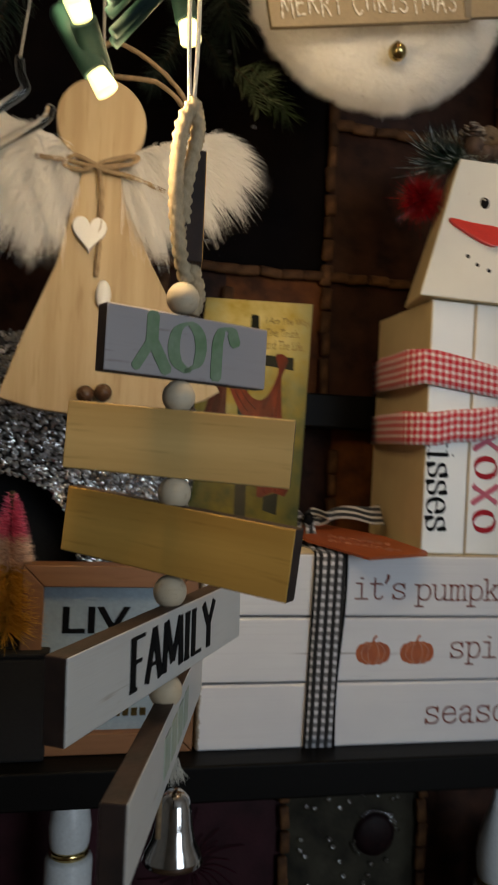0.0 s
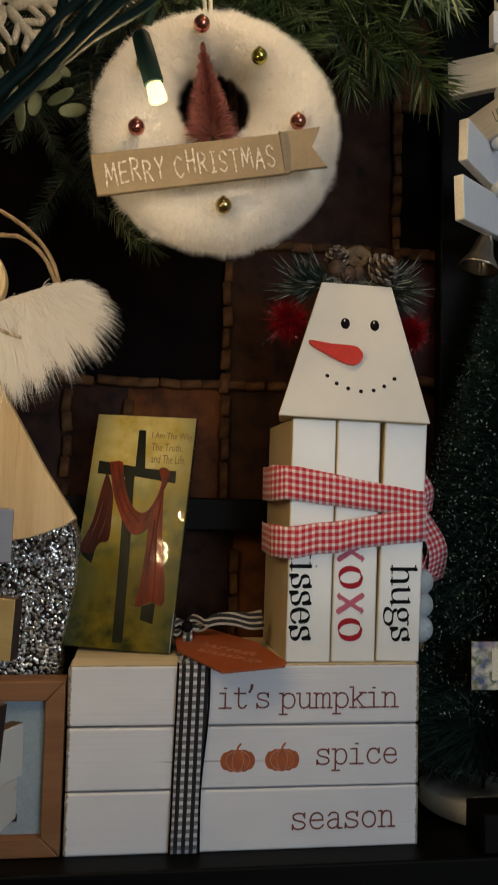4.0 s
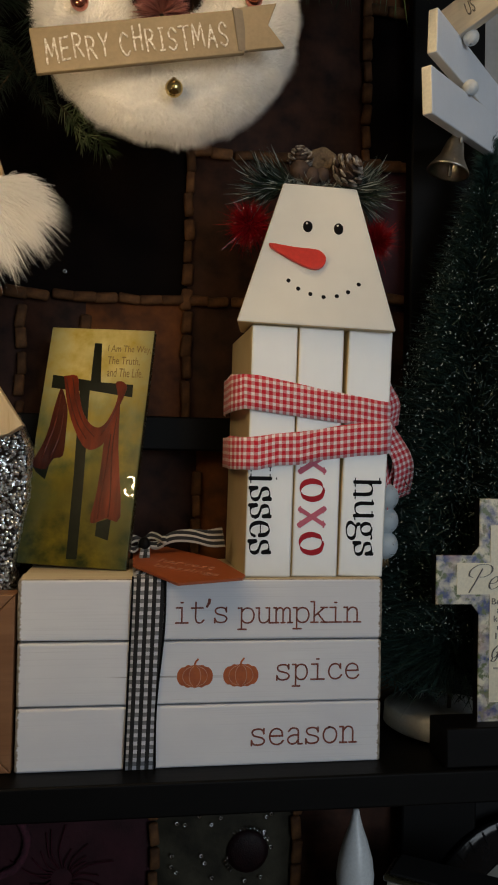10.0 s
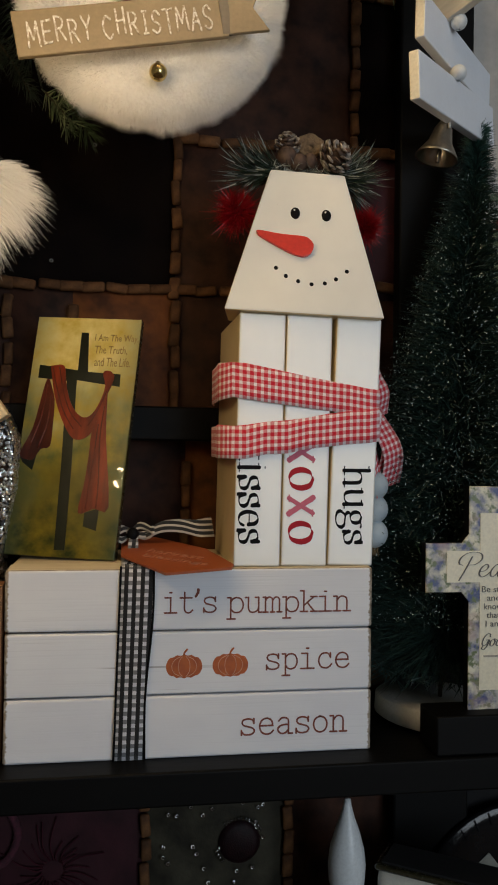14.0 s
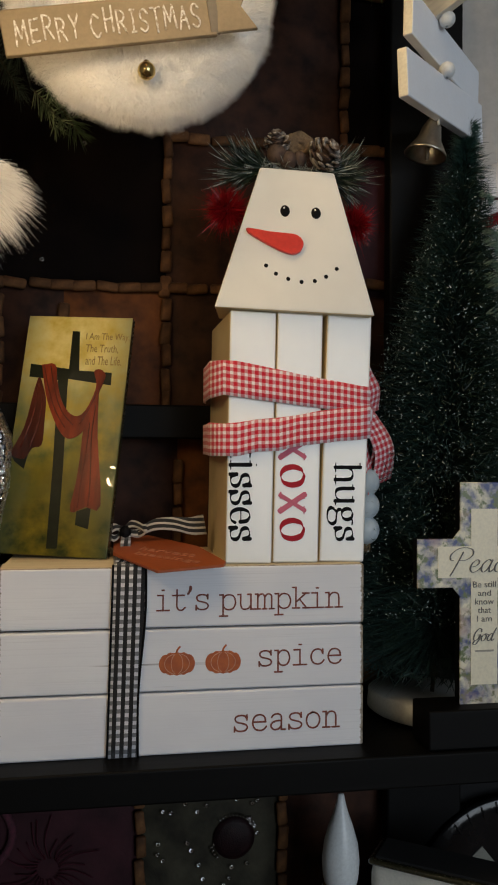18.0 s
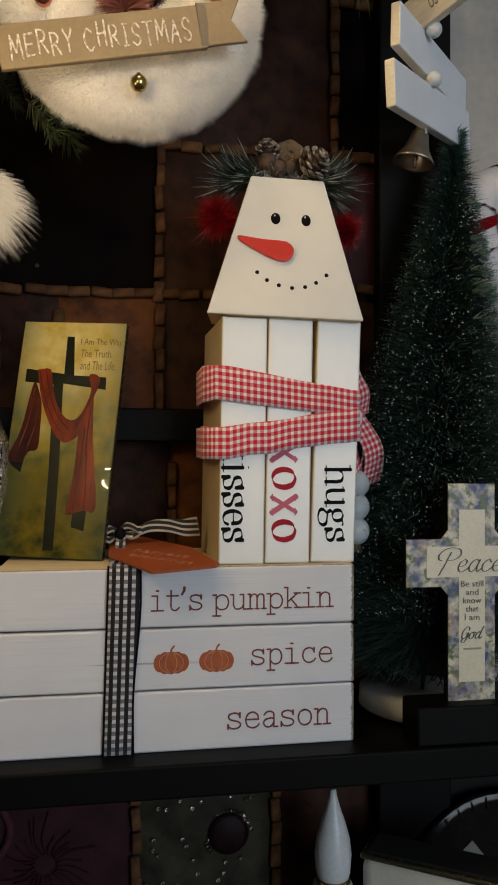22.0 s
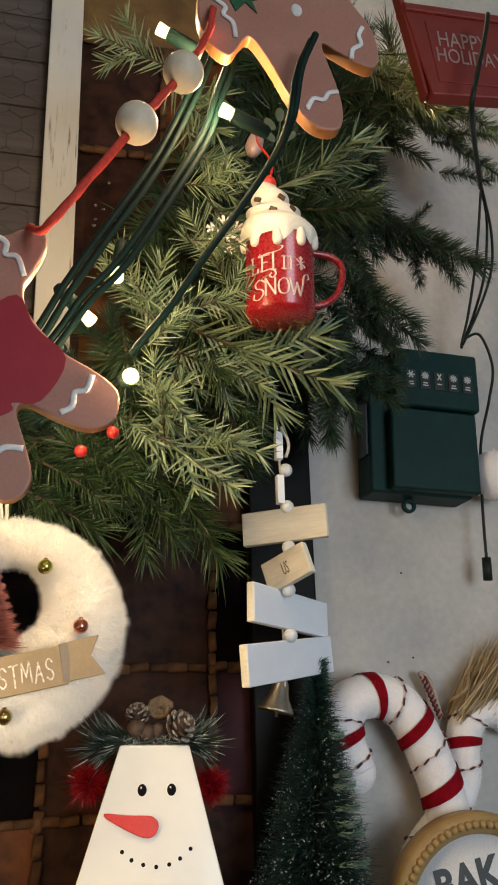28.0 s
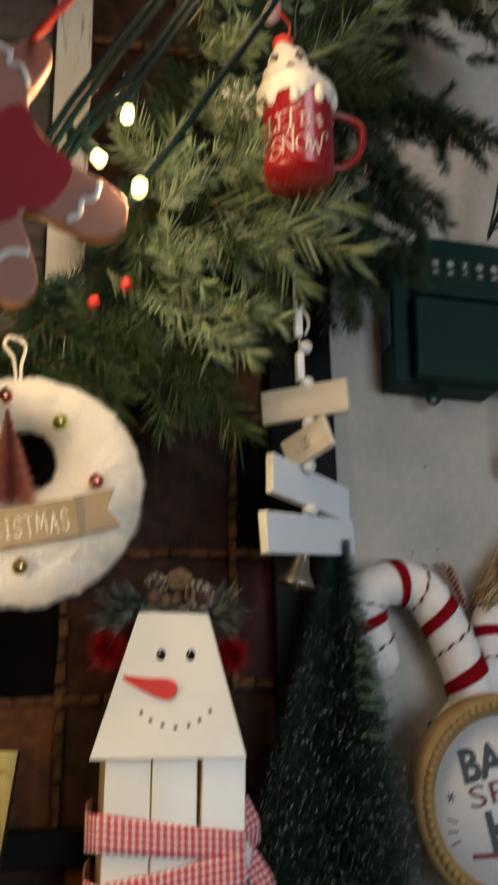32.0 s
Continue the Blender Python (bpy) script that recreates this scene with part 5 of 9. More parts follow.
# pine sprigs, cones and a twine rose on the head
top = Vector((0.0000, 0.024, 0.2585))
for side in (-1, 1):
    roots, ways, size = [], [], []
    for k in range(460):
        f = random.random()
        roots.append(top + Vector((side * (0.012 + 0.022 * f), random.uniform(-0.008, 0.004), 0.004 - 0.004 * f)))
        a = random.uniform(-1.25, 1.35) * (0.5 + 0.5 * f)
        ways.append(Vector((side * math.cos(a), random.uniform(-0.9, 0.5), math.sin(a) + 0.12)))
        size.append(random.uniform(0.013, 0.031))
    bough = part("sprig", blades("sprig", roots, ways, size, 0.0008, bend=(0, 0, 0.06), steps=2), M["sprig_and_shade"], snow, "dark pine sprig with silver tips")
    tips = [(q + w.normalized() * l * 0.62, w, l * 0.45) for q, w, l in zip(roots, ways, size) if random.random() < 0.5]
    part("tinsel_tips", blades("tinsel_tips", [q for q, _, _ in tips], [w for _, w, _ in tips], [l for _, _, l in tips], 0.0006, bend=(0, 0, 0.06), steps=2), M["silver_tinsel"], bough, "silver tinsel tips")
roots = [top + Vector((random.uniform(-0.022, 0.024), random.uniform(-0.012, 0.004), random.uniform(0.000, 0.005))) for _ in range(420)]
part("tinsel_collar", blades("tinsel_collar", roots, [(random.uniform(-1, 1), random.uniform(-1.2, 0.1), random.uniform(-0.5, 0.8)) for _ in roots], 0.008, 0.0006, steps=2), M["silver_tinsel"], snow, "silver grey tinsel strands")


def pine_cone(name, m, r, h, parent, dab):
    cone = part(name, ball(r * 0.55, (0, 0, h * 0.45), 10, 8, (1, 1, h / r * 0.8)), M["cone"], parent, "small snow-tipped pine cone", m)
    k = 0
    for level in range(7):
        f = level / 6
        rr = r * math.sin(math.pi * (0.18 + 0.74 * f)) * 0.95
        for j in range(7):
            a = 2 * math.pi * (j / 7 + 0.5 * (level % 2) / 7)
            scale_bm = ball(r * 0.30, (0, 0, 0), 8, 6, (0.75, 1.0, 0.26))
            mm = Matrix.Translation((rr * math.cos(a), rr * math.sin(a), h * (0.08 + 0.84 * f))) @ Matrix.Rotation(a, 4, "Z") @ pose(0, 0, 0, 0, -35, 0)
            part("scale", moved(scale_bm, mm), dab if (k % 3) else M["cone"], cone)
            k += 1


pine_cone("pine_cone", Matrix.Translation(top + Vector((0.0150, -0.008, 0.0085))) @ pose(0, 0, 0, 62, 18, 25), 0.0112, 0.019, snow, M["snow_dab"])
pine_cone("pine_cone", Matrix.Translation(top + Vector((-0.0095, 0.000, 0.016))) @ pose(0, 0, 0, 40, -15, 0), 0.0085, 0.016, snow, M["snow_dab"])
for px, pz, r in ((-0.0125, 0.0120, 0.0066), (-0.0045, 0.0085, 0.0060), (0.0030, 0.0100, 0.0050)):
    part("acorn", ball(r, tuple(top + Vector((px, -0.010, pz))), 16, 12), M["cone"], snow)
rose = tube([(top.x + 0.0065 + 0.0085 * math.cos(a) * (1 - a / 22), top.y + 0.004, top.z + 0.0250 + 0.0075 * math.sin(a) * (1 - a / 22)) for a in np.linspace(0, 18, 40)], 0.0024, 6, 2, lobes=3, twist=900)
part("twine_rose", rose, M["rose_twine"], snow, "coiled tan twine rose")

# ---------------- fur wreath ----------------
wreath = thing("fur_wreath", "fluffy white fur wreath with small baubles and a taupe banner", "wreath", pose(0.0822, -0.036, 0.4525, 0, -1.5, 0))
rng = np.random.default_rng(7)


def wreath_point(a, b, grow=0.0):
    """A place on the ring: a runs round the ring, b round its section; the hole sits high."""
    d = np.stack([np.sin(a), 0 * a, np.cos(a)], -1)
    up = np.array([0, 0, 1.0])
    inner = up * 0.0185 - np.array([0.002, 0, 0]) + d * 0.0265
    outer = d * 0.0742
    mid, half = (inner + outer) / 2, np.linalg.norm(outer - inner, axis=-1, keepdims=True) / 2 + grow
    thick = 0.021 + grow
    return mid + d * half * np.cos(b)[..., None] + np.array([0, -1.0, 0]) * thick * np.sin(b)[..., None], d * np.cos(b)[..., None] / half + np.array([0, -1.0, 0]) * np.sin(b)[..., None] / thick


A, B = np.meshgrid(np.linspace(0, 2 * np.pi, 48, endpoint=False), np.linspace(0, 2 * np.pi, 16, endpoint=False), indexing="ij")
P, _ = wreath_point(A.ravel(), B.ravel(), -0.0022)
P = P + np.array([noise.noise((p[0] * 130, p[1] * 130, p[2] * 130)) for p in P])[:, None] * 0.0006 * (P / np.linalg.norm(P, axis=1, keepdims=True) + np.array([0, -1.0, 0]))
bm = bmesh.new()
vs = [bm.verts.new(p) for p in P]
for i in range(48):
    for k in range(16):
        f = bm.faces.new((vs[i * 16 + k], vs[i * 16 + (k + 1) % 16], vs[(i + 1) % 48 * 16 + (k + 1) % 16], vs[(i + 1) % 48 * 16 + k]))
        f.smooth = True
bmesh.ops.recalc_face_normals(bm, faces=list(bm.faces))
part("ring", bm, M["fur_base"], wreath, "padded fur ring")
n = 165000
a, b = rng.uniform(0, 2 * np.pi, n), rng.uniform(-0.6, np.pi + 0.6, n)
P, N = wreath_point(a, b, -0.0028)
N /= np.linalg.norm(N, axis=1, keepdims=True)
clump = np.stack([np.sin(P[:, 0] * 260 + 3 * np.sin(P[:, 2] * 190)), 0.4 * np.cos(P[:, 2] * 210), np.cos(P[:, 2] * 240 + 2 * np.sin(P[:, 0] * 170))], 1)
tuft = 1 + 0.35 * np.maximum(0, np.sin(a * 23 + 2 * np.sin(a * 7)) * np.sin(b * 5 + a * 11))
part("fur", blades("fur", P, N + 0.12 * clump + rng.normal(size=(n, 3)) * 0.36, rng.uniform(0.0030, 0.0072, n) * tuft, 0.00020, bend=np.array([0, 0, -0.06]) + 0.10 * clump, steps=2), M["fur"], wreath, "white plush fur")
for px, pz, kind in ((-0.0115, 0.0560, "rose"), (0.0232, 0.0385, "lime"), (0.0467, -0.0005, "rose"), (0.0014, -0.0542, "gold"), (-0.0500, -0.0095, "rose"), (-0.0455, 0.0290, "gold")):
    r = 0.0050
    bb = part("bauble", ball(r, (px, -0.0255, pz)), M[kind], wreath, "small shiny metallic bauble")
    part("cap", lathe([(0.0, 0.0008), (0.0014, 0.0006), (0.0016, -0.0004), (0.0012, -0.0008)], 12, Matrix.Translation((px, -0.0255, pz + r))), M["gold"], bb)
# blush bottle brush tree in the hole
roots, ways, size = [], [], []
for k in range(9000):
    f = rng.uniform(0, 1) ** 1.2
    tier = rng.uniform(0.80, 1.03) * (0.80 + 0.20 * math.cos(f * 58))
    a = rng.uniform(0, 2 * math.pi)
    roots.append((-0.0050 - 0.0055 * f, -0.0235 + 0.006 * f, -0.012 + 0.060 * f))
    ways.append((math.cos(a), math.sin(a), 0.02 + rng.normal() * 0.10))
    size.append((0.0185 * (1 - f) + 0.0018) * tier)
tree = part("brush_tree", blades("brush_tree", roots, ways, size, 0.00055, steps=2), M["blush"], wreath, "dusty rose bottle brush tree")
part("trunk", tube([(-0.0050, -0.0235, -0.014), (-0.0078, -0.0205, 0.02), (-0.0105, -0.0175, 0.049)], 0.0011, 6, 2), M["stem"], wreath)
ban = pose(-0.0180, -0.0335, -0.0340, 0, -9.6, 0)
banner = part("banner", moved(box(0.1135, 0.0035, 0.0245, bevel=0.0007), ban), M["taupe"], wreath, "taupe wooden banner with glitter words")
CAPS = {
    "M": ([(0, 0), (0.12, 1), (0.48, 0.30), (0.88, 1), (1, 0)],), "E": ([(0.9, 1), (0.1, 0.97), (0.1, 0), (0.92, 0.03)], [(0.1, 0.5), (0.72, 0.52)]),
    "R": ([(0.1, 0), (0.1, 1)], "~", [(0.1, 1), (0.6, 0.98), (0.85, 0.76), (0.6, 0.52), (0.1, 0.46)], [(0.42, 0.5), (0.92, 0)]), "Y": ([(0.05, 1), (0.5, 0.5), (0.95, 1)], [(0.5, 0.5), (0.46, 0)]),
    "C": ("~", [(0.9, 0.85), (0.55, 1), (0.15, 0.75), (0.1, 0.3), (0.5, 0), (0.92, 0.15)],), "H": ([(0.1, 1), (0.12, 0)], [(0.9, 1.05), (0.88, 0)], [(0.1, 0.5), (0.9, 0.54)]),
    "I": ([(0.5, 1), (0.5, 0)], [(0.18, 1), (0.82, 1)], [(0.18, 0), (0.82, 0)]), "S": ("~", [(0.9, 0.82), (0.6, 1), (0.2, 0.85), (0.25, 0.58), (0.7, 0.42), (0.85, 0.2), (0.5, 0), (0.1, 0.15)],),
    "T": ([(0.5, 1), (0.5, 0)], [(0.05, 1), (0.98, 1.02)]), "A": ([(0.05, 0), (0.5, 1), (0.95, 0)], [(0.22, 0.4), (0.78, 0.4)]),
    "F": ([(0.15, 1), (0.15, 0)], [(0.02, 1), (0.9, 1)], [(0.15, 0.52), (0.7, 0.52)], [(0.0, 0), (0.36, 0)]),
    "L": ([(0.2, 1.05), (0.2, 0)], [(0.05, 1.05), (0.36, 1.05)], [(0.05, 0), (0.8, 0)], [(0.8, 0), (0.8, 0.18)]), "N": ([(0.1, 0), (0.1, 1)], [(0.1, 1), (0.85, 0)], [(0.85, 0), (0.85, 1)]),
    "O": ("~", [(0.5, 1), (0.15, 0.8), (0.08, 0.45), (0.2, 0.1), (0.5, 0), (0.82, 0.12), (0.92, 0.5), (0.82, 0.85), (0.5, 1), (0.4, 0.98)],), "W": ([(0.0, 1), (0.27, 0), (0.5, 0.75), (0.73, 0), (1.0, 1)],),
}


def painted(text, x0, x1, base, high, parent, y, ink, label, thick, m=None, shake=0.0, wide=None, gap=0.34, thin=None):
    """Hand-painted capitals, each a part."""
    widths = [(wide or {}).get(c, 1.0) for c in text]
    unit = (x1 - x0) / (sum(widths) + gap * (len(text) - 1))
    at, made = x0, []
    for c, w in zip(text, widths):
        if c != " ":
            dz, tall, lean_ = rnd2.uniform(-1, 1) * shake, 1 + rnd2.uniform(-1, 1) * shake * 30, rnd2.uniform(-1, 1) * shake * 60
            made.append(part("lettering", pen(CAPS[c], thick, thin or thick, lambda u, v, at=at: (at + u * w * unit + lean_ * v * unit, base + dz + v * high * tall), y), ink, parent, label, m))
        at += (w + gap) * unit
    return made


gw = Nodes("rubbed_white_glitter")
rub = gw.noise(420, 3.0, rough=0.65)
speck = gw.noise(1900, 1.0)
gc = gw.mix(gw.ramp(rub, 0.40, 0.56), rgb(0.29, 0.23, 0.155), rgb(0.62, 0.60, 0.56))
gw.link(gw.mix(gw.ramp(speck, 0.60, 0.66), gc, rgb(0.95, 0.95, 0.95)), gw.b.inputs["Base Color"])
gw.link(gw.ramp(speck, 0.66, 0.58), gw.b.inputs["Roughness"])
gw.bump(speck, 0.9, 0.0006)
M["glitter_words"] = gw.m
rnd2 = random.Random(21)
painted("MERRY CHRISTMAS", -0.0500, 0.0490, -0.0066, 0.0124, banner, -0.0021, M["glitter_words"], "white glitter capital", 0.00100, ban, 0.0016, {"M": 1.15, "I": 0.62, " ": 0.5})
tail = prism([(0.0, -0.012), (0.0, 0.0120), (0.0225, 0.0140), (0.0165, 0.0020), (0.0245, -0.0105)], 0.003, 0.0004)
part("banner_tail", moved(tail, pose(0.0370, -0.0350, -0.0235, 0, -6, 0)), M["taupe"], wreath, "notched taupe banner tail")
M["grey_fold"] = surface("grey_taupe_fold", (0.205, 0.170, 0.125), None, 0.5)
fold = prism([(0.0005, -0.0112), (0.0005, 0.0122), (0.0058, 0.0110), (0.0058, -0.0118)], 0.002)
part("banner_fold", moved(fold, pose(0.0345, -0.0362, -0.0245, 0, -8, 12)), M["grey_fold"], wreath, "grey folded banner strip")
part("hanger", tube([(-0.007, -0.002, 0.074), (-0.010, -0.004, 0.092), (-0.016, -0.004, 0.101), (-0.012, -0.002, 0.108), (-0.002, -0.002, 0.102), (-0.004, -0.003, 0.088), (-0.0045, -0.002, 0.074)], 0.0013, 8, 6, lobes=3, twist=700), M["white_cord"], wreath, "knotted pale twine hanger")

# ---------------- hanging wooden angel: one plain mesh ----------------
body_pts = [(-0.0790, 0.3330), (-0.0600, 0.3335), (-0.0560, 0.3150), (-0.0400, 0.2810), (-0.0180, 0.2420), (0.0025, 0.2105), (-0.0050, 0.2055), (-0.0245, 0.1985), (-0.0480, 0.1945), (-0.0750, 0.1930), (-0.1000, 0.1955), (-0.1195, 0.2005), (-0.1075, 0.2350), (-0.0915, 0.2760), (-0.0840, 0.3100)]
ang = slot(prism(body_pts, 0.013, 0.0008, -0.018), 0)
disc = [(-0.0705 + 0.0247 * math.sin(k / 36 * 2 * math.pi), 0.3575 + 0.0250 * math.cos(k / 36 * 2 * math.pi)) for k in range(36)]
ang = join(ang, slot(prism(disc, 0.012, 0.0008, -0.0175), 0))
heart = [(-0.0745 + 0.0094 * math.sin(t) ** 3, 0.2940 + 0.0104 * (13 * math.cos(t) - 5 * math.cos(2 * t) - 2 * math.cos(3 * t) - math.cos(4 * t)) / 15) for t in np.linspace(0, 2 * math.pi, 28, endpoint=False)]
ang = join(ang, slot(prism(heart, 0.003, 0.0005, -0.0215), 1))
ang = join(ang, slot(ball(1.0, (-0.0655, -0.0205, 0.2600), 16, 12, (0.0042, 0.0026, 0.0082)), 1))
for pts in ([(-0.105, -0.021, 0.3325), (-0.088, -0.0215, 0.3318), (-0.0715, -0.022, 0.3300), (-0.055, -0.0225, 0.333), (-0.050, -0.0225, 0.3375), (-0.058, -0.0225, 0.3365), (-0.0715, -0.022, 0.3300), (-0.050, -0.021, 0.3260), (-0.034, -0.020, 0.3215)],
            [(-0.0715, -0.0220, 0.3305), (-0.084, -0.0225, 0.3345), (-0.0895, -0.022, 0.3290), (-0.0800, -0.022, 0.3270), (-0.0715, -0.0215, 0.3300), (-0.0690, -0.0205, 0.3150), (-0.0690, -0.0200, 0.2900), (-0.0700, -0.0195, 0.2700)],
            [(-0.0690, -0.002, 0.3860), (-0.0760, -0.004, 0.3990), (-0.0650, -0.006, 0.4085), (-0.0450, -0.006, 0.4010), (-0.0260, -0.006, 0.3850), (-0.0160, -0.004, 0.3660), (-0.0150, -0.003, 0.3480)],
            [(-0.0690, -0.003, 0.3900), (-0.0500, -0.006, 0.3895), (-0.0380, -0.006, 0.3880), (-0.0240, -0.006, 0.3760), (-0.0130, -0.003, 0.3520)]):
    ang = join(ang, slot(tube(pts, 0.0014, 7, 6, lobes=3, twist=800), 2))
ang = join(ang, slot(tube([(-0.0705, -0.011, 0.382), (-0.0680, -0.011, 0.388), (-0.0705, -0.011, 0.3905), (-0.0725, -0.011, 0.387), (-0.0705, -0.011, 0.383)], 0.0007, 6, 5), 3))
ang = join(ang, slot(tube([(-0.0705, -0.011, 0.3895), (-0.0720, -0.010, 0.43), (-0.0715, -0.006, 0.50)], 0.0007, 5, 4), 4))
wings = [[(-0.060, 0.336), (-0.044, 0.346), (-0.020, 0.3560), (-0.006, 0.3590), (0.004, 0.352), (0.004, 0.338), (-0.007, 0.322), (-0.020, 0.312), (-0.036, 0.296), (-0.048, 0.292), (-0.058, 0.316)],
         [(-0.080, 0.336), (-0.096, 0.346), (-0.120, 0.3540), (-0.158, 0.3560), (-0.168, 0.342), (-0.152, 0.314), (-0.124, 0.301), (-0.100, 0.284), (-0.088, 0.290), (-0.081, 0.316)]]
wings = [[(px, 0.357 - (0.357 - pz) * 0.84) for px, pz in w] for w in wings]
for w in wings:
    ang = join(ang, slot(prism(w, 0.006, 0.002, -0.014), 5))
hair_root, hair_way, hair_len = [], [], []
for side, w in zip((1, -1), wings):
    lo, hi = np.min(w, 0), np.max(w, 0)
    count = 0
    while count < 11500:
        px, pz = rng.uniform(lo[0], hi[0]), rng.uniform(lo[1], hi[1])
        inside = False
        for (x1, z1), (x2, z2) in zip(w, w[1:] + w[:1]):
            if (z1 > pz) != (z2 > pz) and px < (x2 - x1) * (pz - z1) / (z2 - z1) + x1:
                inside = not inside
        if not inside:
            continue
        count += 1
        far = abs(px - (0.01 if side > 0 else -0.15)) / 0.05
        hair_root.append((px, -0.0145, pz))
        lock = math.sin(px * 420 + pz * 150)
        up = (pz - lo[1]) / (hi[1] - lo[1])
        tip_ = max(0.0, 1 - far * 1.2)
        hair_way.append((side * (0.40 + 0.95 * tip_) + 0.28 * lock + rng.normal() * 0.13, -0.40 + rng.normal() * 0.22, -0.85 + 1.20 * up ** 3 + 0.25 * tip_ + 0.10 * lock + rng.normal() * 0.16))
        hair_len.append(rng.uniform(0.010, 0.026) * (1 - 0.45 * up ** 3) * (1 + 0.55 * tip_ * rng.uniform(0.2, 1)))
hair = blades("hair", hair_root, hair_way, hair_len, 0.00042, bend=(0, 0.15, -0.35), steps=3)
ang.from_mesh(hair)
ang.faces.ensure_lookup_table()
for f in ang.faces[-len(hair.polygons):]:
    f.material_index = 6
angel = part("wooden_angel", ang, [M["wood_light"], M["satin_white"], M["twine"], M["silver"], M["white_cord"], M["fur_base"], M["fur"]], None)
tagged(angel, "pale wooden angel ornament with fluffy white fur wings and twine bow", "ornament")
bells = thing("brown_bell_pair", "pair of small glossy brown bells on the angel's skirt", "bells", pose(-0.0679, -0.0235, 0.2050))
for dx in (-0.0048, 0.0047):
    part("bell", ball(0.0050, (dx, 0, 0.0008 * dx / 0.005), 16, 10), M["brown_acorn"], bells)

# ---------------- framed word sign ----------------
fr = thing("wood_framed_sign", "warm brown wooden frame with black letters on pale glass", "sign", pose(-0.0518, 0.0, 0.0))
for sx in (-1, 1):
    part("frame_side", moved(prism([(-0.006, 0.0005), (0.006, 0.0125 if sx < 0 else 0.0005), (0.006, 0.0955 if sx < 0 else 0.1080), (-0.006, 0.1080 if sx < 0 else 0.0955)] if sx < 0 else [(-0.006, 0.0125), (0.006, 0.0005), (0.006, 0.1080), (-0.006, 0.0955)], 0.019, 0.0007), Matrix.Translation((sx * 0.0442, 0, 0))), M["frame_brown"], fr)
part("frame_top", prism([(-0.0500, 0.1081), (0.0500, 0.1081), (0.0380, 0.0957), (-0.0380, 0.0957)], 0.019, 0.0007), M["frame_brown"], fr)
part("frame_bottom", prism([(-0.0500, 0.0004), (0.0500, 0.0004), (0.0380, 0.0123), (-0.0380, 0.0123)], 0.019, 0.0007), M["frame_brown"], fr)
M["glass_panel"] = surface("pale_blue_backed_glass", (0.40, 0.50, 0.58), (0.30, 0.38, 0.44), 0.12, scale=14, coat=0.6, bump=0.02)
part("glass_panel", span(-0.0385, 0.0385, 0.007, 0.010, 0.012, 0.096), M["glass_panel"], fr, "pale panel behind glass")
lettering("lettering", "LIV", -0.0275, 0.0115, 0.0680, 0.0835, M["black_ink"], fr, 0.0068, "black capital letters", bold=0.02)
lettering("lettering", "E", 0.0115, 0.0180, 0.0335, 0.0435, M["black_ink"], fr, 0.0068, "black capital letter")
for k in range(6):
    part("writing_bar", box(0.0035, 0.0006, 0.0045, (-0.004 + 0.005 * k, 0.0066, 0.0225)), M["gold"], fr, "gold unreadable writing")

# ---------------- glittering arch with brush tree ----------------
arch = thing("glitter_arch", "silver glitter covered arch with a dark hollow on the shelf", "decoration", pose(0, 0, 0))
out = [(-0.200, 0.0), (-0.168, 0.0)] + [(-0.120 + 0.046 * math.cos(t), 0.112 + 0.046 * math.sin(t)) for t in np.linspace(math.pi, 0, 14)] + [(-0.074, 0.0), (-0.012, 0.0), (-0.010, 0.12), (-0.002, 0.165), (-0.001, 0.196), (-0.012, 0.220), (-0.040, 0.238), (-0.080, 0.245), (-0.200, 0.245)]
part("shell", prism(out, 0.040, 0.002, 0.036), M["glitter_dark"], arch)
part("hollow", span(-0.168, -0.074, 0.070, 0.0755, 0.0005, 0.16), M["black_felt"], arch, "black inner hollow")


def facets(name, count, sample, size):
    """Small sequin facets as one mesh: sample gives a place and a normal."""
    verts, faces = [], []
    for k in range(count):
        p, nrm = sample()
        nrm = (nrm + Vector(rng.normal(size=3)) * 0.28).normalized()
        u = nrm.orthogonal().normalized()
        v = nrm.cross(u)
        s = size * rng.uniform(0.6, 1.2)
        spin = rng.uniform(0, 6.28)
        at = len(verts)
        for j in range(6):
            a = spin + j * math.pi / 3
            verts.append(p + (u * math.cos(a) + v * math.sin(a)) * s)
        verts.append(p + nrm * s * 0.5)
        faces += [(at + j, at + (j + 1) % 6, at + 6) for j in range(6)]
    me = bpy.data.meshes.new(name)
    me.from_pydata([tuple(v) for v in verts], [], faces)
    return me


def in_outline(px, pz, w):
    inside = False
    for (x1, z1), (x2, z2) in zip(w, w[1:] + w[:1]):
        if (z1 > pz) != (z2 > pz) and px < (x2 - x1) * (pz - z1) / (z2 - z1) + x1:
            inside = not inside
    return inside


def arch_spot():
    while True:
        px, pz = rng.uniform(-0.2, 0.0), rng.uniform(0, 0.246)
        if in_outline(px, pz, out):
            return Vector((px, 0.0352, pz)), Vector((0, -1, 0))


part("glitter", facets("glitter", 11000, arch_spot, 0.00135), M["silver_sequin"], arch, "silver sequin glitter")


def edge_spot():
    f = rng.uniform(0, 1)
    pts = [(-0.012, 0.0), (-0.010, 0.12), (-0.002, 0.165), (-0.001, 0.196), (-0.012, 0.220)]
    k = min(3, int(f * 4))
    g = f * 4 - k
    return Vector((pts[k][0] + (pts[k + 1][0] - pts[k][0]) * g + 0.0006, rng.uniform(0.036, 0.076), pts[k][1] + (pts[k + 1][1] - pts[k][1]) * g)), Vector((1, -0.2, 0))


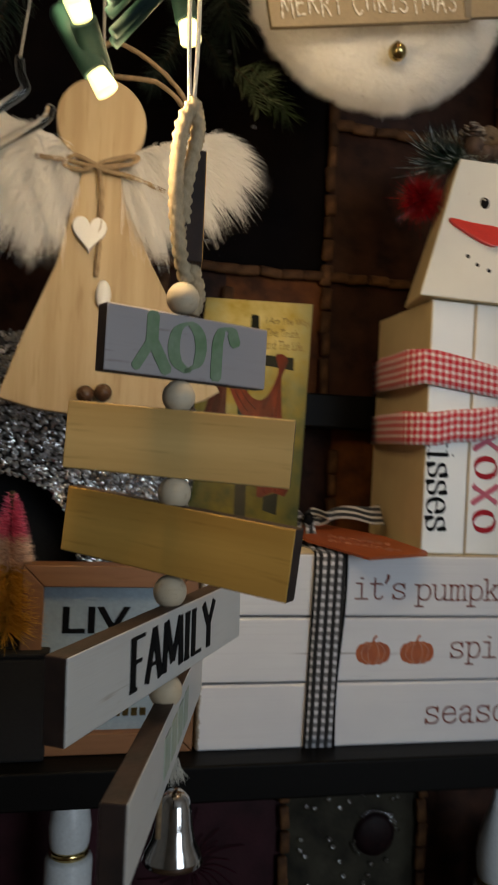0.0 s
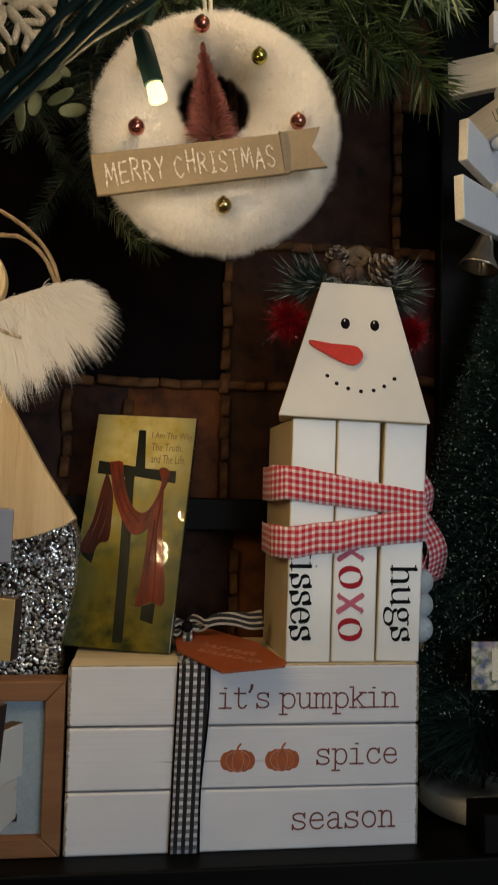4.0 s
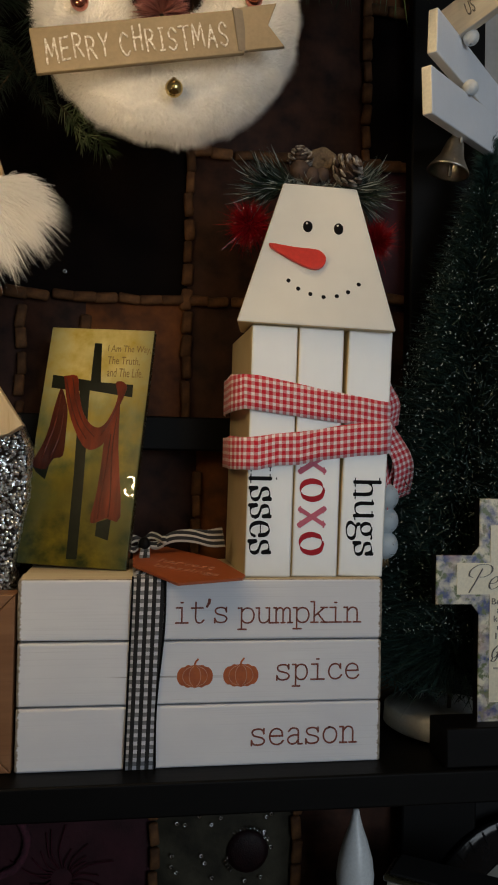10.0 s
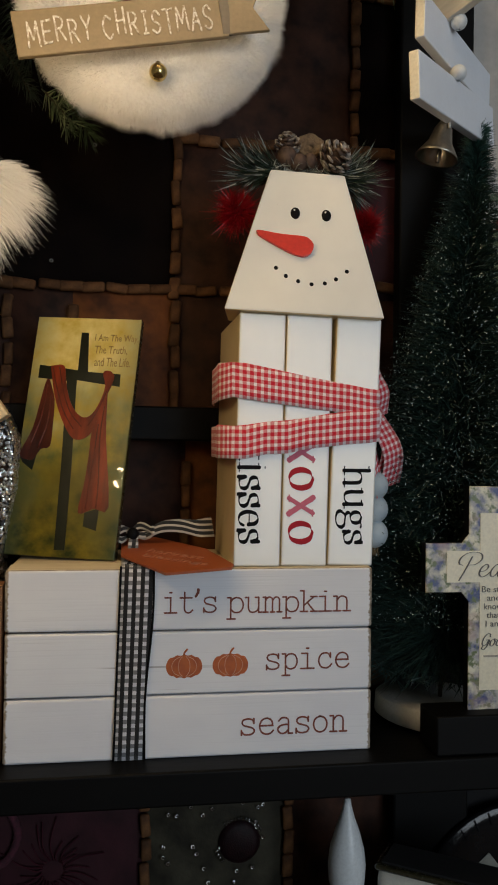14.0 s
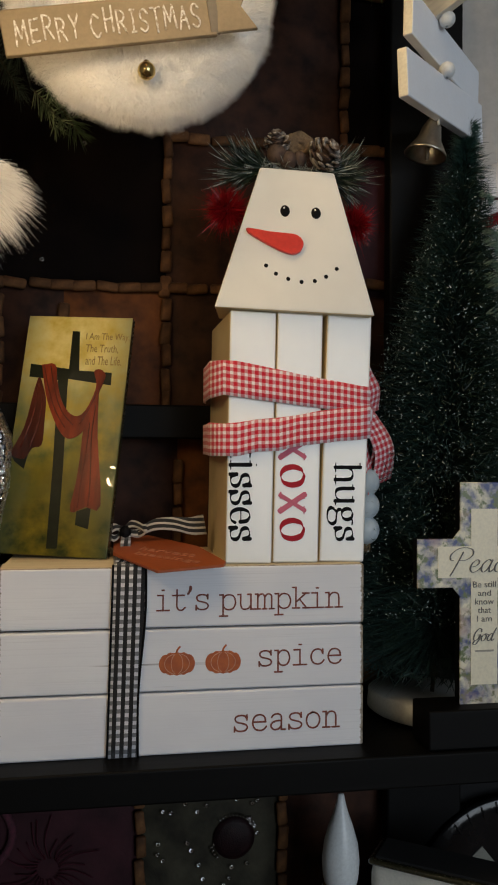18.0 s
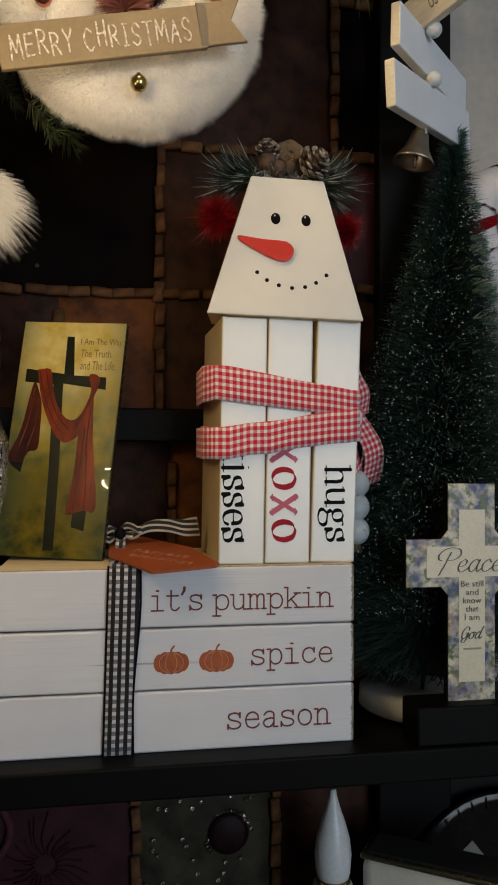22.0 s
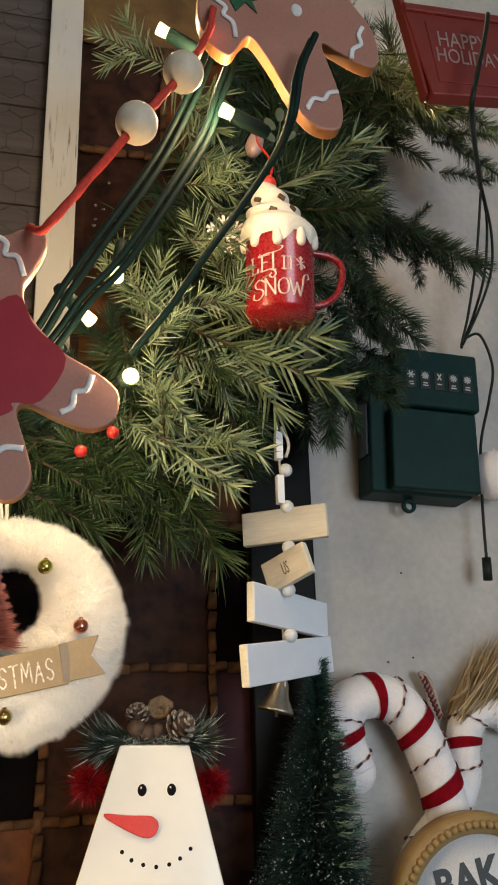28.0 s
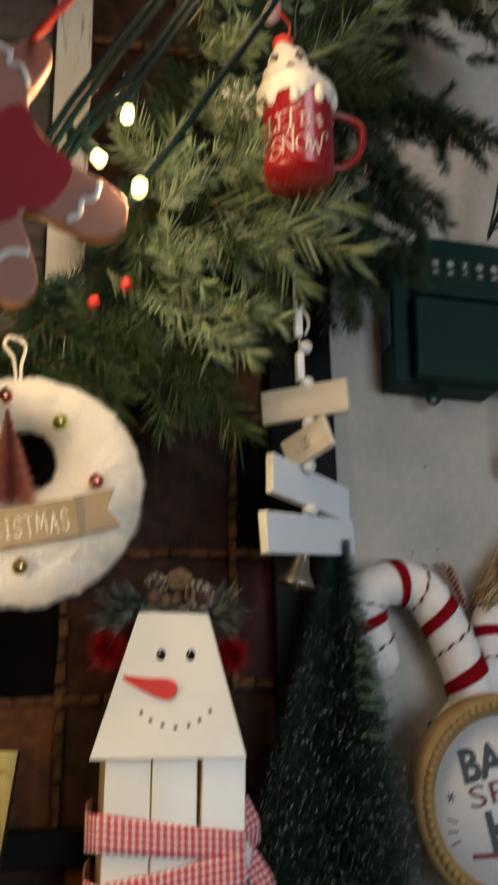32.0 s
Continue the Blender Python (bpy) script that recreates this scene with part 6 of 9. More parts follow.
part("glitter", facets("glitter", 1500, edge_spot, 0.0016), M["silver_sequin"], arch, "silver sequin glitter")


def brush_tree(name, label, at, h, r, layers, base_r, count, width=0.0009, tiers=0, droop=0.1, base_mat=None, base_h=0.62, front=None, skirt=0.006):
    """A bottle brush tree: twisted wire, bristles in bands of colour, and a round base."""
    t = thing(name, label, "tree", pose(*at))
    bh = base_r * base_h
    if base_mat:
        part("base", lathe([(0, 0.0003), (base_r * 0.96, 0.0003), (base_r, 0.0015), (base_r, bh - 0.0015), (base_r * 0.97, bh), (0, bh)], 40), base_mat, t, "round painted wooden base")
    else:
        bh = 0.0
    part("trunk", tube([(0, 0, bh - 0.0005), (0, 0, h * 0.5), (0, 0, h * 0.985)], 0.0016, 7, 2), M["stem"], t)
    f0 = 0.0
    for f1, material in layers:
        k = int(count * ((1 - f0) ** 2 - (1 - f1) ** 2) + 200)
        f = 1 - np.sqrt(rng.uniform((1 - f1) ** 2, (1 - f0) ** 2, k))
        if tiers:
            f = np.clip((np.floor(f * tiers) + 0.5 + rng.normal(size=k) * 0.24) / tiers, 0, 0.995)
        a = rng.uniform(0, 2 * np.pi, k)
        zz = bh + skirt + f * (h - bh - skirt - 0.002)
        tier = 1 + (0.16 * np.cos(f * tiers * 2 * np.pi) if tiers else 0)
        ln = (r * (1 - f) ** 0.8 + (0.009 if front else 0.004)) * tier * rng.uniform(0.78, 1.06, k)
        if front:
            room = np.where(zz < 0.05, front - 0.022, front)
            ln = np.where(np.sin(a) < 0, np.minimum(ln, room / np.maximum(-np.sin(a), 0.05)), ln)
        ways = np.stack([np.cos(a), np.sin(a), 0.22 + rng.normal(size=k) * 0.24], 1)
        part("bristles", blades("bristles", np.stack([0 * a, 0 * a, zz], 1), ways, ln, width, bend=(0, 0, -droop), steps=2), material, t)
        f0 = f1
    return t


brush_tree("pink_brush_tree", "pink and amber ombre bottle brush tree on the shelf", (-0.1105, 0.010, 0.0605), 0.0900, 0.0215, ((0.45, M["yellow"]), (0.66, M["peach"]), (1.0, M["pink"])), 0.010, 9000, 0.0008, base_mat=M["black_felt"], base_h=0.3)
riser = thing("display_riser", "black felt covered riser under the pink tree", "riser", pose(-0.1105, 0.010, 0.0))
part("block", box(0.050, 0.036, 0.0575, (0, 0, 0.02905), 0.002), M["black_felt"], riser)
part("top_pad", box(0.051, 0.037, 0.0027, (0, 0, 0.0591), 0.001), M["black_felt"], riser)
fir = brush_tree("green_brush_tree", "dark green bottle brush tree with frost flecks on a grey base", (0.2990, 0.0555, 0.0, -0.5, 3.8, 0), 0.439, 0.084, ((1.0, M["brush_tree"]),), 0.0465, 52000, 0.0007, tiers=26, base_mat=M["grey_white"], base_h=0.32, front=0.050, skirt=0.033)


def crown_spots(k, near, far):
    """Places in the outer crown of the green tree, kept clear of what stands before it."""
    f = 1 - np.sqrt(rng.uniform(0, 1, k))
    a = rng.uniform(0, 2 * np.pi, k)
    rr = (0.084 * (1 - f) ** 0.8 + 0.007) * rng.uniform(near, far, k)
    rr = np.where(np.sin(a) < 0, np.minimum(rr, np.where(f < 0.06, 0.026, 0.048) * rng.uniform(0.75, 1.0, k) / np.maximum(-np.sin(a), 0.05)), rr)
    return np.stack([rr * np.cos(a), rr * np.sin(a), 0.040 + f * 0.376 + 0.2 * rr], 1)


spots = crown_spots(15000, 0.50, 0.98)
part("bristles", blades("bristles", spots, rng.normal(size=(15000, 3)), rng.uniform(0.003, 0.007, 15000), 0.0007, bend=rng.normal(size=(15000, 3)) * 0.5, steps=3), M["brush_tree"], fir, "short curled green bristles")
low = rng.uniform(0, 2 * np.pi, 5000)
reach = rng.uniform(0.020, 0.084, 5000)
reach = np.where(np.sin(low) < 0, np.minimum(reach, 0.026 / np.maximum(-np.sin(low), 0.05)), reach)
part("bristles", blades("bristles", np.stack([reach * np.cos(low), reach * np.sin(low), rng.uniform(0.030, 0.075, 5000)], 1), rng.normal(size=(5000, 3)), rng.uniform(0.006, 0.014, 5000), 0.0008, steps=2), M["brush_tree"], fir, "lowest tangled bristles")
turn_ = rng.uniform(0, 2 * np.pi, 2600)
part("bristles", blades("bristles", np.stack([0 * turn_, 0 * turn_, rng.uniform(0.375, 0.436, 2600)], 1), np.stack([np.cos(turn_), np.sin(turn_), 0.35 + rng.normal(size=2600) * 0.25], 1), rng.uniform(0.008, 0.0145, 2600), 0.0008, steps=2), M["brush_tip"], fir, "bluish green bristles round the tip")
spots = crown_spots(6500, 0.80, 1.06)
part("frost", blades("frost", spots, rng.normal(size=(6500, 3)), rng.uniform(0.0008, 0.0025, 6500), 0.0010, steps=1), M["frost_grey"], fir, "grey white frost flecks")
# bands on the right front: window light put into the frosted bristles' colour
for pz in (0.367, 0.338, 0.330, 0.3135, 0.303, 0.2965, 0.276):
    g = (pz - 0.034) / 0.396
    rad = 0.084 * (1 - g) ** 0.8 + 0.004
    turn_ = rng.uniform(-1.35, -0.15, 110)
    root = np.stack([np.cos(turn_) * rad * 0.80, np.sin(turn_) * rad * 0.80, pz + 0.012 + rng.normal(size=110) * 0.0012], 1)
    part("frost_band", blades("frost_band", root, np.stack([np.cos(turn_), np.sin(turn_), 0.15 + rng.normal(size=110) * 0.15], 1), rad * 0.20, 0.0008, steps=2), M["lit_frost_mint"], fir, "frosted bristles with window light in their colour")

# ---------------- hanging word chime, in front ----------------
chime = thing("word_plank_chime", "hanging chime of wooden word planks and beads with a silver bell", "ornament", pose(-0.0425, -0.190, 0.0))


def plank(name, m, sx, sz, mats, parent, label):
    """A thin plank with a painted face and scorched edges."""
    bm = box(sx, 0.0070, sz, bevel=0.0006, worn=False)
    for f in bm.faces:
        if abs(f.normal.y) < 0.7:
            f.material_index = 1
    return part(name, bm, mats, parent, label, m)


p = plank("plank", pose(0.0030, 0.004, 0.259, 0, 3, 84), 0.012, 0.040, [M["wood_amber"], M["burnt"]], chime, "plank turned edge-on")
joy = plank("plank", pose(0.0019, 0.0005, 0.2094, 0, 1.0, 22), 0.0640, 0.0222, [M["grey_wash"], M["burnt"]], chime, "grey washed plank with green word upside down")
JOY = {
    "J": ("~", [(0.62, 1), (0.62, 0.6), (0.60, 0.25), (0.45, 0.0), (0.18, 0.0), (0.05, 0.2)]),
    "O": ("~", [(0.5, 1), (0.17, 0.84), (0.06, 0.5), (0.17, 0.16), (0.5, 0), (0.83, 0.16), (0.94, 0.5), (0.83, 0.84), (0.5, 1), (0.4, 0.98)],),
    "Y": ([(0.08, 1), (0.52, 0.45)], [(0.94, 1), (0.52, 0.45)], [(0.52, 0.45), (0.52, 0)]),
}
THIN = {
    "F": ([(0.15, 1), (0.15, 0)], [(0.0, 0.97), (0.9, 0.97)], [(0.15, 0.53), (0.7, 0.53)], [(-0.05, 0.03), (0.4, 0.03)]),
    "A": ([(0.06, 0), (0.50, 1)], [(0.48, 1), (0.92, 0)], [(0.22, 0.32), (0.78, 0.32)]),
    "M": ([(0.08, 0), (0.14, 1)], [(0.14, 1), (0.50, 0.15)], [(0.50, 0.15), (0.86, 1)], [(0.86, 1), (0.94, 0)]),
    "I": ([(0.5, 1), (0.5, 0)], [(0.1, 0.97), (0.9, 0.97)], [(0.1, 0.03), (0.9, 0.03)]),
    "L": ([(0.2, 1), (0.2, 0)], [(0.05, 0.97), (0.4, 0.97)], [(0.1, 0.03), (0.9, 0.03)]),
    "Y": ([(0.06, 1), (0.52, 0.48)], [(0.96, 1), (0.52, 0.48)], [(0.52, 0.48), (0.52, 0)]),
}
for k, letter in enumerate("JOY"):
    part("lettering", pen(JOY[letter], 0.0046, 0.0014, lambda u, v: (0.0180 - (k * 1.10 + u) * 0.0122, 0.0082 - v * 0.0160), -0.0036), M["green_ink"], joy, "green stencilled capital upside down")
plank("plank", pose(0.0010, 0.000, 0.1763, 0, 3.0, -16), 0.0790, 0.0237, [M["wood_tan"], M["burnt"]], chime, "bare tan wooden plank")
plank("plank", pose(0.0006, -0.0015, 0.1435, 0, 6.0, -38), 0.0905, 0.0238, [M["wood_amber"], M["burnt"]], chime, "bare amber wooden plank")
fam = plank("plank", pose(-0.0020, -0.0056, 0.1090, 0, -1.9, 58), 0.1300, 0.0238, [M["white_wash"], M["burnt"]], chime, "white washed plank with a black word")
for k, letter in enumerate("FAMILY"):
    at, wide_ = ((-0.0300, 0.0098), (-0.0200, 0.0112), (-0.0080, 0.0150), (0.0085, 0.0050), (0.0145, 0.0100), (0.0245, 0.0112))[k]
    part("lettering", pen(THIN[letter], 0.0034, 0.0011, lambda u, v: (at + u * wide_, -0.0078 + v * 0.0166), -0.0036, soft=False), M["black_ink"], fam, "black condensed capital")
last = plank("plank", pose(0.0015, 0.005, 0.0765, 0, 0, 75), 0.176, 0.0238, [M["white_wash"], M["burnt"]], chime, "white washed plank with faded green marks")
for k in range(4):
    part("writing_bar", box(0.012, 0.0006, 0.013, (-0.022 + 0.016 * k, -0.0035, 0)), M["pale_green"], last, "faded unreadable green writing")
for pz in (0.2268, 0.1927, 0.1594, 0.1255, 0.0915):
    part("bead", bead(0.0058, 0.0012, (0, 0.000, pz)), M["bead_wood"], chime, "round pale wooden bead")
part("rope", tube([(0.001, -0.001, 0.296), (-0.0035, -0.003, 0.285), (-0.0045, -0.0035, 0.262), (-0.002, -0.002, 0.243), (0.001, 0, 0.2325)], 0.0025, 10, 26, lobes=3, twist=520), M["rope_tan"], chime, "twisted pale rope")
part("rope", tube([(0.001, 0.001, 0.296), (0.0025, 0.0, 0.285), (-0.001, -0.001, 0.262), (0.002, 0.002, 0.243), (0.0055, 0.003, 0.230), (0.0040, 0.003, 0.222)], 0.0025, 10, 26, lobes=3, twist=520), M["rope_tan"], chime, "twisted pale rope")
for dx in (-0.0018, 0.0018):
    part("hanging_cord", tube([(dx * 0.4, 0, 0.296), (dx * 0.9, 0.002, 0.320), (dx, 0.006, 0.3500)], 0.0008, 6, 5), M["white_cord"], chime, "thin clear hanging cord")
part("hanging_slip", tube([(0.0016, 0.006, 0.3450), (0.0010, 0.008, 0.358), (-0.0010, 0.012, 0.375), (-0.0035, 0.016, 0.3880), (-0.0030, 0.05, 0.46)], 0.0021, 10, 6), M["white_cord"], chime, "thick white cord loop")
part("rope_core", tube([(0, 0.003, 0.232), (0, 0.001, 0.21), (0, 0.001, 0.178), (0, 0.0, 0.1435), (0, 0.003, 0.108), (0, 0.003, 0.04)], 0.0010, 6, 2), M["twine"], chime)
bell = part("bell", lathe([(0.0, 0.0), (0.0030, -0.0004), (0.0052, -0.0026), (0.0062, -0.0060), (0.0068, -0.0120), (0.0080, -0.0180), (0.0104, -0.0228), (0.0112, -0.0252), (0.0102, -0.0250), (0.0070, -0.0170), (0.0050, -0.006), (0.0, -0.004)], 32, pose(0.0075, 0.018, 0.0500)), M["silver"], chime, "polished silver bell")
part("clapper", ball(0.003, (0.0065, 0.018, 0.0255)), M["silver"], bell)
part("rope_end", blades("rope_end", [(0.004 + rng.normal() * 0.001, 0.012, 0.064) for _ in range(60)], [(rng.normal() * 0.4 + 0.3, -0.2, -1) for _ in range(60)], 0.010, 0.0005), M["white_cord"], chime)

# ---------------- right chime on the post ----------------
ch = thing("white_plank_chime", "white painted plank chime with beads and a pewter bell", "ornament", pose(0.2865, 0.010, 0.0))
M["plank_white"] = surface("white_painted_plank", (0.82, 0.86, 0.93), (0.78, 0.82, 0.89), 0.5, scale=40, fine=500, bump=0.05, grain_by=0.05)
M["plank_cream"] = surface("whitewashed_cream_plank", (0.66, 0.62, 0.53), (0.52, 0.48, 0.40), 0.6, scale=60, fine=500, bump=0.1, stretch=(0.15, 1, 1))
M["plank_end"] = surface("bright_plank_end", (0.86, 0.82, 0.68), (0.80, 0.76, 0.62), 0.6, scale=80)


def white_plank(x0, y0, z0, x1, y1, z1, h, mat):
    a, b = Vector((x0, y0, z0)), Vector((x1, y1, z1))
    d = b - a
    m = Matrix.Translation((a + b) / 2 - Vector((0.2865, 0.010, 0))) @ pose(0, 0, 0, 0, 0, math.degrees(math.atan2(d.y, d.x))) @ pose(0, 0, 0, 0, -math.degrees(math.atan2(d.z, math.hypot(d.x, d.y))), 0)
    bm = box(d.length, 0.0070, h, bevel=0.0009)
    for f in bm.faces:
        if abs(f.normal.x) > 0.7:
            f.material_index = 1
    return part("plank", bm, [mat, M["plank_end"]], ch, "thin painted plank", m)


# rows: left end and right end with the height of the face
white_plank(0.2600, 0.030, 0.5390, 0.3215, -0.005, 0.5420, 0.0275, M["plank_cream"])
bit = white_plank(0.2780, 0.026, 0.4980, 0.3040, -0.006, 0.5120, 0.0260, M["plank_cream"])
lettering("lettering", "US", -0.0030, 0.0032, -0.0050, 0.0055, M["soft_ink"], bit, -0.0036, "small dark capitals")
white_plank(0.2549, -0.0096, 0.4763, 0.3425, 0.0785, 0.4711, 0.0300, M["plank_white"])
white_plank(0.2454, -0.0258, 0.4284, 0.3435, 0.0740, 0.4425, 0.0300, M["plank_white"])
for pz in (0.5870, 0.5555, 0.5220, 0.4885, 0.4530):
    part("bead", bead(0.0056, 0.0012, (0.0060, 0.0 if pz > 0.51 else 0.005, pz)), M["candle"], ch, "white wooden bead")
for pz in (0.6080, 0.5700):
    part("slip", box(0.006, 0.008, 0.024, (0.0005, 0, pz), 0.0006), M["plank_white"], ch, "small white slip seen edge-on")
part("cord", tube([(0, 0.0050, 0.415), (0.004, 0.0170, 0.440), (0.005, 0.0240, 0.474), (0.005, 0.0080, 0.505), (0.004, 0.0035, 0.54), (0, 0.002, 0.63), (0.002, 0.01, 0.66)], 0.0009, 6, 3), M["white_cord"], ch)
part("cord_tail", tube([(0.003, 0, 0.625), (0.009, 0, 0.613), (0.009, 0, 0.605), (0.006, -0.002, 0.598)], 0.0014, 7, 6, lobes=3, twist=700), M["white_cord"], ch, "frayed cord tail")
bell = part("bell", lathe([(0.0, 0.0), (0.004, -0.0006), (0.0062, -0.005), (0.0085, -0.015), (0.0140, -0.024), (0.0150, -0.0262), (0.0135, -0.0258), (0.0080, -0.018), (0.0050, -0.006), (0.0, -0.004)], 36, pose(0.0005, 0.014, 0.4220, 0, 14, 0)), M["pewter"], ch, "dull pewter bell")
part("bell_loop", tube([(-0.002, 0.014, 0.421), (-0.0015, 0.014, 0.4265), (0.0015, 0.014, 0.4275), (0.003, 0.014, 0.423), (0.002, 0.014, 0.420)], 0.0010, 6, 5), M["pewter"], bell)
part("clapper", tube([(-0.003, 0.012, 0.410), (-0.006, 0.012, 0.393)], 0.0009, 6, 1, end=0.0014), M["pewter"], bell)

# ---------------- cross plaque on a black base ----------------
cr = thing("cross_stand", "pale floral cross plaque with script standing in a black base", "cross", pose(0.3094, -0.008, 0.0))
floral = Nodes("blue_floral_print")
nb = floral.noise(85, 6.0)
nb2 = floral.noise(170, 5.0, off=(2, 5, 1))
c = floral.mix(floral.ramp(nb, 0.40, 0.60), rgb(0.040, 0.060, 0.19), rgb(0.70, 0.66, 0.50))
c = floral.mix(floral.ramp(nb2, 0.50, 0.60), c, rgb(0.11, 0.145, 0.050))
nb3 = floral.noise(48, 3.0, off=(6, 1, 9))
c = floral.mix(floral.math("MULTIPLY", floral.ramp(nb3, 0.52, 0.66), 0.6), c, rgb(0.42, 0.28, 0.25))
floral.link(c, floral.b.inputs["Base Color"])
floral.set(Roughness=0.4)
M["cross_cream"] = surface("cream_print", (0.88, 0.82, 0.63), (0.82, 0.76, 0.58), 0.4, scale=30, bump=0.05)
ow, aw, z0, z1, za, zb = 0.0168, 0.0462, 0.020, 0.1705, 0.1015, 0.1335
outl = [(-ow, z0), (ow, z0), (ow, za - 0.006), (ow + 0.005, za), (aw, za), (aw, zb), (ow + 0.005, zb), (ow, zb + 0.006), (ow, z1), (-ow, z1), (-ow, zb + 0.006), (-ow - 0.005, zb), (-aw, zb), (-aw, za), (-ow - 0.005, za), (-ow, za - 0.006)]
part("floral_cross", prism(outl, 0.008, 0.0006, 0.0, 1), [floral.m, M["black_wood"]], cr, "cross with blue floral border")
iw, ia = 0.0092, 0.032
inl = [(-iw, 0.038), (iw, 0.038), (iw, 0.108), (ia, 0.108), (ia, 0.1285), (iw, 0.1285), (iw, 0.153), (-iw, 0.153), (-iw, 0.1285), (-ia, 0.1285), (-ia, 0.108), (-iw, 0.108)]
part("cream_inset", prism(inl, 0.0006, 0, -0.0004), M["cross_cream"], cr, "cream centre of the cross")
SCRIPT = {
    "P": ("~", [(0.42, -0.25), (0.62, 0.5), (0.80, 1.35), (0.85, 1.6)], "~", [(0.30, 0.95), (0.05, 1.05), (0.0, 1.45), (0.35, 1.85), (0.9, 1.98), (1.5, 1.80), (1.62, 1.35), (1.25, 1.0), (0.78, 0.95)]),
    "e": ("~", [(0.0, 0.40), (0.45, 0.52), (0.58, 0.82), (0.38, 1.0), (0.08, 0.70), (0.06, 0.25), (0.30, 0.0), (0.62, 0.12), (0.88, 0.42)],),
    "a": ("~", [(0.66, 0.84), (0.38, 1.0), (0.06, 0.62), (0.06, 0.18), (0.28, 0.0), (0.54, 0.30), (0.70, 0.95)], "~", [(0.70, 0.95), (0.62, 0.35), (0.74, 0.0), (1.0, 0.25)]),
    "c": ("~", [(0.62, 0.78), (0.42, 1.0), (0.10, 0.68), (0.06, 0.25), (0.30, 0.0), (0.62, 0.12), (0.86, 0.42)],),
}
at = 0.0
for letter, w in (("P", 1.72), ("e", 0.86), ("a", 0.98), ("c", 0.84), ("e", 0.9)):
    part("lettering", pen(SCRIPT[letter], 0.0010, 0.0003, lambda u, v, at=at: (-0.0270 + (at + u + 0.30 * v) * 0.0092, 0.1115 + v * 0.0082), -0.0006), M["soft_ink"], cr, "flowing dark script letter")
    at += w
for k, (text, hw) in enumerate((("Be still", 0.0080), ("and", 0.0045), ("know", 0.0065), ("that", 0.0045), ("I am", 0.0052))):
    zt = 0.1015 - 0.0056 * k
    lettering("lettering", text, -hw, hw, zt, zt + 0.0040, M["soft_ink"], cr, -0.0006, "small grey lettering", bold=-0.006)
SCRIPT["G"] = ("~", [(0.98, 1.35), (0.85, 1.7), (0.5, 1.75), (0.12, 1.2), (0.06, 0.5), (0.3, 0.1), (0.7, 0.25), (0.9, 0.8)], "~", [(0.55, 0.85), (1.0, 0.85), (0.9, 0.1), (0.6, -0.45), (0.2, -0.35), (0.3, 0.0)])
SCRIPT["o"] = ("~", [(0.5, 1.0), (0.15, 0.75), (0.08, 0.3), (0.3, 0.0), (0.62, 0.2), (0.7, 0.65), (0.5, 1.0), (0.75, 0.95), (1.0, 0.8)],)
SCRIPT["d"] = ("~", [(0.66, 0.84), (0.38, 1.0), (0.06, 0.62), (0.06, 0.18), (0.28, 0.0), (0.54, 0.30), (0.70, 0.95), (0.90, 1.75)], "~", [(0.70, 0.95), (0.62, 0.35), (0.74, 0.0), (1.0, 0.25)])
at = 0.0
for letter, w in (("G", 1.15), ("o", 0.95), ("d", 1.0)):
    part("lettering", pen(SCRIPT[letter], 0.0008, 0.0003, lambda u, v, at=at: (-0.0085 + (at + u + 0.30 * v) * 0.0048, 0.0665 + v * 0.0046), -0.0006), M["soft_ink"], cr, "flowing grey script letter")
    at += w
part("writing_bar", box(0.013, 0.0005, 0.0012, (0, -0.0005, 0.0600)), M["faint_ink"], cr, "tiny unreadable writing")
part("base", span(-0.0425, 0.0425, -0.0115, 0.0180, 0.0004, 0.0255, 0.0012), M["black_wood"], cr, "black wooden base")

# ---------------- things on the wall and beside the post ----------------
cane_line = [(0.3689, 0.3455), (0.3622, 0.364), (0.3587, 0.3872), (0.3703, 0.4034), (0.3934, 0.4076), (0.4141, 0.3999), (0.4283, 0.3804), (0.4412, 0.3517), (0.4508, 0.3192), (0.4528, 0.2922), (0.4522, 0.266)]
cross_line = [(0.5271, 0.3849), (0.5139, 0.3938), (0.4964, 0.3922), (0.4824, 0.3764), (0.4774, 0.3548), (0.4761, 0.3358), (0.4639, 0.3131), (0.4425, 0.2916), (0.4275, 0.2748), (0.416, 0.2496)]


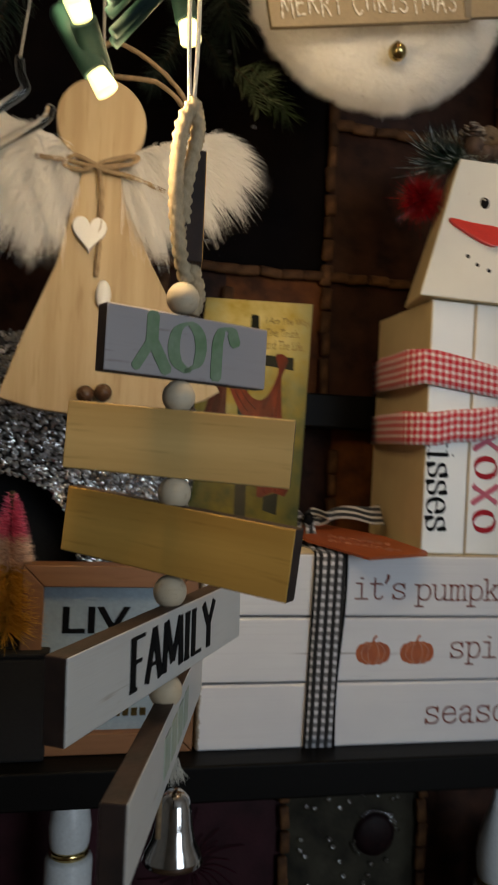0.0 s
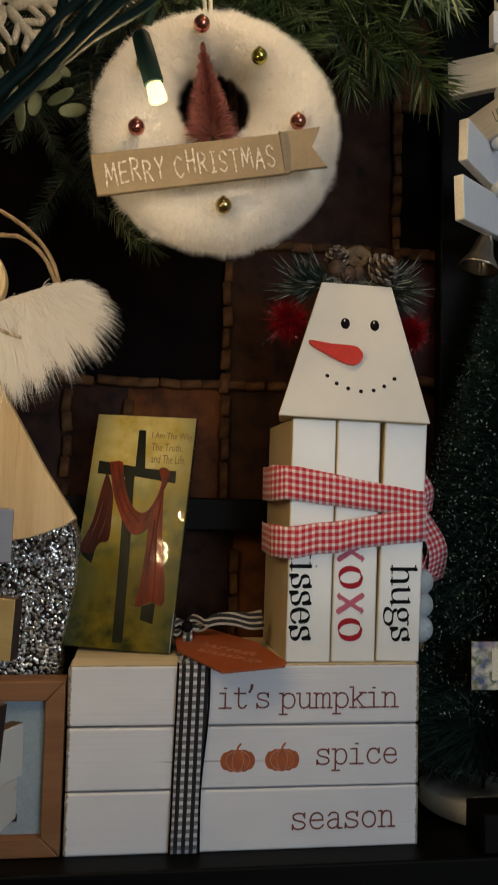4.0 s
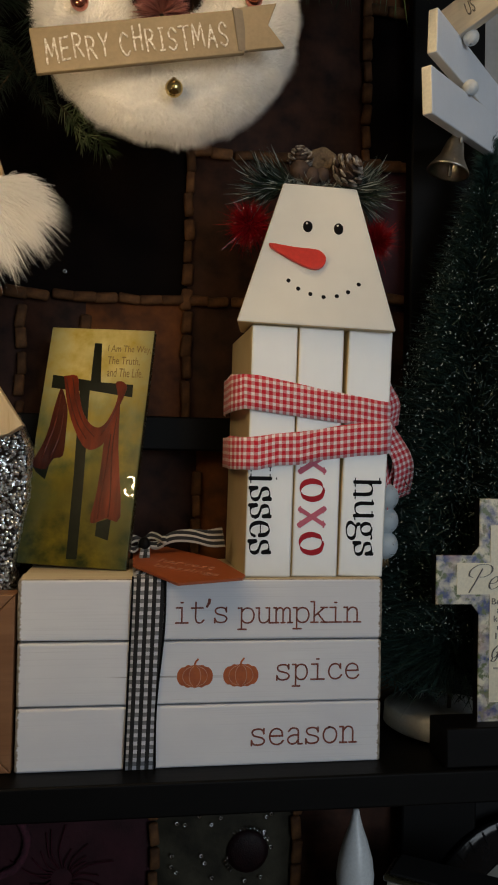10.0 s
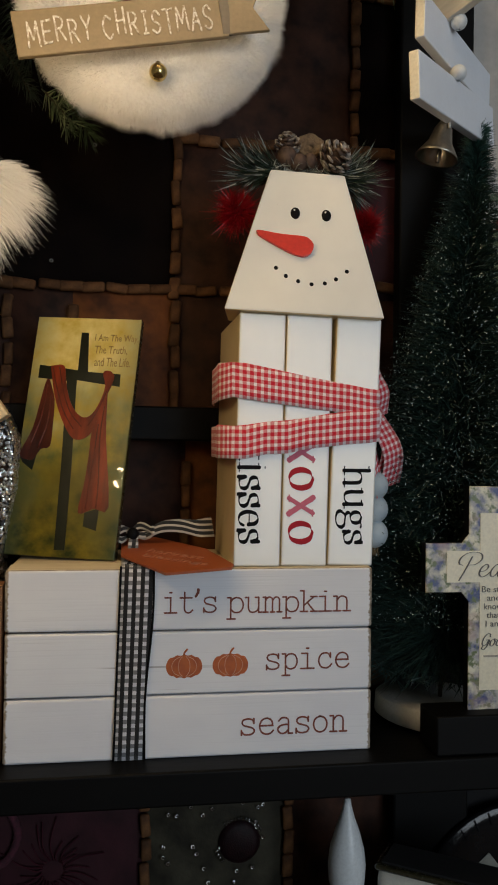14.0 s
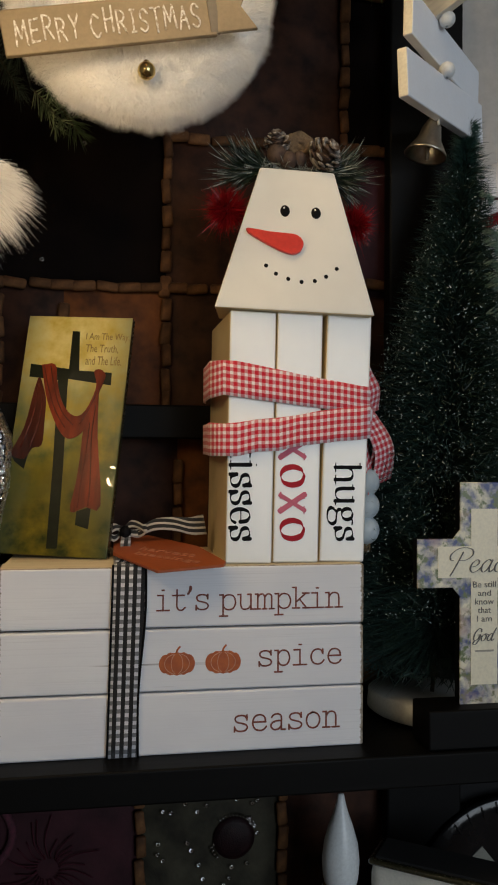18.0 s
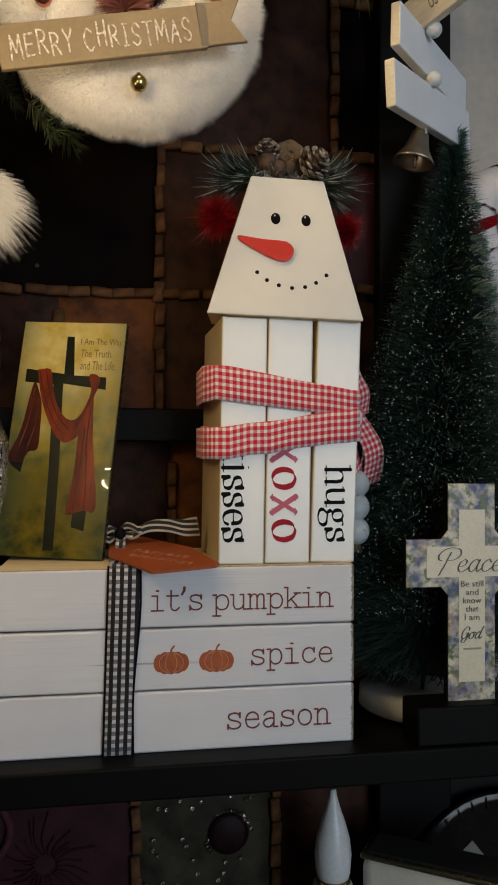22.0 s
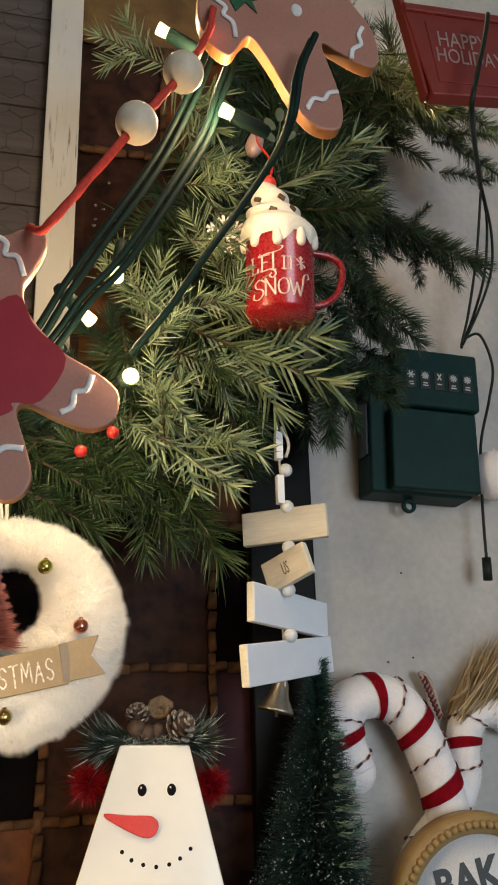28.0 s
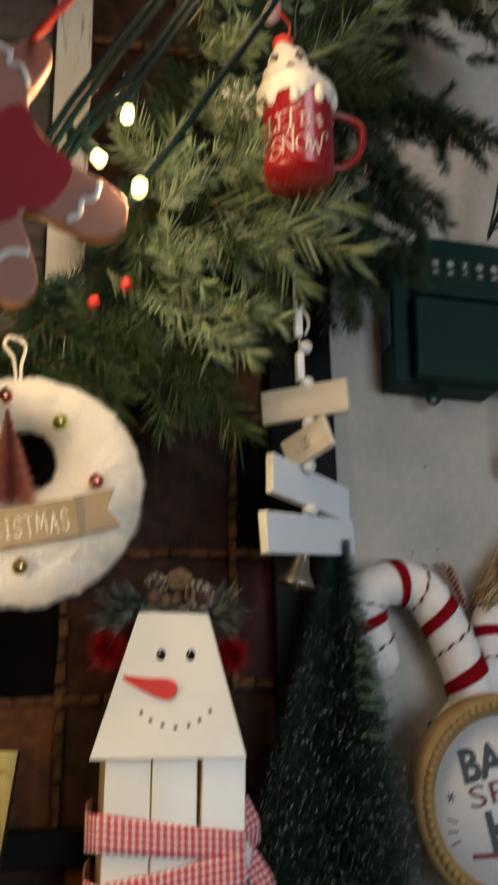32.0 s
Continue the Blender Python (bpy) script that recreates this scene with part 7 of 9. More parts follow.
def candy_cane(name, pts, y, r, marks):
    cane = thing(name, "plush white candy cane with crimson velvet stripes on the wall", "candy cane", group="plush candy canes")
    line = smooth_line([(px, y, pz) for px, pz in pts], 10)
    body = tube(pts=[tuple(q) for q in line], r=r, seg=20, n=1)
    for v in body.verts:
        v.co += Vector((noise.noise(v.co * 180), noise.noise(v.co * 190 + Vector((5, 0, 0))), noise.noise(v.co * 170 + Vector((0, 9, 0))))) * 0.0007
    body = join(body, ball(r * 0.985, tuple(line[0]), 20, 14), ball(r * 0.985, tuple(line[-1]), 20, 14))
    part("cane_body", body, M["felt_white"], cane)
    spots_ = [line[rnd2.randrange(1, len(line) - 1)] for _ in range(9000)]
    aim = rng.normal(size=(9000, 3))
    aim /= np.linalg.norm(aim, axis=1, keepdims=True)
    along = np.array([tuple((line[min(k_ + 1, len(line) - 1)] - line[k_]).normalized()) for k_ in (line.index(q) for q in spots_)])
    aim -= along * np.sum(aim * along, axis=1, keepdims=True)
    aim /= np.linalg.norm(aim, axis=1, keepdims=True)
    part("fuzz", blades("fuzz", np.array([tuple(q) for q in spots_]) + aim * (r - 0.0006) + along * rng.uniform(-0.0015, 0.0015, (9000, 1)), aim + rng.normal(size=(9000, 3)) * 0.6, 0.0026, 0.0003, steps=1), M["fur"], cane, "fine white plush")
    fr_ = frames_along(line)
    shift = 0
    for kind in ("felt_red", "twine_stripe"):
        for k in marks[kind]:
            if kind == "felt_red":
                bm = bmesh.new()
                prev = None
                for s in range(22):
                    a_ = -2.9 + 5.8 * s / 21
                    i0 = k - 1.5 + shift + 10 * (s / 21)
                    row = []
                    for w in (-1.9, 1.9):
                        ii = max(0, min(len(fr_) - 1.001, i0 + w))
                        lo_, fr2 = int(ii), ii - int(ii)
                        q0, u0, v0, _ = fr_[lo_]
                        q1, u1, v1, _ = fr_[lo_ + 1]
                        q, u, v = q0.lerp(q1, fr2), u0.lerp(u1, fr2), v0.lerp(v1, fr2)
                        side = Vector((0, -1, 0))
                        d = fr_[lo_][3]
                        side = (side - d * side.dot(d)).normalized()
                        lat = d.cross(side)
                        row.append(bm.verts.new(q + (side * math.cos(a_) + lat * math.sin(a_)) * (r + 0.0016)))
                    if prev:
                        bm.faces.new((prev[0], prev[1], row[1], row[0])).smooth = True
                    prev = row
                part("velvet_stripe", bm, M["felt_red"], cane, "crimson velvet stripe")
            else:
                pts2 = []
                for s in range(14):
                    a_ = -1.9 + 3.8 * s / 13
                    ii = k + shift + 6 * s / 13
                    lo_ = min(len(fr_) - 1, int(ii))
                    q, _, _, d = fr_[lo_]
                    side = Vector((0, -1, 0))
                    side = (side - d * side.dot(d)).normalized()
                    lat = d.cross(side)
                    pts2.append(tuple(q + (side * math.cos(a_) + lat * math.sin(a_)) * (r + 0.0016)))
                part("twine_line", tube(pts2, 0.0007, 5, 1), M["pale_twine"], cane, "pale pink twine")
                for j in range(0, 13, 2):
                    part("twine_dash", tube(pts2[j:j + 2], 0.0010, 5, 2), M["twine_dark"], cane, "striped twine")
    return cane


candy_cane("candy_cane", cane_line, 0.098, 0.0190, {"felt_red": (10, 36, 56, 73), "twine_stripe": (1, 18, 46, 65, 83)})
candy_cane("candy_cane", cross_line, 0.1090, 0.0155, {"felt_red": (31, 88), "twine_stripe": (23, 43, 58, 72)})
M["twine_pale"] = surface("pale_pink_twine", (0.52, 0.42, 0.36), (0.38, 0.28, 0.23), 0.85, scale=400, bump=0.4)
M["twine_red"] = surface("dull_red_twine", (0.24, 0.035, 0.035), (0.14, 0.02, 0.02), 0.85, scale=400, bump=0.4)
stick = thing("twine_stick", "small red and white twisted twine loop above the candy canes", "ornament", pose(0.4545, 0.112, 0.3965))
part("loop", tube([(0.006, 0, -0.01), (0.003, 0, 0.012), (-0.004, 0, 0.028), (-0.011, 0, 0.030), (-0.0085, 0, 0.0265), (-0.001, 0, 0.012), (0.008, 0, -0.008)], 0.0019, 8, 8, lobes=3, twist=700), M["twine_pale"], stick, "pale twisted twine")
for side in (0.0, math.pi):
    wind = [(0.006 - 0.015 * f + 0.0022 * math.cos(side + f * 30), -0.0012 + 0.0020 * math.sin(side + f * 30), -0.010 + 0.039 * f) for f in np.linspace(0, 0.95, 34)]
    part("red_strand", tube(wind, 0.0010, 6, 2), M["twine_red"], stick, "dull red strand wound round the twine")
pom = thing("felt_ball", "round fluffy white felt ball on the wall", "ornament", pose(0.5385, 0.098, 0.6180))
part("ball", ball(0.0255, u=24, v=16), M["felt_white"], pom)
part("fuzz", blades("fuzz", [tuple(v * 0.0245) for v in (lambda q: q / np.linalg.norm(q, axis=1, keepdims=True))(rng.normal(size=(1800, 3)))], rng.normal(size=(1800, 3)), 0.004, 0.0004, steps=1), M["fur"], pom)
raf = thing("raffia_bundle", "bundle of dry tan raffia strands on the wall", "raffia", pose(0.505, 0.108, 0.42))
k = 1500
along_ = rng.uniform(0, 1, k)
part("raffia", blades("raffia", np.stack([-0.036 + 0.066 * along_, rng.uniform(-0.014, 0.014, k), -0.034 + 0.012 * along_ + rng.uniform(-0.006, 0.010, k)], 1), np.stack([0.62 - 0.10 * along_ + rng.normal(size=k) * 0.14, rng.normal(size=k) * 0.10, 0.75 + rng.normal(size=k) * 0.12], 1), rng.uniform(0.025, 0.085, k), 0.0012, bend=(0.1, 0, 0.05), steps=3), M["raffia"], raf)
part("tie", tube([(-0.036, -0.004, -0.018), (-0.026, -0.017, -0.008), (-0.016, -0.004, 0.004)], 0.0016, 6, 5), M["twine"], raf)

sign = thing("round_bead_sign", "round white word sign with a gold tan beaded wooden rim", "sign", pose(0.4575, 0.062, 0.2335))
SR = 0.0805
part("disc", lathe([(0, 0.0), (0.064, 0.0), (0.0642, 0.010), (0, 0.010)], 64, pose(0, 0, 0, -90)), M["sign_white"], sign)
part("rim", lathe([(0.0642, 0.012), (0.0642, -0.004), (0.0665, -0.0075), (0.0770, -0.0075), (SR, -0.004), (SR, 0.012), (0.0642, 0.012)], 72, pose(0, 0, 0, -90)), M["rope_gold"], sign, "gold tan wooden rim")
bead_me = to_mesh("rim_bead", ball(0.0036, u=10, v=8))
bead_me.materials.append(M["rope_gold"])
for k in range(70):
    a = 2 * math.pi * k / 70
    part("rim_bead", bead_me, None, sign, "", pose(0.0718 * math.cos(a), -0.0080, 0.0718 * math.sin(a)))
SLANT = pose(-0.040, 0, 0.012, 0, -10, 0) @ pose(0.040, 0, -0.012)
for text, x0, x1, z0, z1, ink, thick in (("BAK", -0.0360, 0.0240, 0.0125, 0.0385, "charcoal", 0.035), ("SPI", -0.0350, 0.0060, -0.0060, 0.0100, "maroon_ink", 0.0), ("br", -0.0260, 0.0120, -0.0440, -0.0100, "charcoal", 0.03)):
    lettering("lettering", text, x0, x1, z0, z1, M[ink], sign, -0.0003, "slanted capitals" if text != "br" else "bold brush script", bold=thick).matrix_basis = SLANT
for k, (px, pz, an) in enumerate(((-0.0490, -0.012, 20), (-0.0495, -0.020, 0), (-0.0480, -0.028, -20))):
    part("ray_mark", moved(box(0.0085, 0.0005, 0.0012), pose(px, -0.0003, pz, 0, an, 0)), M["charcoal"], sign)
for an in (0, 60, 120):
    part("star_mark", moved(box(0.0080, 0.0005, 0.0010), pose(-0.0490, -0.0003, 0.0045, 0, an, 0)), M["charcoal"], sign)
part("writing_bar", box(0.03, 0.0005, 0.004, (-0.020, -0.0003, -0.038)), M["maroon_ink"], sign, "unreadable lower line")

# battery box of the light string
bx = thing("light_timer_box", "dark green plastic timer box with printed buttons on the wall", "battery box", pose(0.4645, 0.0098, 0.6345, 0, 2.5, 0) @ Matrix.Scale(0.92, 4))
part("case", span(-0.0680, 0.0480, 0.085, 0.1245, -0.047, 0.112, 0.003), M["box_green"], bx, "deep rear case")
part("lid", span(-0.0490, 0.0500, 0.070, 0.0845, -0.045, 0.045, 0.0025), M["box_green"], bx, "plain battery lid")
part("control_head", span(-0.0450, 0.0540, 0.066, 0.0845, 0.0465, 0.1135, 0.003), M["box_green"], bx, "raised control panel")
part("side_slot", span(-0.0700, -0.0675, 0.090, 0.115, -0.005, 0.055), M["pad"], bx)
part("hanging_eye", lathe([(0.0042, -0.002), (0.0078, -0.002), (0.0078, 0.002), (0.0042, 0.002), (0.0042, -0.002)], 24, pose(-0.018, 0.105, -0.0545, 90)), M["box_green"], bx, "ring shaped hanging eye")
for k in range(5):
    px = -0.0265 + 0.0166 * k
    pad = part("button", span(px - 0.0060, px + 0.0060, 0.0650, 0.0662, 0.0665, 0.0880, 0.0005), M["pad"], bx, "black printed button")
    for an in ((0, 45, 90, 135) if k in (1, 3, 4) else (0, 60, 120) if k == 0 else (60, 120)):
        part("symbol", moved(box(0.0086, 0.0004, 0.0014), pose(px, 0.0646, 0.0820, 0, an, 0)), M["print"], pad, "white printed symbol")
    for j in range(1 if k == 2 else 2):
        part("writing_bar", box(0.0062 if j else 0.0050, 0.0004, 0.0012, (px, 0.0647, 0.0735 - 0.0028 * j)), M["print"], pad, "tiny white writing")
for k in range(2):
    part("writing_bar", box(0.004, 0.0004, 0.001, (-0.018 + 0.014 * k, 0.0656, 0.0990)), M["light_green"], bx, "tiny embossed writing")
cab = thing("timer_cable", "dark green cables running up and down from the timer box", "cable")
part("cable", tube([(0.4644, -0.11, 0.9887), (0.4565, -0.112, 0.959), (0.4428, -0.112, 0.9126), (0.4387, -0.105, 0.8854), (0.4788, -0.04, 0.9031), (0.5244, 0.03, 0.9124)], 0.0024, 8, 8), M["cable_dark"], cab)
part("cable", tube([(0.5272, 0.035, 0.9131), (0.5278, 0.06, 0.8507), (0.5194, 0.075, 0.7912), (0.5116, 0.085, 0.755)], 0.0015, 8, 8), M["cable_dark"], cab)
part("cable", tube([(0.5257, 0.03, 0.9126), (0.5458, 0.055, 0.8773), (0.5422, 0.06, 0.8318), (0.5275, 0.07, 0.7892), (0.5137, 0.085, 0.7565)], 0.0015, 8, 8), M["cable_dark"], cab)
part("cable", tube([(0.5269, 0.033, 0.9137), (0.5424, 0.055, 0.891), (0.5381, 0.065, 0.8345), (0.5267, 0.075, 0.7919), (0.513, 0.085, 0.7558)], 0.0015, 8, 8), M["cable_dark"], cab)
part("cable", tube([(0.513, 0.088, 0.754), (0.5211, 0.088, 0.7665), (0.5385, 0.09, 0.7711), (0.5493, 0.092, 0.7366), (0.5418, 0.095, 0.6988), (0.5288, 0.1, 0.65), (0.5224, 0.1, 0.584), (0.5198, 0.1, 0.5299)], 0.0015, 8, 8), M["cable_dark"], cab)
part("plug", tube([(0.5198, 0.1, 0.5339), (0.5188, 0.1, 0.5119)], 0.0045, 10, 1), M["cable_dark"], cab, "small round plug end")

# weathered frame with chicken wire
cw = thing("chicken_wire_frame", "weathered cream wooden frame with chicken wire over grey boards", "frame", pose(0, 0, 0))
part("frame_stile", span(-0.0168, 0.0168, 0.086, 0.1120, -0.30, 0.46, 0.0012), M["frame_white"], cw, "weathered cream stile", pose(0.0932, 0, 0.90, 0, -0.53, 0))
part("frame_rail", span(-0.30, 0.0785, 0.087, 0.1120, 0.60, 0.64, 0.0012), M["frame_white"], cw, "weathered cream rail")
for k in range(12):
    part("backing_board", span(-0.30, 0.0760, 0.106, 0.1125, 0.642 + 0.06 * k, 0.700 + 0.06 * k, 0.001), M["plank_grey"], cw)
hexw, wires = 0.026, []
for i in range(-9, 3):
    for k in range(0, 30):
        cx, cz = 0.052 + i * hexw + (hexw / 2 if k % 2 else 0), 0.65 + k * 0.0225
        for seg_ in (((0, 0.0150), (0, -0.0003)), ((0, 0.0150), (hexw / 2, 0.0225)), ((0, 0.0150), (-hexw / 2, 0.0225))):
            if cx + max(seg_[0][0], seg_[1][0]) < 0.0760:
                wires.append(tube([(cx + seg_[0][0], 0.0990, cz + seg_[0][1]), (cx + seg_[1][0], 0.0990, cz + seg_[1][1])], 0.0003, 4, 1))
mesh_bm = wires[0]
for w in wires[1:]:
    me = bpy.data.meshes.new("t")
    w.to_mesh(me)
    mesh_bm.from_mesh(me)
    w.free()
tagged(part("chicken_wire", mesh_bm, M["wire"], cw, "hexagonal rusty wire netting"), kind="stuff")

# red sign with a greeting
red = thing("red_truck_bed_sign", "dull red wooden ornament with a white greeting in the garland", "sign", pose(0.4460, -0.085, 0.9770, 0, -3, 0))
part("panel", prism([(-0.034, -0.062), (0.085, -0.056), (0.085, 0.030), (-0.048, 0.030)], 0.014, 0.0015), M["red_paint"], red)
part("rim", prism([(-0.048, 0.029), (0.085, 0.029), (0.085, 0.037), (-0.050, 0.037)], 0.018, 0.001, -0.003), M["red_paint"], red)
part("side_post", prism([(-0.056, 0.10), (-0.050, 0.10), (-0.037, -0.060), (-0.040, -0.062)], 0.012, 0.001, 0.002), M["red_paint"], red)
part("recess", prism([(-0.026, -0.048), (0.075, -0.046), (0.075, 0.020), (-0.030, 0.020)], 0.0012, 0.0004, -0.0010), M["red_paint"], red)
lettering("lettering", "HAPPY", -0.020, 0.030, -0.008, 0.009, M["faded_white"], red, -0.0014, "faded white curly capitals", bold=0.0)
lettering("lettering", "HOLIDAYS", -0.024, 0.050, -0.026, -0.010, M["faded_white"], red, -0.0014, "faded white curly capitals", bold=0.0)

# small dark nail heads in the wall
nail = thing("nail", "tiny dark nail head in the plaster wall", "nail", pose(0.4191, 0.1245, 0.4377), "nails in the wall")
part("head", lathe([(0, -0.0006), (0.0008, -0.0004), (0.0009, 0.0004), (0, 0.0006)], 12, pose(0, 0, 0, 90, 0, 0)), M["black_wood"], nail)
for at_ in ((0.4446, 0.1245, 0.4415), (0.4395, 0.1245, 0.5218)):
    copy_thing(nail, pose(*at_))

# ---------------- lower shelf ----------------
def led_candle(at, rise=0.0, squash=1.0):
    c = thing("led_candle", "white plastic candle with flame shaped tip on the lower shelf", "candle", pose(*at), "white candles")
    up = Matrix.Translation((0, 0, rise)) @ Matrix.Translation((0, 0, 0.1428)) @ Matrix.Diagonal((0.9 + 0.1 * squash, 0.9 + 0.1 * squash, squash, 1)) @ Matrix.Translation((0, 0, -0.1428))
    part("stick", lathe([(0, 0.0003), (0.0150, 0.0003), (0.0152, 0.003), (0.0150, 0.140 + rise), (0.0142, 0.1425 + rise), (0, 0.1425 + rise)], 32), M["candle"], c)
    part("collar", moved(lathe([(0.0115, 0.1425), (0.0128, 0.1435), (0.0128, 0.1465), (0.0115, 0.148), (0.0110, 0.1425)], 28), Matrix.Translation((0, 0, rise))), M["gold"], c, "thin gold collar")
    part("flame_tip", moved(lathe([(0, 0.1428), (0.0105, 0.143), (0.0128, 0.152), (0.0136, 0.164), (0.0122, 0.176), (0.0088, 0.188), (0.0052, 0.198), (0.0030, 0.206), (0.0022, 0.2105), (0, 0.211)], 28), up), M["candle"], c, "smooth white flame shaped tip")


led_candle((0.2325, 0.060, -0.260), -0.008)
led_candle((-0.0685, 0.060, -0.2595), 0.033, 0.86)
plate = thing("glass_plate", "dark clear glass plate with a faceted rim on the lower shelf", "plate", pose(0.3850, 0.100, -0.172, 84, 0, 0))
prof = [(0, 0.0), (0.062, 0.0), (0.074, 0.005), (0.0840, 0.006), (0.0870, 0.0075), (0.0840, 0.0095), (0.073, 0.0085), (0.061, 0.0035), (0, 0.0035)]
part("dish", lathe(prof, 48), M["dark_glass"], plate)
for k in range(40):
    a = 2 * math.pi * k / 40
    part("rim_facet", moved(box(0.0100, 0.0014, 0.0010, bevel=0.0003), Matrix.Rotation(a, 4, "Z") @ Matrix.Translation((0.0785, 0, 0.0096))), M["dark_glass"], plate)
M["frosted_square"] = surface("frosted_grey_square", (0.22, 0.22, 0.19), None, 0.5, spec=0.2)
for k in range(6):
    a = 2 * math.pi * k / 6 + 0.15
    part("square_motif", moved(box(0.024, 0.022, 0.0008, bevel=0.0003), Matrix.Rotation(a, 4, "Z") @ Matrix.Translation((0.040, 0, 0.0041))), M["frosted_square"], plate, "frosted square pattern")
tin = thing("white_tin", "white rounded tin with a dark rim on the lower shelf", "tin", pose(0.2800, 0.0220, -0.2600, 0, 0, -35.4))
part("tin_body", box(0.118, 0.036, 0.160, (0.020, 0.018, 0.0800), 0.009, 4), M["tin_cream"], tin)
part("tin_rim", box(0.119, 0.037, 0.0045, (0.020, 0.018, 0.1605), 0.0020, 2), M["dark_edge"], tin, "dark tin rim")
part("tin_lid", box(0.110, 0.030, 0.0020, (0.020, 0.018, 0.1635), 0.0008, 2), M["black_felt"], tin, "dull black tin top")
# black sheet over the wall below the board, right of the post
part("black_sheet", span(0.345, 0.56, 0.1145, 0.1185, UP - 0.5, UP - 0.022), M["black_felt"], unit)

# ---------------- garland ----------------
def fir_branch(name, length, needle, width, count, material, forward=0.55):
    """A branch along +x as an unlinked pair of meshes: stem and needles."""
    f = rng.uniform(0.0, 1.0, count)
    a = rng.uniform(0, 2 * np.pi, count)
    sag = -0.14 * length * f * f
    roots = np.stack([f * length, 0 * f, sag], 1)
    ways = np.stack([forward + 1.1 * f ** 8, np.cos(a), 0.8 * np.sin(a) - 0.10], 1) + rng.normal(size=(count, 3)) * 0.12
    ln = needle * rng.uniform(0.7, 1.1, count) * (1.0 - 0.12 * f)
    me = blades(name, roots, ways, ln, width, bend=np.stack([0.15 + 0 * f, 0 * f, -0.12 + 0 * f], 1), steps=3, sides=True)
    me.materials.append(material)
    st = to_mesh("twig", tube([(0, 0, 0), (length * 0.5, 0, -0.035 * length), (length, 0, -0.14 * length)], 0.0016, 6, 4, end=0.0007))
    st.materials.append(M["stem"])
    return me, st


def sprig(name, length, count, material, needle=0.025):
    """A moulded frosted tip: a shoot with two side shoots, stiff needles in rows and a star at each end."""
    roots, ways, lens = [], [], []
    shoots = [((0, 0, 0), (1, 0, 0), length), ((length * 0.30, 0, 0), (0.80, 0.60, 0.10), length * 0.50), ((length * 0.45, 0, 0), (0.80, -0.60, 0.05), length * 0.42)]
    for o, d, l in shoots:
        o, d = np.array(o), np.array(d) / np.linalg.norm(d)
        n_ = int(count * l / length)
        for k in range(n_ + 10):
            f = 1.0 if k >= n_ else (k + rng.uniform(0.2, 0.8)) / n_
            w = np.array([0, (1 if k % 2 else -1), rng.uniform(-1.3, 1.3)]) if k < n_ else rng.normal(size=3)
            w = w - d * (w @ d)
            w /= np.linalg.norm(w)
            roots.append(o + d * l * f)
            ways.append(d * (0.85 if k < n_ else 1.0) + w * (0.85 if k < n_ else 0.75) + rng.normal(size=3) * 0.08)
            lens.append(needle * rng.uniform(0.75, 1.1) * (1 - 0.25 * f))
    me = blades(name, roots, ways, lens, 0.0017, steps=3, sides=True)
    me.materials.append(material)
    st = to_mesh("twig", tube([(0, 0, 0), (length * 0.5, 0, 0), (length, 0, 0)], 0.0012, 6, 2, end=0.0006))
    st.materials.append(M["stem"])
    return me, st


garland = thing("pine_garland", "green pine garland with frosted tips hanging over the shelf", "garland")
KINDS = {
    "F": [sprig("frosted_sprig", 0.066, 40, M["pine_frost"]), sprig("frosted_sprig", 0.058, 34, M["pine_frost"], 0.023)],
    "M": [fir_branch("green_sprig", 0.066, 0.026, 0.0013, 130, M["pine_mid"]), fir_branch("green_sprig", 0.070, 0.028, 0.0012, 150, M["pine_mid"], 0.75)],
    # kind B: shade at the garland's left end put into the needle colour
    "B": [fir_branch("shade_coloured_branch", 0.100, 0.025, 0.0010, 260, M["sprig_and_shade"], 0.40), fir_branch("shade_coloured_branch", 0.100, 0.023, 0.0010, 240, M["sprig_and_shade"], 0.50)],
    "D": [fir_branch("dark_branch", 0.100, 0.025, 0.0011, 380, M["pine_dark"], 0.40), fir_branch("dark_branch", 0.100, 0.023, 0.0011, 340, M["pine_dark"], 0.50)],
}


def branch(kind, x0, z0, x1, z1, y0, y1):
    a, b = Vector((x0, y0, z0)), Vector((x1, y1, z1))
    d = b - a
    me, st = KINDS[kind][rnd.randrange(2)]
    ln = {"F": 0.062, "M": 0.066, "D": 0.10, "B": 0.10}[kind]
    m = Matrix.Translation(a) @ d.to_track_quat("X", "Z").to_matrix().to_4x4() @ Matrix.Rotation(rnd.uniform(-1.2, 1.2), 4, "X") @ Matrix.Scale(d.length / ln, 4)
    ob = part("branch", me, None, garland, "", m)
    part("twig", st, None, ob)


rnd = random.Random(11)
FROSTED = [
    (0.187, 0.960, 0.121, 0.959), (0.170, 0.710, 0.135, 0.737), (0.156, 0.729, 0.175, 0.686), (0.188, 0.615, 0.259, 0.582), (0.211, 0.694, 0.309, 0.647),
    (0.216, 0.725, 0.287, 0.691), (0.284, 0.840, 0.361, 0.876), (0.175, 0.605, 0.236, 0.554), (0.188, 0.682, 0.151, 0.739), (0.187, 0.947, 0.223, 0.878),
    (0.203, 0.869, 0.242, 0.834), (0.222, 0.825, 0.246, 0.761), (0.157, 0.660, 0.202, 0.606), (0.240, 0.739, 0.207, 0.778), (0.189, 0.596, 0.175, 0.656),
]
FROSTED += [(0.398, 1.017, 0.448, 1.002), (0.390, 0.988, 0.452, 0.968), (0.385, 0.994, 0.435, 0.935), (0.375, 1.010, 0.415, 0.970)]
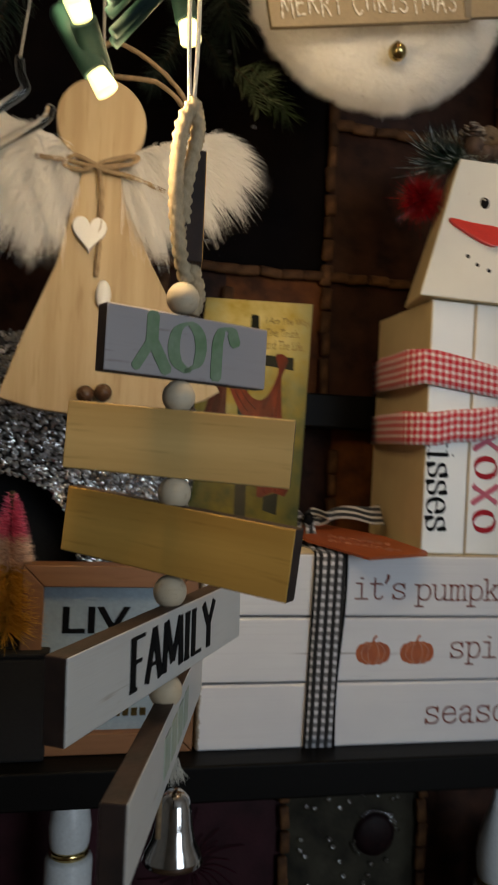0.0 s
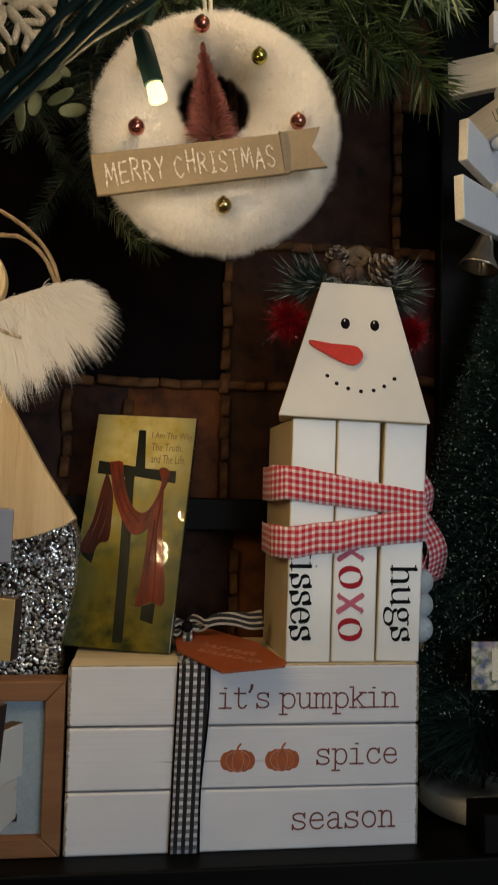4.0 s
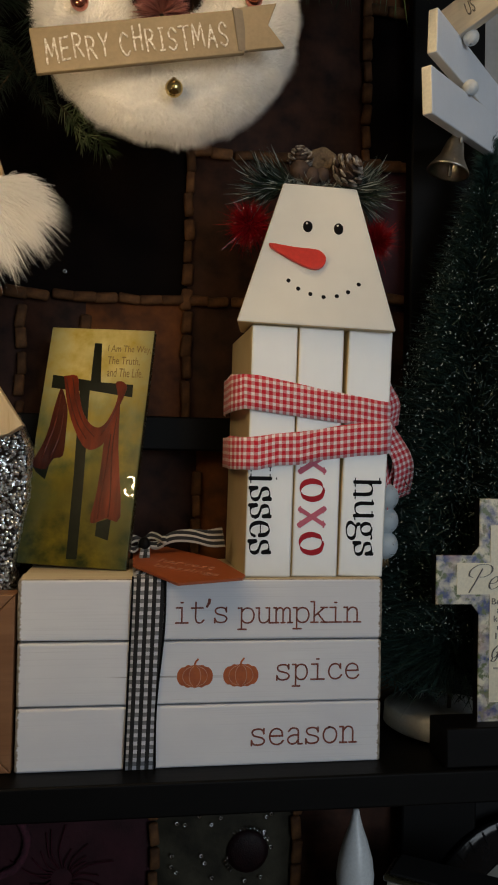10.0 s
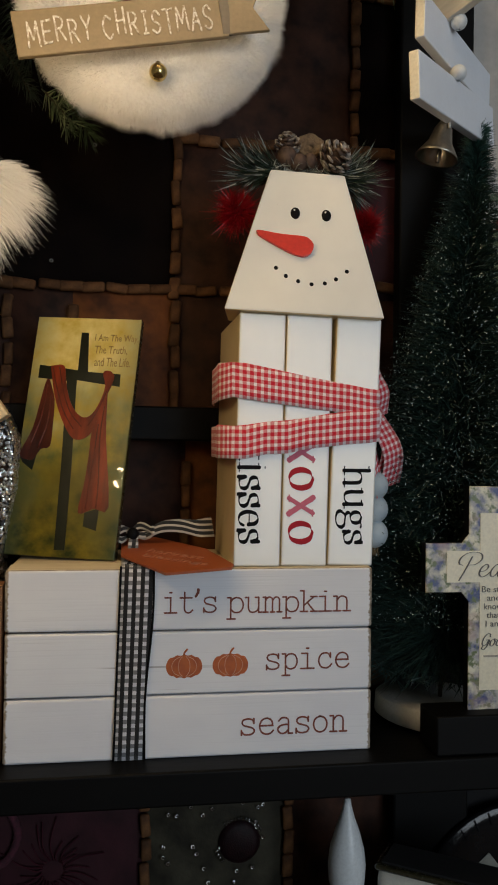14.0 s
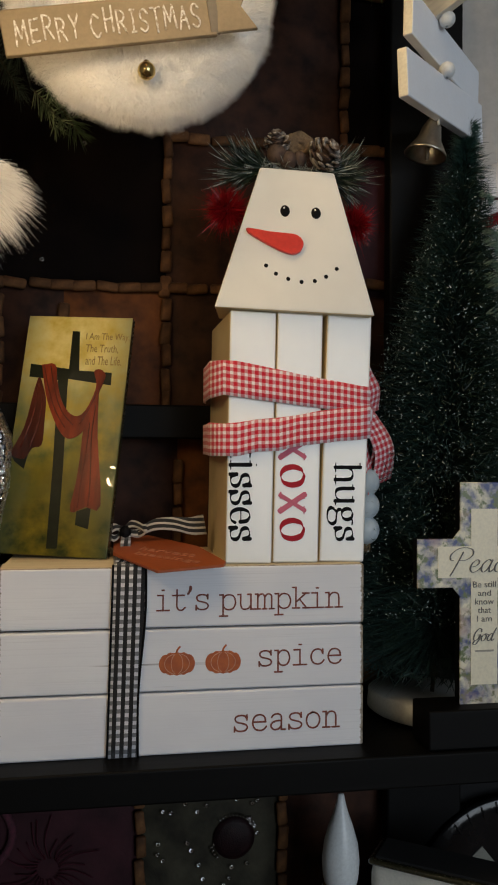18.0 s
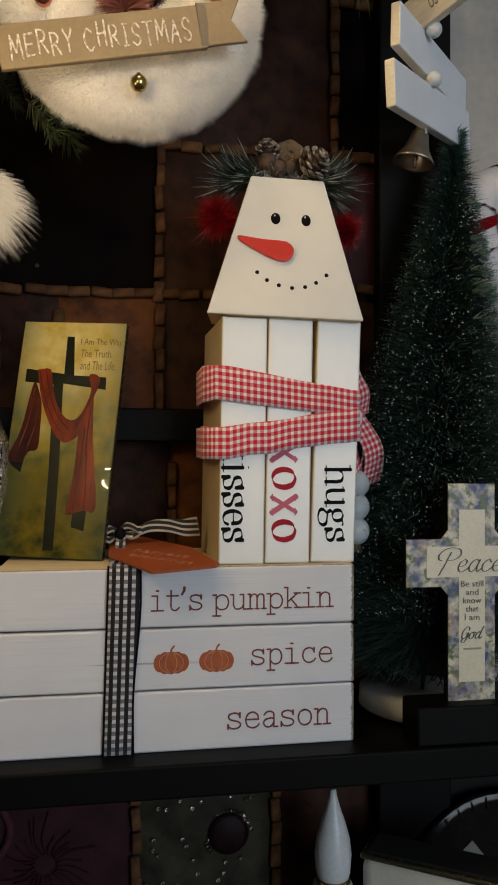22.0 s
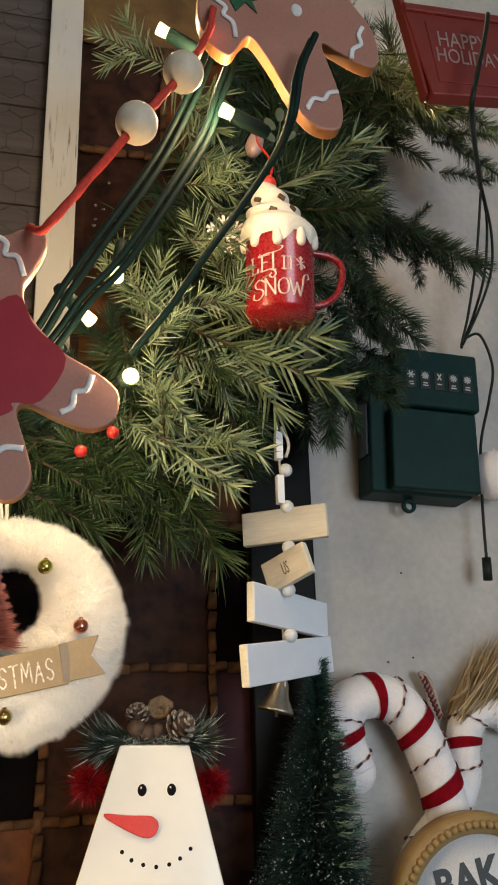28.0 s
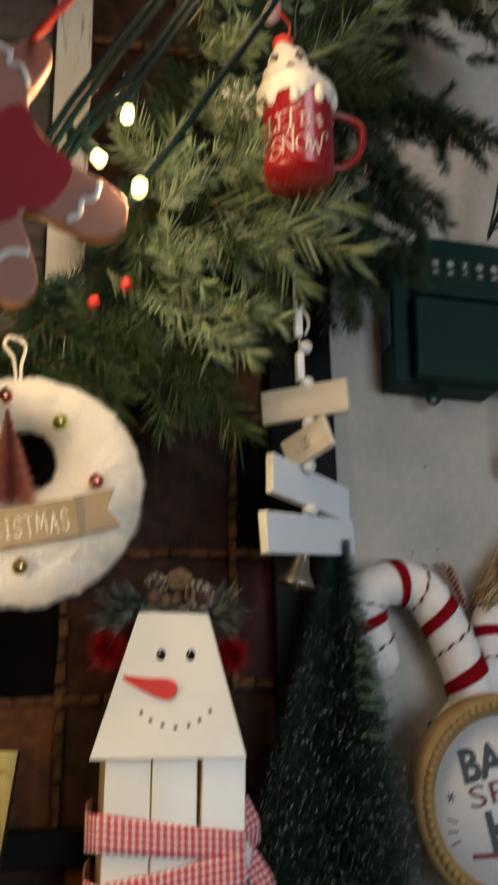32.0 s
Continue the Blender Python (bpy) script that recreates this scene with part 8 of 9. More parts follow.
for x0, z0, x1, z1 in FROSTED:
    branch("F", x0, z0, x1, z1, -0.020, -0.045)
for x0, z0, x1, z1 in [(0.196, 0.579, 0.237, 0.511), (0.164, 0.573, 0.183, 0.514), (0.101, 0.599, 0.138, 0.568), (0.164, 0.564, 0.114, 0.599), (0.155, 0.587, 0.205, 0.528), (0.220, 0.666, 0.269, 0.628), (0.130, 0.61, 0.165, 0.56), (0.09, 0.60, 0.06, 0.56), (0.12, 0.585, 0.095, 0.545)]:
    branch("M", x0, z0, x1, z1, 0.010, -0.010)
DARK = [
    (0.383, 0.988, 0.438, 0.963), (0.409, 1.0, 0.478, 0.984), (0.49, 1.03, 0.544, 0.98), (0.506, 0.987, 0.558, 0.975), (0.51, 0.965, 0.549, 0.923),
    (0.382, 0.974, 0.402, 0.908), (0.356, 0.955, 0.394, 0.887), (0.379, 0.938, 0.401, 0.855), (0.37, 0.888, 0.394, 0.816), (0.361, 0.847, 0.386, 0.783),
    (0.374, 0.862, 0.443, 0.834), (0.427, 0.852, 0.503, 0.822), (0.457, 0.846, 0.481, 0.794), (0.409, 0.853, 0.462, 0.843), (0.364, 0.809, 0.393, 0.73),
    (0.368, 0.778, 0.435, 0.731), (0.389, 0.756, 0.413, 0.708), (0.354, 0.747, 0.367, 0.682), (0.341, 0.704, 0.403, 0.662), (0.34, 0.698, 0.358, 0.638),
    (0.364, 0.724, 0.406, 0.696), (0.33, 0.703, 0.347, 0.626), (0.354, 0.913, 0.366, 0.825), (0.388, 0.891, 0.39, 0.834), (0.379, 1.016, 0.481, 1.013),
    (0.308, 1.084, 0.368, 1.044), (0.271, 0.691, 0.321, 0.741),
]
for x0, z0, x1, z1 in DARK:
    branch("D", x0, z0, x1, z1, 0.040, 0.015)
    branch("D", x0 + rnd.uniform(-0.02, 0.01), z0 + rnd.uniform(-0.02, 0.02), x1 - 0.01 + rnd.uniform(-0.03, 0.01), z1 + rnd.uniform(-0.02, 0.03), 0.060, 0.045)
    if x0 < 0.45:
        branch("D", x0 + rnd.uniform(-0.02, 0.02), z0 + rnd.uniform(-0.015, 0.015), x1 + rnd.uniform(-0.02, 0.005), z1 + rnd.uniform(-0.015, 0.015), 0.025, 0.000)
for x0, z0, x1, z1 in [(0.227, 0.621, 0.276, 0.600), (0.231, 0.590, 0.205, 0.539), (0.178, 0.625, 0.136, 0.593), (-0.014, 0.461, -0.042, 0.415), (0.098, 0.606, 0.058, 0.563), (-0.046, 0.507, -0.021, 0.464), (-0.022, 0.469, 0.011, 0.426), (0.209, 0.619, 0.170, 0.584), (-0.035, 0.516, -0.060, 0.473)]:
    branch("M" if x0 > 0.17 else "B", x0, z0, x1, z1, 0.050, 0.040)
branch("F", 0.014, 0.428, 0.034, 0.400, 0.040, 0.020)
branch("M", 0.022, 0.428, 0.044, 0.398, 0.035, 0.016)
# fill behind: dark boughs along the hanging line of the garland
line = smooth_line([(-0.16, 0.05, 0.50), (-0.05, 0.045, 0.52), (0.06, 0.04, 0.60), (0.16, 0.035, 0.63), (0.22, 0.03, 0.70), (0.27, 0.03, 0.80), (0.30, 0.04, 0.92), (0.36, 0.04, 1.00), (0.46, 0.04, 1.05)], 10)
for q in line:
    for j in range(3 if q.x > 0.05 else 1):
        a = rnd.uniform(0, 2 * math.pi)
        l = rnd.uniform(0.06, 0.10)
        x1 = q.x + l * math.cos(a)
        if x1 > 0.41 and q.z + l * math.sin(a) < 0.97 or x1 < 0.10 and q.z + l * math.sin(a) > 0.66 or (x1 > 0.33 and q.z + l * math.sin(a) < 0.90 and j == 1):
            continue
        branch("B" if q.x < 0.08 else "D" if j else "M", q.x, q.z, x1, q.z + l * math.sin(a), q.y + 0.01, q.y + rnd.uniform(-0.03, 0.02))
for q in line[18:62]:
    for j in range(1 if rnd.random() < 0.55 else 0):
        a = rnd.uniform(-2.2, 1.2) if j else rnd.uniform(-1.8, -0.2)
        l = rnd.uniform(0.055, 0.085)
        x0, z0 = q.x + rnd.uniform(-0.05, 0.02), q.z + rnd.uniform(-0.05, 0.04)
        if x0 + l * math.cos(a) > 0.12 or z0 < 0.62:
            branch("F" if rnd.random() < 0.25 else "M", x0, z0, x0 + l * math.cos(a), z0 + l * math.sin(a), rnd.uniform(-0.01, 0.02), rnd.uniform(-0.03, 0.0))
for x0, z0, x1, z1 in [(0.205, 0.690, 0.246, 0.700), (0.20, 0.75, 0.238, 0.735), (0.195, 0.80, 0.240, 0.790), (0.168, 0.655, 0.205, 0.690)]:
    branch("F", x0, z0, x1, z1, -0.065, -0.090)
part("core_wire", tube([tuple(q) for q in line], 0.004, 7, 1), M["stem"], garland, "twisted brown garland wire")
for px, py, pz in ((0.1432, -0.10, 0.5741), (0.1232, -0.10, 0.5602)):
    b_ = part("berry", ball(0.0042, (px, py, pz), 14, 10), M["berry"], garland, "small red berry")
    part("berry_stem", tube([(px, py, pz), (px + 0.004, py + 0.05, pz + 0.01), (px + 0.008, 0.02, pz + 0.015)], 0.0006, 5, 3), M["stem"], b_)
# pale frosted pick by the top and snowflake cut-outs
M["sage"] = surface("pale_sage_leaf", (0.11, 0.14, 0.08), (0.07, 0.09, 0.05), 0.6, scale=80)
M["flake_white"] = surface("sugared_white", (0.50, 0.49, 0.44), (0.34, 0.33, 0.29), 0.6, scale=700, fine=2200, bump=0.8, depth=0.0008)
pick = thing("snowflake_pick", "white sugared snowflake pick with sage leaves in the garland", "pick", pose(-0.0505, -0.03, 0.5265))
for k in range(6):
    a = radians(12 + 60 * k)
    d = Vector((math.cos(a), 0, math.sin(a)))
    e = Vector((-d.z, 0, d.x))
    arm = part("arm", tube([tuple(d * 0.002), tuple(d * 0.016), tuple(d * 0.034)], 0.0034, 8, 3, end=0.0030), M["flake_white"], pick, "sugared white snowflake arm")
    part("arm_end", ball(0.0032, tuple(d * 0.034), 10, 8), M["flake_white"], arm)
    for f in (0.013, 0.022):
        for side in (-1, 1):
            q = d * f
            r = q + (d * 0.6 + e * side * 0.85) * (0.012 if f < 0.02 else 0.009)
            part("barb", join(tube([tuple(q), tuple((q + r) / 2), tuple(r)], 0.0026, 7, 2, end=0.0022), ball(0.0024, tuple(r), 8, 6)), M["flake_white"], arm)
for k, (px_, pz_, turn_) in enumerate(((0.012, -0.034, 30), (0.026, -0.040, 60), (0.004, -0.048, -10), (0.018, -0.055, 20), (0.034, -0.050, 75), (-0.006, -0.038, -35), (0.030, -0.030, 100), (0.042, -0.058, 65), (0.010, -0.064, 5))):
    part("leaf", moved(ball(1.0, (0, 0, 0), 12, 8, (0.0045, 0.0010, 0.0105)), pose(px_, 0.012 - 0.002 * (k % 3), pz_, 15 * (k % 3 - 1), turn_, 20 * (k % 4 - 1.5))), M["sage"], pick, "pale sage leaf")
part("pick_stem", tube([(0, 0.005, -0.02), (0.004, 0.04, -0.03)], 0.0012, 5, 1), M["stem"], pick)
flake = thing("snowflake_ornament", "small pale snowflake cut-out in the garland", "ornament", pose(0.2304, -0.062, 0.7600, 0, 20, 0) @ Matrix.Scale(1.35, 4))
for k in range(6):
    a = k * 60
    part("arm", moved(box(0.013, 0.0012, 0.0016, (0.0065, 0, 0)), pose(0, 0, 0, 0, a, 0)), M["icing"], flake)
    for s in (-40, 40):
        part("barb", moved(moved(box(0.0050, 0.0012, 0.0013, (0.0025, 0, 0)), pose(0.0075, 0, 0, 0, s, 0)), pose(0, 0, 0, 0, a, 0)), M["icing"], flake)

spray = thing("leaf_spray", "small pale sage leaf spray in the garland", "leaves", pose(0.2850, -0.030, 0.8960))
part("stem", tube([(0.002, 0.010, -0.030), (0.000, 0, -0.012), (0.003, 0, 0.002), (0.004, 0, 0.012)], 0.0008, 6, 5), M["sage"], spray)
for px_, pz_, turn_, long_ in ((-0.008, -0.006, -50, 0.0085), (0.011, -0.004, 50, 0.0090), (-0.006, 0.007, -35, 0.0075), (0.012, 0.009, 40, 0.0085), (0.004, 0.019, 5, 0.0080)):
    part("leaf", moved(ball(1.0, (0, 0, 0), 12, 8, (0.0046, 0.0009, long_)), pose(px_, 0, pz_, 0, turn_, 0)), M["sage"], spray)
M["pink_drop"] = surface("pale_pink_resin", (0.52, 0.36, 0.33), (0.44, 0.29, 0.27), 0.3, scale=60, coat=0.4, bump=0.05)
drop = thing("drop_ornament", "pale pink drop shaped ornament in the garland", "ornament", pose(0.2597, -0.050, 0.8640, 0, 14, 0))
part("drop", lathe([(0, -0.016), (0.0045, -0.014), (0.0078, -0.007), (0.0070, 0.002), (0.0038, 0.012), (0.0012, 0.019), (0, 0.020)], 20), M["pink_drop"], drop)
part("hanging_thread", tube([(0, 0, 0.019), (0.001, 0.02, 0.035), (0.002, 0.05, 0.045)], 0.0004, 5, 3), M["white_cord"], drop)

# ---------------- mug ornament ----------------
mug = thing("mug_ornament", "red enamel mug ornament topped with whipped cream hanging in the garland", "ornament", pose(0.2678, -0.078, 0.6800, 4, 0, 0))
MR, MH = 0.0264, 0.0660
part("mug_body", lathe([(0, 0.0), (MR * 0.94, 0.0), (MR, 0.0030), (MR, MH - 0.001), (MR * 1.03, MH), (0, MH)], 48), M["mug_red"], mug)
part("handle", tube([(0.0255, 0, 0.0580), (0.0400, 0, 0.0570), (0.0495, 0, 0.0510), (0.0510, 0, 0.0400), (0.0465, 0, 0.0260), (0.0370, 0, 0.0165), (0.0255, 0, 0.0125)], 0.0028, 12, 8), M["mug_red"], mug, "red mug handle")
bm = lathe([(MR * 1.03, MH - 0.004), (MR * 1.12, MH - 0.001), (MR * 1.14, MH + 0.005), (MR * 1.02, MH + 0.012), (MR * 0.80, MH + 0.014), (MR * 0.78, MH + 0.020), (MR * 0.82, MH + 0.025), (MR * 0.58, MH + 0.030), (MR * 0.55, MH + 0.037), (MR * 0.58, MH + 0.042), (MR * 0.35, MH + 0.050), (MR * 0.28, MH + 0.056), (0, MH + 0.058)], 40)
for v in bm.verts:
    a = math.atan2(v.co.y, v.co.x)
    if v.co.z < MH + 0.002:
        v.co.z -= 0.0075 * max(0.0, math.sin(a * 7 + 1.0)) + 0.001
    v.co.z += 0.0016 * math.sin(2 * a + v.co.z * 160)


def leaning(place):
    """The whipped top is squat and leans to one side."""
    up = max(0.0, place.z - MH)
    return Vector((place.x - 0.17 * up, place.y, place.z - 0.17 * up))


for v in bm.verts:
    v.co = leaning(v.co)
part("cream", bm, M["cream"], mug, "dripping whipped cream")
for k in range(9):
    a = 2 * math.pi * k / 9 + 0.2
    part("drip", lathe([(0, -0.011), (0.0030, -0.0095), (0.0040, -0.006), (0.0036, 0.0), (0.0022, 0.004), (0, 0.004)], 12, Matrix.Translation((MR * 1.02 * math.cos(a), MR * 1.02 * math.sin(a), MH - 0.004 + 0.003 * math.sin(5 * k)))), M["cream"], mug)
for a, pz in ((-1.9, 0.018), (-1.1, 0.022), (-1.35, 0.034), (-2.4, 0.030)):
    part("chip", moved(box(0.0060, 0.0025, 0.0035, bevel=0.0007), Matrix.Translation(leaning(Vector((MR * 0.80 * math.cos(a) * (1 - 0.2 * (pz > 0.03)), MR * 0.80 * math.sin(a) * (1 - 0.2 * (pz > 0.03)), MH + pz)))) @ Matrix.Rotation(a + 1.57, 4, "Z") @ pose(0, 0, 0, 0, 25, 0)), M["choco"], mug, "brown chocolate chip")
part("cherry", ball(0.0075, (-0.0102, 0, MH + 0.0490), 18, 12, (1.15, 1.15, 0.8)), M["nose"], mug, "red cherry knob")
part("hanger", tube([(-0.0102, 0, MH + 0.040), (-0.004, 0.004, MH + 0.064), (-0.003, 0.010, MH + 0.078), (-0.010, 0.02, MH + 0.098), (-0.010, 0.03, MH + 0.115)], 0.0011, 6, 6), M["nose"], mug, "thin red hanging loop")


M["mug_print"] = surface("pinkish_white_print", (0.66, 0.52, 0.50), (0.54, 0.40, 0.39), 0.4, scale=200, bump=0.05)


def on_mug(strokes, x0, base, sx, sz):
    me = pen(strokes, 0.0014, 0.0006, lambda u, v: (x0 - 0.0045 + u * sx * 1.06, base - 0.0062 + v * sz), 0.0)
    for v in me.vertices:
        a = v.co.x / MR - math.pi / 2
        rr_ = MR + 0.0003 - v.co.y
        v.co.x, v.co.y = rr_ * math.cos(a), rr_ * math.sin(a)
    part("lettering", me, M["mug_print"], mug, "white curly letter")


on_mug(CAPS["L"], -0.0275, 0.0345, 0.0092, 0.0125)
on_mug(([(0.2, 1), (0.2, 0)], [(0.05, 1), (0.8, 1)], [(0.2, 0.55), (0.65, 0.55)], "~", [(0.05, 0), (0.5, 0.0), (1.1, 0.05), (1.35, -0.25), (1.1, -0.5), (0.85, -0.35), (1.0, -0.2)]), -0.0182, 0.0345, 0.0088, 0.0125)
on_mug(("~", [(-0.75, 1.30), (-0.85, 1.15), (-0.6, 1.1), (-0.3, 1.25), (0.4, 1.30), (1.0, 1.5), (1.15, 1.75), (0.9, 1.8)], [(0.4, 1.28), (0.4, 0)], [(0.2, 0), (0.6, 0)]), -0.0112, 0.0345, 0.0088, 0.0108)
on_mug(([(0.5, 1), (0.5, 0)], [(0.25, 1), (0.75, 1)], [(0.25, 0), (0.75, 0)]), -0.0028, 0.0350, 0.0062, 0.0100)
on_mug(([(0.5, 1), (0.5, 0)], [(0.1, 1), (0.9, 1)], [(0.3, 0), (0.7, 0)]), 0.0012, 0.0350, 0.0080, 0.0100)
on_mug(("~", [(1.0, 0.85), (0.6, 1.05), (0.2, 0.85), (0.3, 0.55), (0.75, 0.40), (0.9, 0.1), (0.5, -0.2), (0.0, -0.05), (0.05, 0.2)],), -0.0245, 0.0150, 0.0095, 0.0125)
on_mug(([(0.5, 1), (0.5, 0)], [(0.05, 0.75), (0.95, 0.25)], [(0.05, 0.25), (0.95, 0.75)], [(0.35, 0.9), (0.5, 0.78)], [(0.65, 0.9), (0.5, 0.78)], [(0.35, 0.1), (0.5, 0.22)], [(0.65, 0.1), (0.5, 0.22)]), 0.0100, 0.0365, 0.0075, 0.0095)
on_mug(CAPS["N"], -0.0145, 0.0150, 0.0092, 0.0125)
on_mug(CAPS["O"], -0.0045, 0.0150, 0.0084, 0.0125)
on_mug(([(0.0, 1), (0.27, 0), (0.5, 0.75), (0.73, 0)], "~", [(0.73, 0), (0.95, 0.8), (1.05, 1.3), (1.35, 1.5), (1.5, 1.25), (1.3, 1.15)]), 0.0045, 0.0150, 0.0108, 0.0125)
for k in range(3):
    part("flake_print", moved(box(0.0090, 0.0006, 0.0009), Matrix.Translation((0.0125, -0.0236, 0.0415)) @ pose(0, 0, 34) @ pose(0, 0, 0, 0, 60 * k, 0)), M["icing"], mug, "white printed snowflake")

# ---------------- gingerbread garland ----------------
def blob(pts, n=6):
    """A closed smooth outline through the given corners."""
    p = [Vector((a, 0, b)) for a, b in pts]
    out_ = []
    m_ = len(p)
    for k in range(m_):
        a, b, c, d = p[k - 1], p[k], p[(k + 1) % m_], p[(k + 2) % m_]
        for j in range(n):
            t = j / n
            q = 0.5 * (2 * b + (c - a) * t + (2 * a - 5 * b + 4 * c - d) * t * t + (3 * b - a - 3 * c + d) * t ** 3)
            out_.append((q.x, q.z))
    return out_


g1 = thing("gingerbread_ornament", "flat brown gingerbread cut-out with a crimson shirt and white icing", "ornament", group="gingerbread garland cut-outs")
o1 = blob([(0.0480, 0.6520), (0.0640, 0.6440), (0.0760, 0.6340), (0.0860, 0.6385), (0.0960, 0.6395), (0.0990, 0.6300), (0.0930, 0.6140), (0.0890, 0.6050), (0.0930, 0.5900), (0.1090, 0.5720), (0.1290, 0.5600), (0.1385, 0.5500), (0.1360, 0.5360), (0.1240, 0.5310), (0.1080, 0.5360), (0.0950, 0.5420), (0.0900, 0.5380), (0.0950, 0.5220), (0.0990, 0.5060), (0.0945, 0.4960), (0.0850, 0.4940), (0.0760, 0.5040), (0.0640, 0.5220), (0.0400, 0.5300), (0.0100, 0.5280), (-0.005, 0.560), (0.004, 0.600), (0.0250, 0.6350)])
part("cut_out", prism(o1, 0.008, 0.0010, -0.228, 1), [M["ginger"], M["ginger_edge"]], g1)
part("shirt", prism(blob([(0.0080, 0.585), (0.0420, 0.600), (0.0650, 0.588), (0.0860, 0.6000), (0.0960, 0.5830), (0.1120, 0.5670), (0.1015, 0.5440), (0.0880, 0.5420), (0.0870, 0.5370), (0.0640, 0.5290), (0.0300, 0.535), (0.0100, 0.55)], 4), 0.0006, 0, -0.2285), M["sweater"], g1, "crimson painted shirt")


def icing_line(pts, y, parent, r=0.0016):
    part("icing_line", moved(tube([(a, 0, b) for a, b in pts], r, 8, 6), Matrix.Translation((0, y, 0)) @ Matrix.Diagonal((1, 0.35, 1, 1))), M["icing"], parent, "wavy white icing line")


icing_line([(0.0735, 0.6330), (0.0790, 0.6290), (0.0790, 0.6225), (0.0850, 0.6215), (0.0890, 0.6110)], -0.2285, g1)
icing_line([(0.1105, 0.5380), (0.1160, 0.5420), (0.1170, 0.5490), (0.1225, 0.5510), (0.1250, 0.5590)], -0.2285, g1)
icing_line([(0.0660, 0.5130), (0.0730, 0.5095), (0.0800, 0.5140), (0.0860, 0.5190), (0.0945, 0.5190)], -0.2285, g1)
g2 = thing("gingerbread_ornament", "flat brown gingerbread cut-out with icing and a green bow", "ornament", group="gingerbread garland cut-outs")
o2 = blob([(0.1800, 0.8150), (0.1765, 0.7960), (0.1775, 0.7790), (0.1850, 0.7640), (0.1950, 0.7590), (0.2020, 0.7700), (0.2080, 0.7745), (0.2180, 0.7600), (0.2290, 0.7380), (0.2390, 0.7220), (0.2500, 0.7160), (0.2600, 0.7190), (0.2625, 0.7330), (0.2590, 0.7520), (0.2520, 0.7780), (0.2600, 0.7760), (0.2740, 0.7690), (0.2850, 0.7680), (0.2885, 0.7790), (0.2850, 0.7980), (0.2700, 0.8240), (0.2600, 0.8700), (0.2300, 0.8900), (0.2000, 0.8600)])
part("cut_out", prism(o2, 0.009, 0.0010, -0.244, 1), [M["ginger"], M["ginger_edge"]], g2)
icing_line([(0.1860, 0.7990), (0.1925, 0.7940), (0.1915, 0.7880), (0.1970, 0.7830), (0.1985, 0.7720)], -0.2445, g2)
icing_line([(0.2400, 0.7280), (0.2440, 0.7360), (0.2505, 0.7365), (0.2540, 0.7420), (0.2600, 0.7440)], -0.2445, g2)
icing_line([(0.2700, 0.7705), (0.2715, 0.7780), (0.2770, 0.7830), (0.2760, 0.7900), (0.2790, 0.7970)], -0.2445, g2)
for px, pz in ((0.2370, 0.8015), (0.2270, 0.8230)):
    part("icing_dot", ball(0.0042, (px, -0.2440, pz), 14, 10, (0.85, 0.2, 1.15)), M["icing"], g2, "white icing button")
part("bow", prism([(0.1940, 0.8030), (0.2060, 0.8080), (0.2200, 0.8150), (0.2170, 0.8060), (0.2090, 0.8020), (0.2120, 0.7930), (0.2050, 0.8000), (0.1990, 0.7920)], 0.001, 0, -0.2448), M["green_paint"], g2, "painted green bow")
beads = thing("bead_cord", "red braided cord with round wooden beads between the cut-outs", "garland")
part("cord", tube([(0.0900, -0.2310, 0.6380), (0.1000, -0.262, 0.6195), (0.1215, -0.2665, 0.6510), (0.1407, -0.268, 0.6812), (0.1642, -0.268, 0.7179), (0.1790, -0.258, 0.7560), (0.1850, -0.2450, 0.7900)], 0.0021, 9, 10, lobes=3, twist=600), M["red_cord"], beads)
for px, pz in ((0.1407, 0.6812), (0.1642, 0.7179)):
    part("bead", bead(0.0108, 0.0026), M["bead_smooth"], beads, "round pale wooden bead", pose(px, -0.268, pz, 0, 32.6, 0))
part("cord_end", tube([(0.1850, -0.2375, 0.8650), (0.16, -0.20, 0.95), (0.14, -0.10, 1.10)], 0.0020, 7, 4), M["red_cord"], beads)

# ---------------- light string ----------------
string = thing("light_string", "green wired string of lit warm bulbs through the garland", "lights")
CABLES = [
    [(0.2416, -0.262, 0.7657), (0.2326, -0.26, 0.7416), (0.2292, -0.25, 0.7152), (0.2238, -0.225, 0.705), (0.2063, -0.21, 0.679), (0.1852, -0.205, 0.6455), (0.1682, -0.2, 0.6176), (0.1491, -0.19, 0.5931)],
    [(0.2394, -0.26, 0.7627), (0.2304, -0.258, 0.7386), (0.227, -0.248, 0.7122), (0.2216, -0.223, 0.702), (0.2041, -0.208, 0.676), (0.183, -0.203, 0.6425), (0.166, -0.198, 0.6146), (0.1469, -0.188, 0.5901)],
    [(0.0388, -0.19, 0.446), (0.0395, -0.186, 0.438), (0.0385, -0.181, 0.432)],
    [(-0.0870, -0.19, 0.352), (-0.0890, -0.192, 0.332), (-0.0850, -0.193, 0.316)],
]
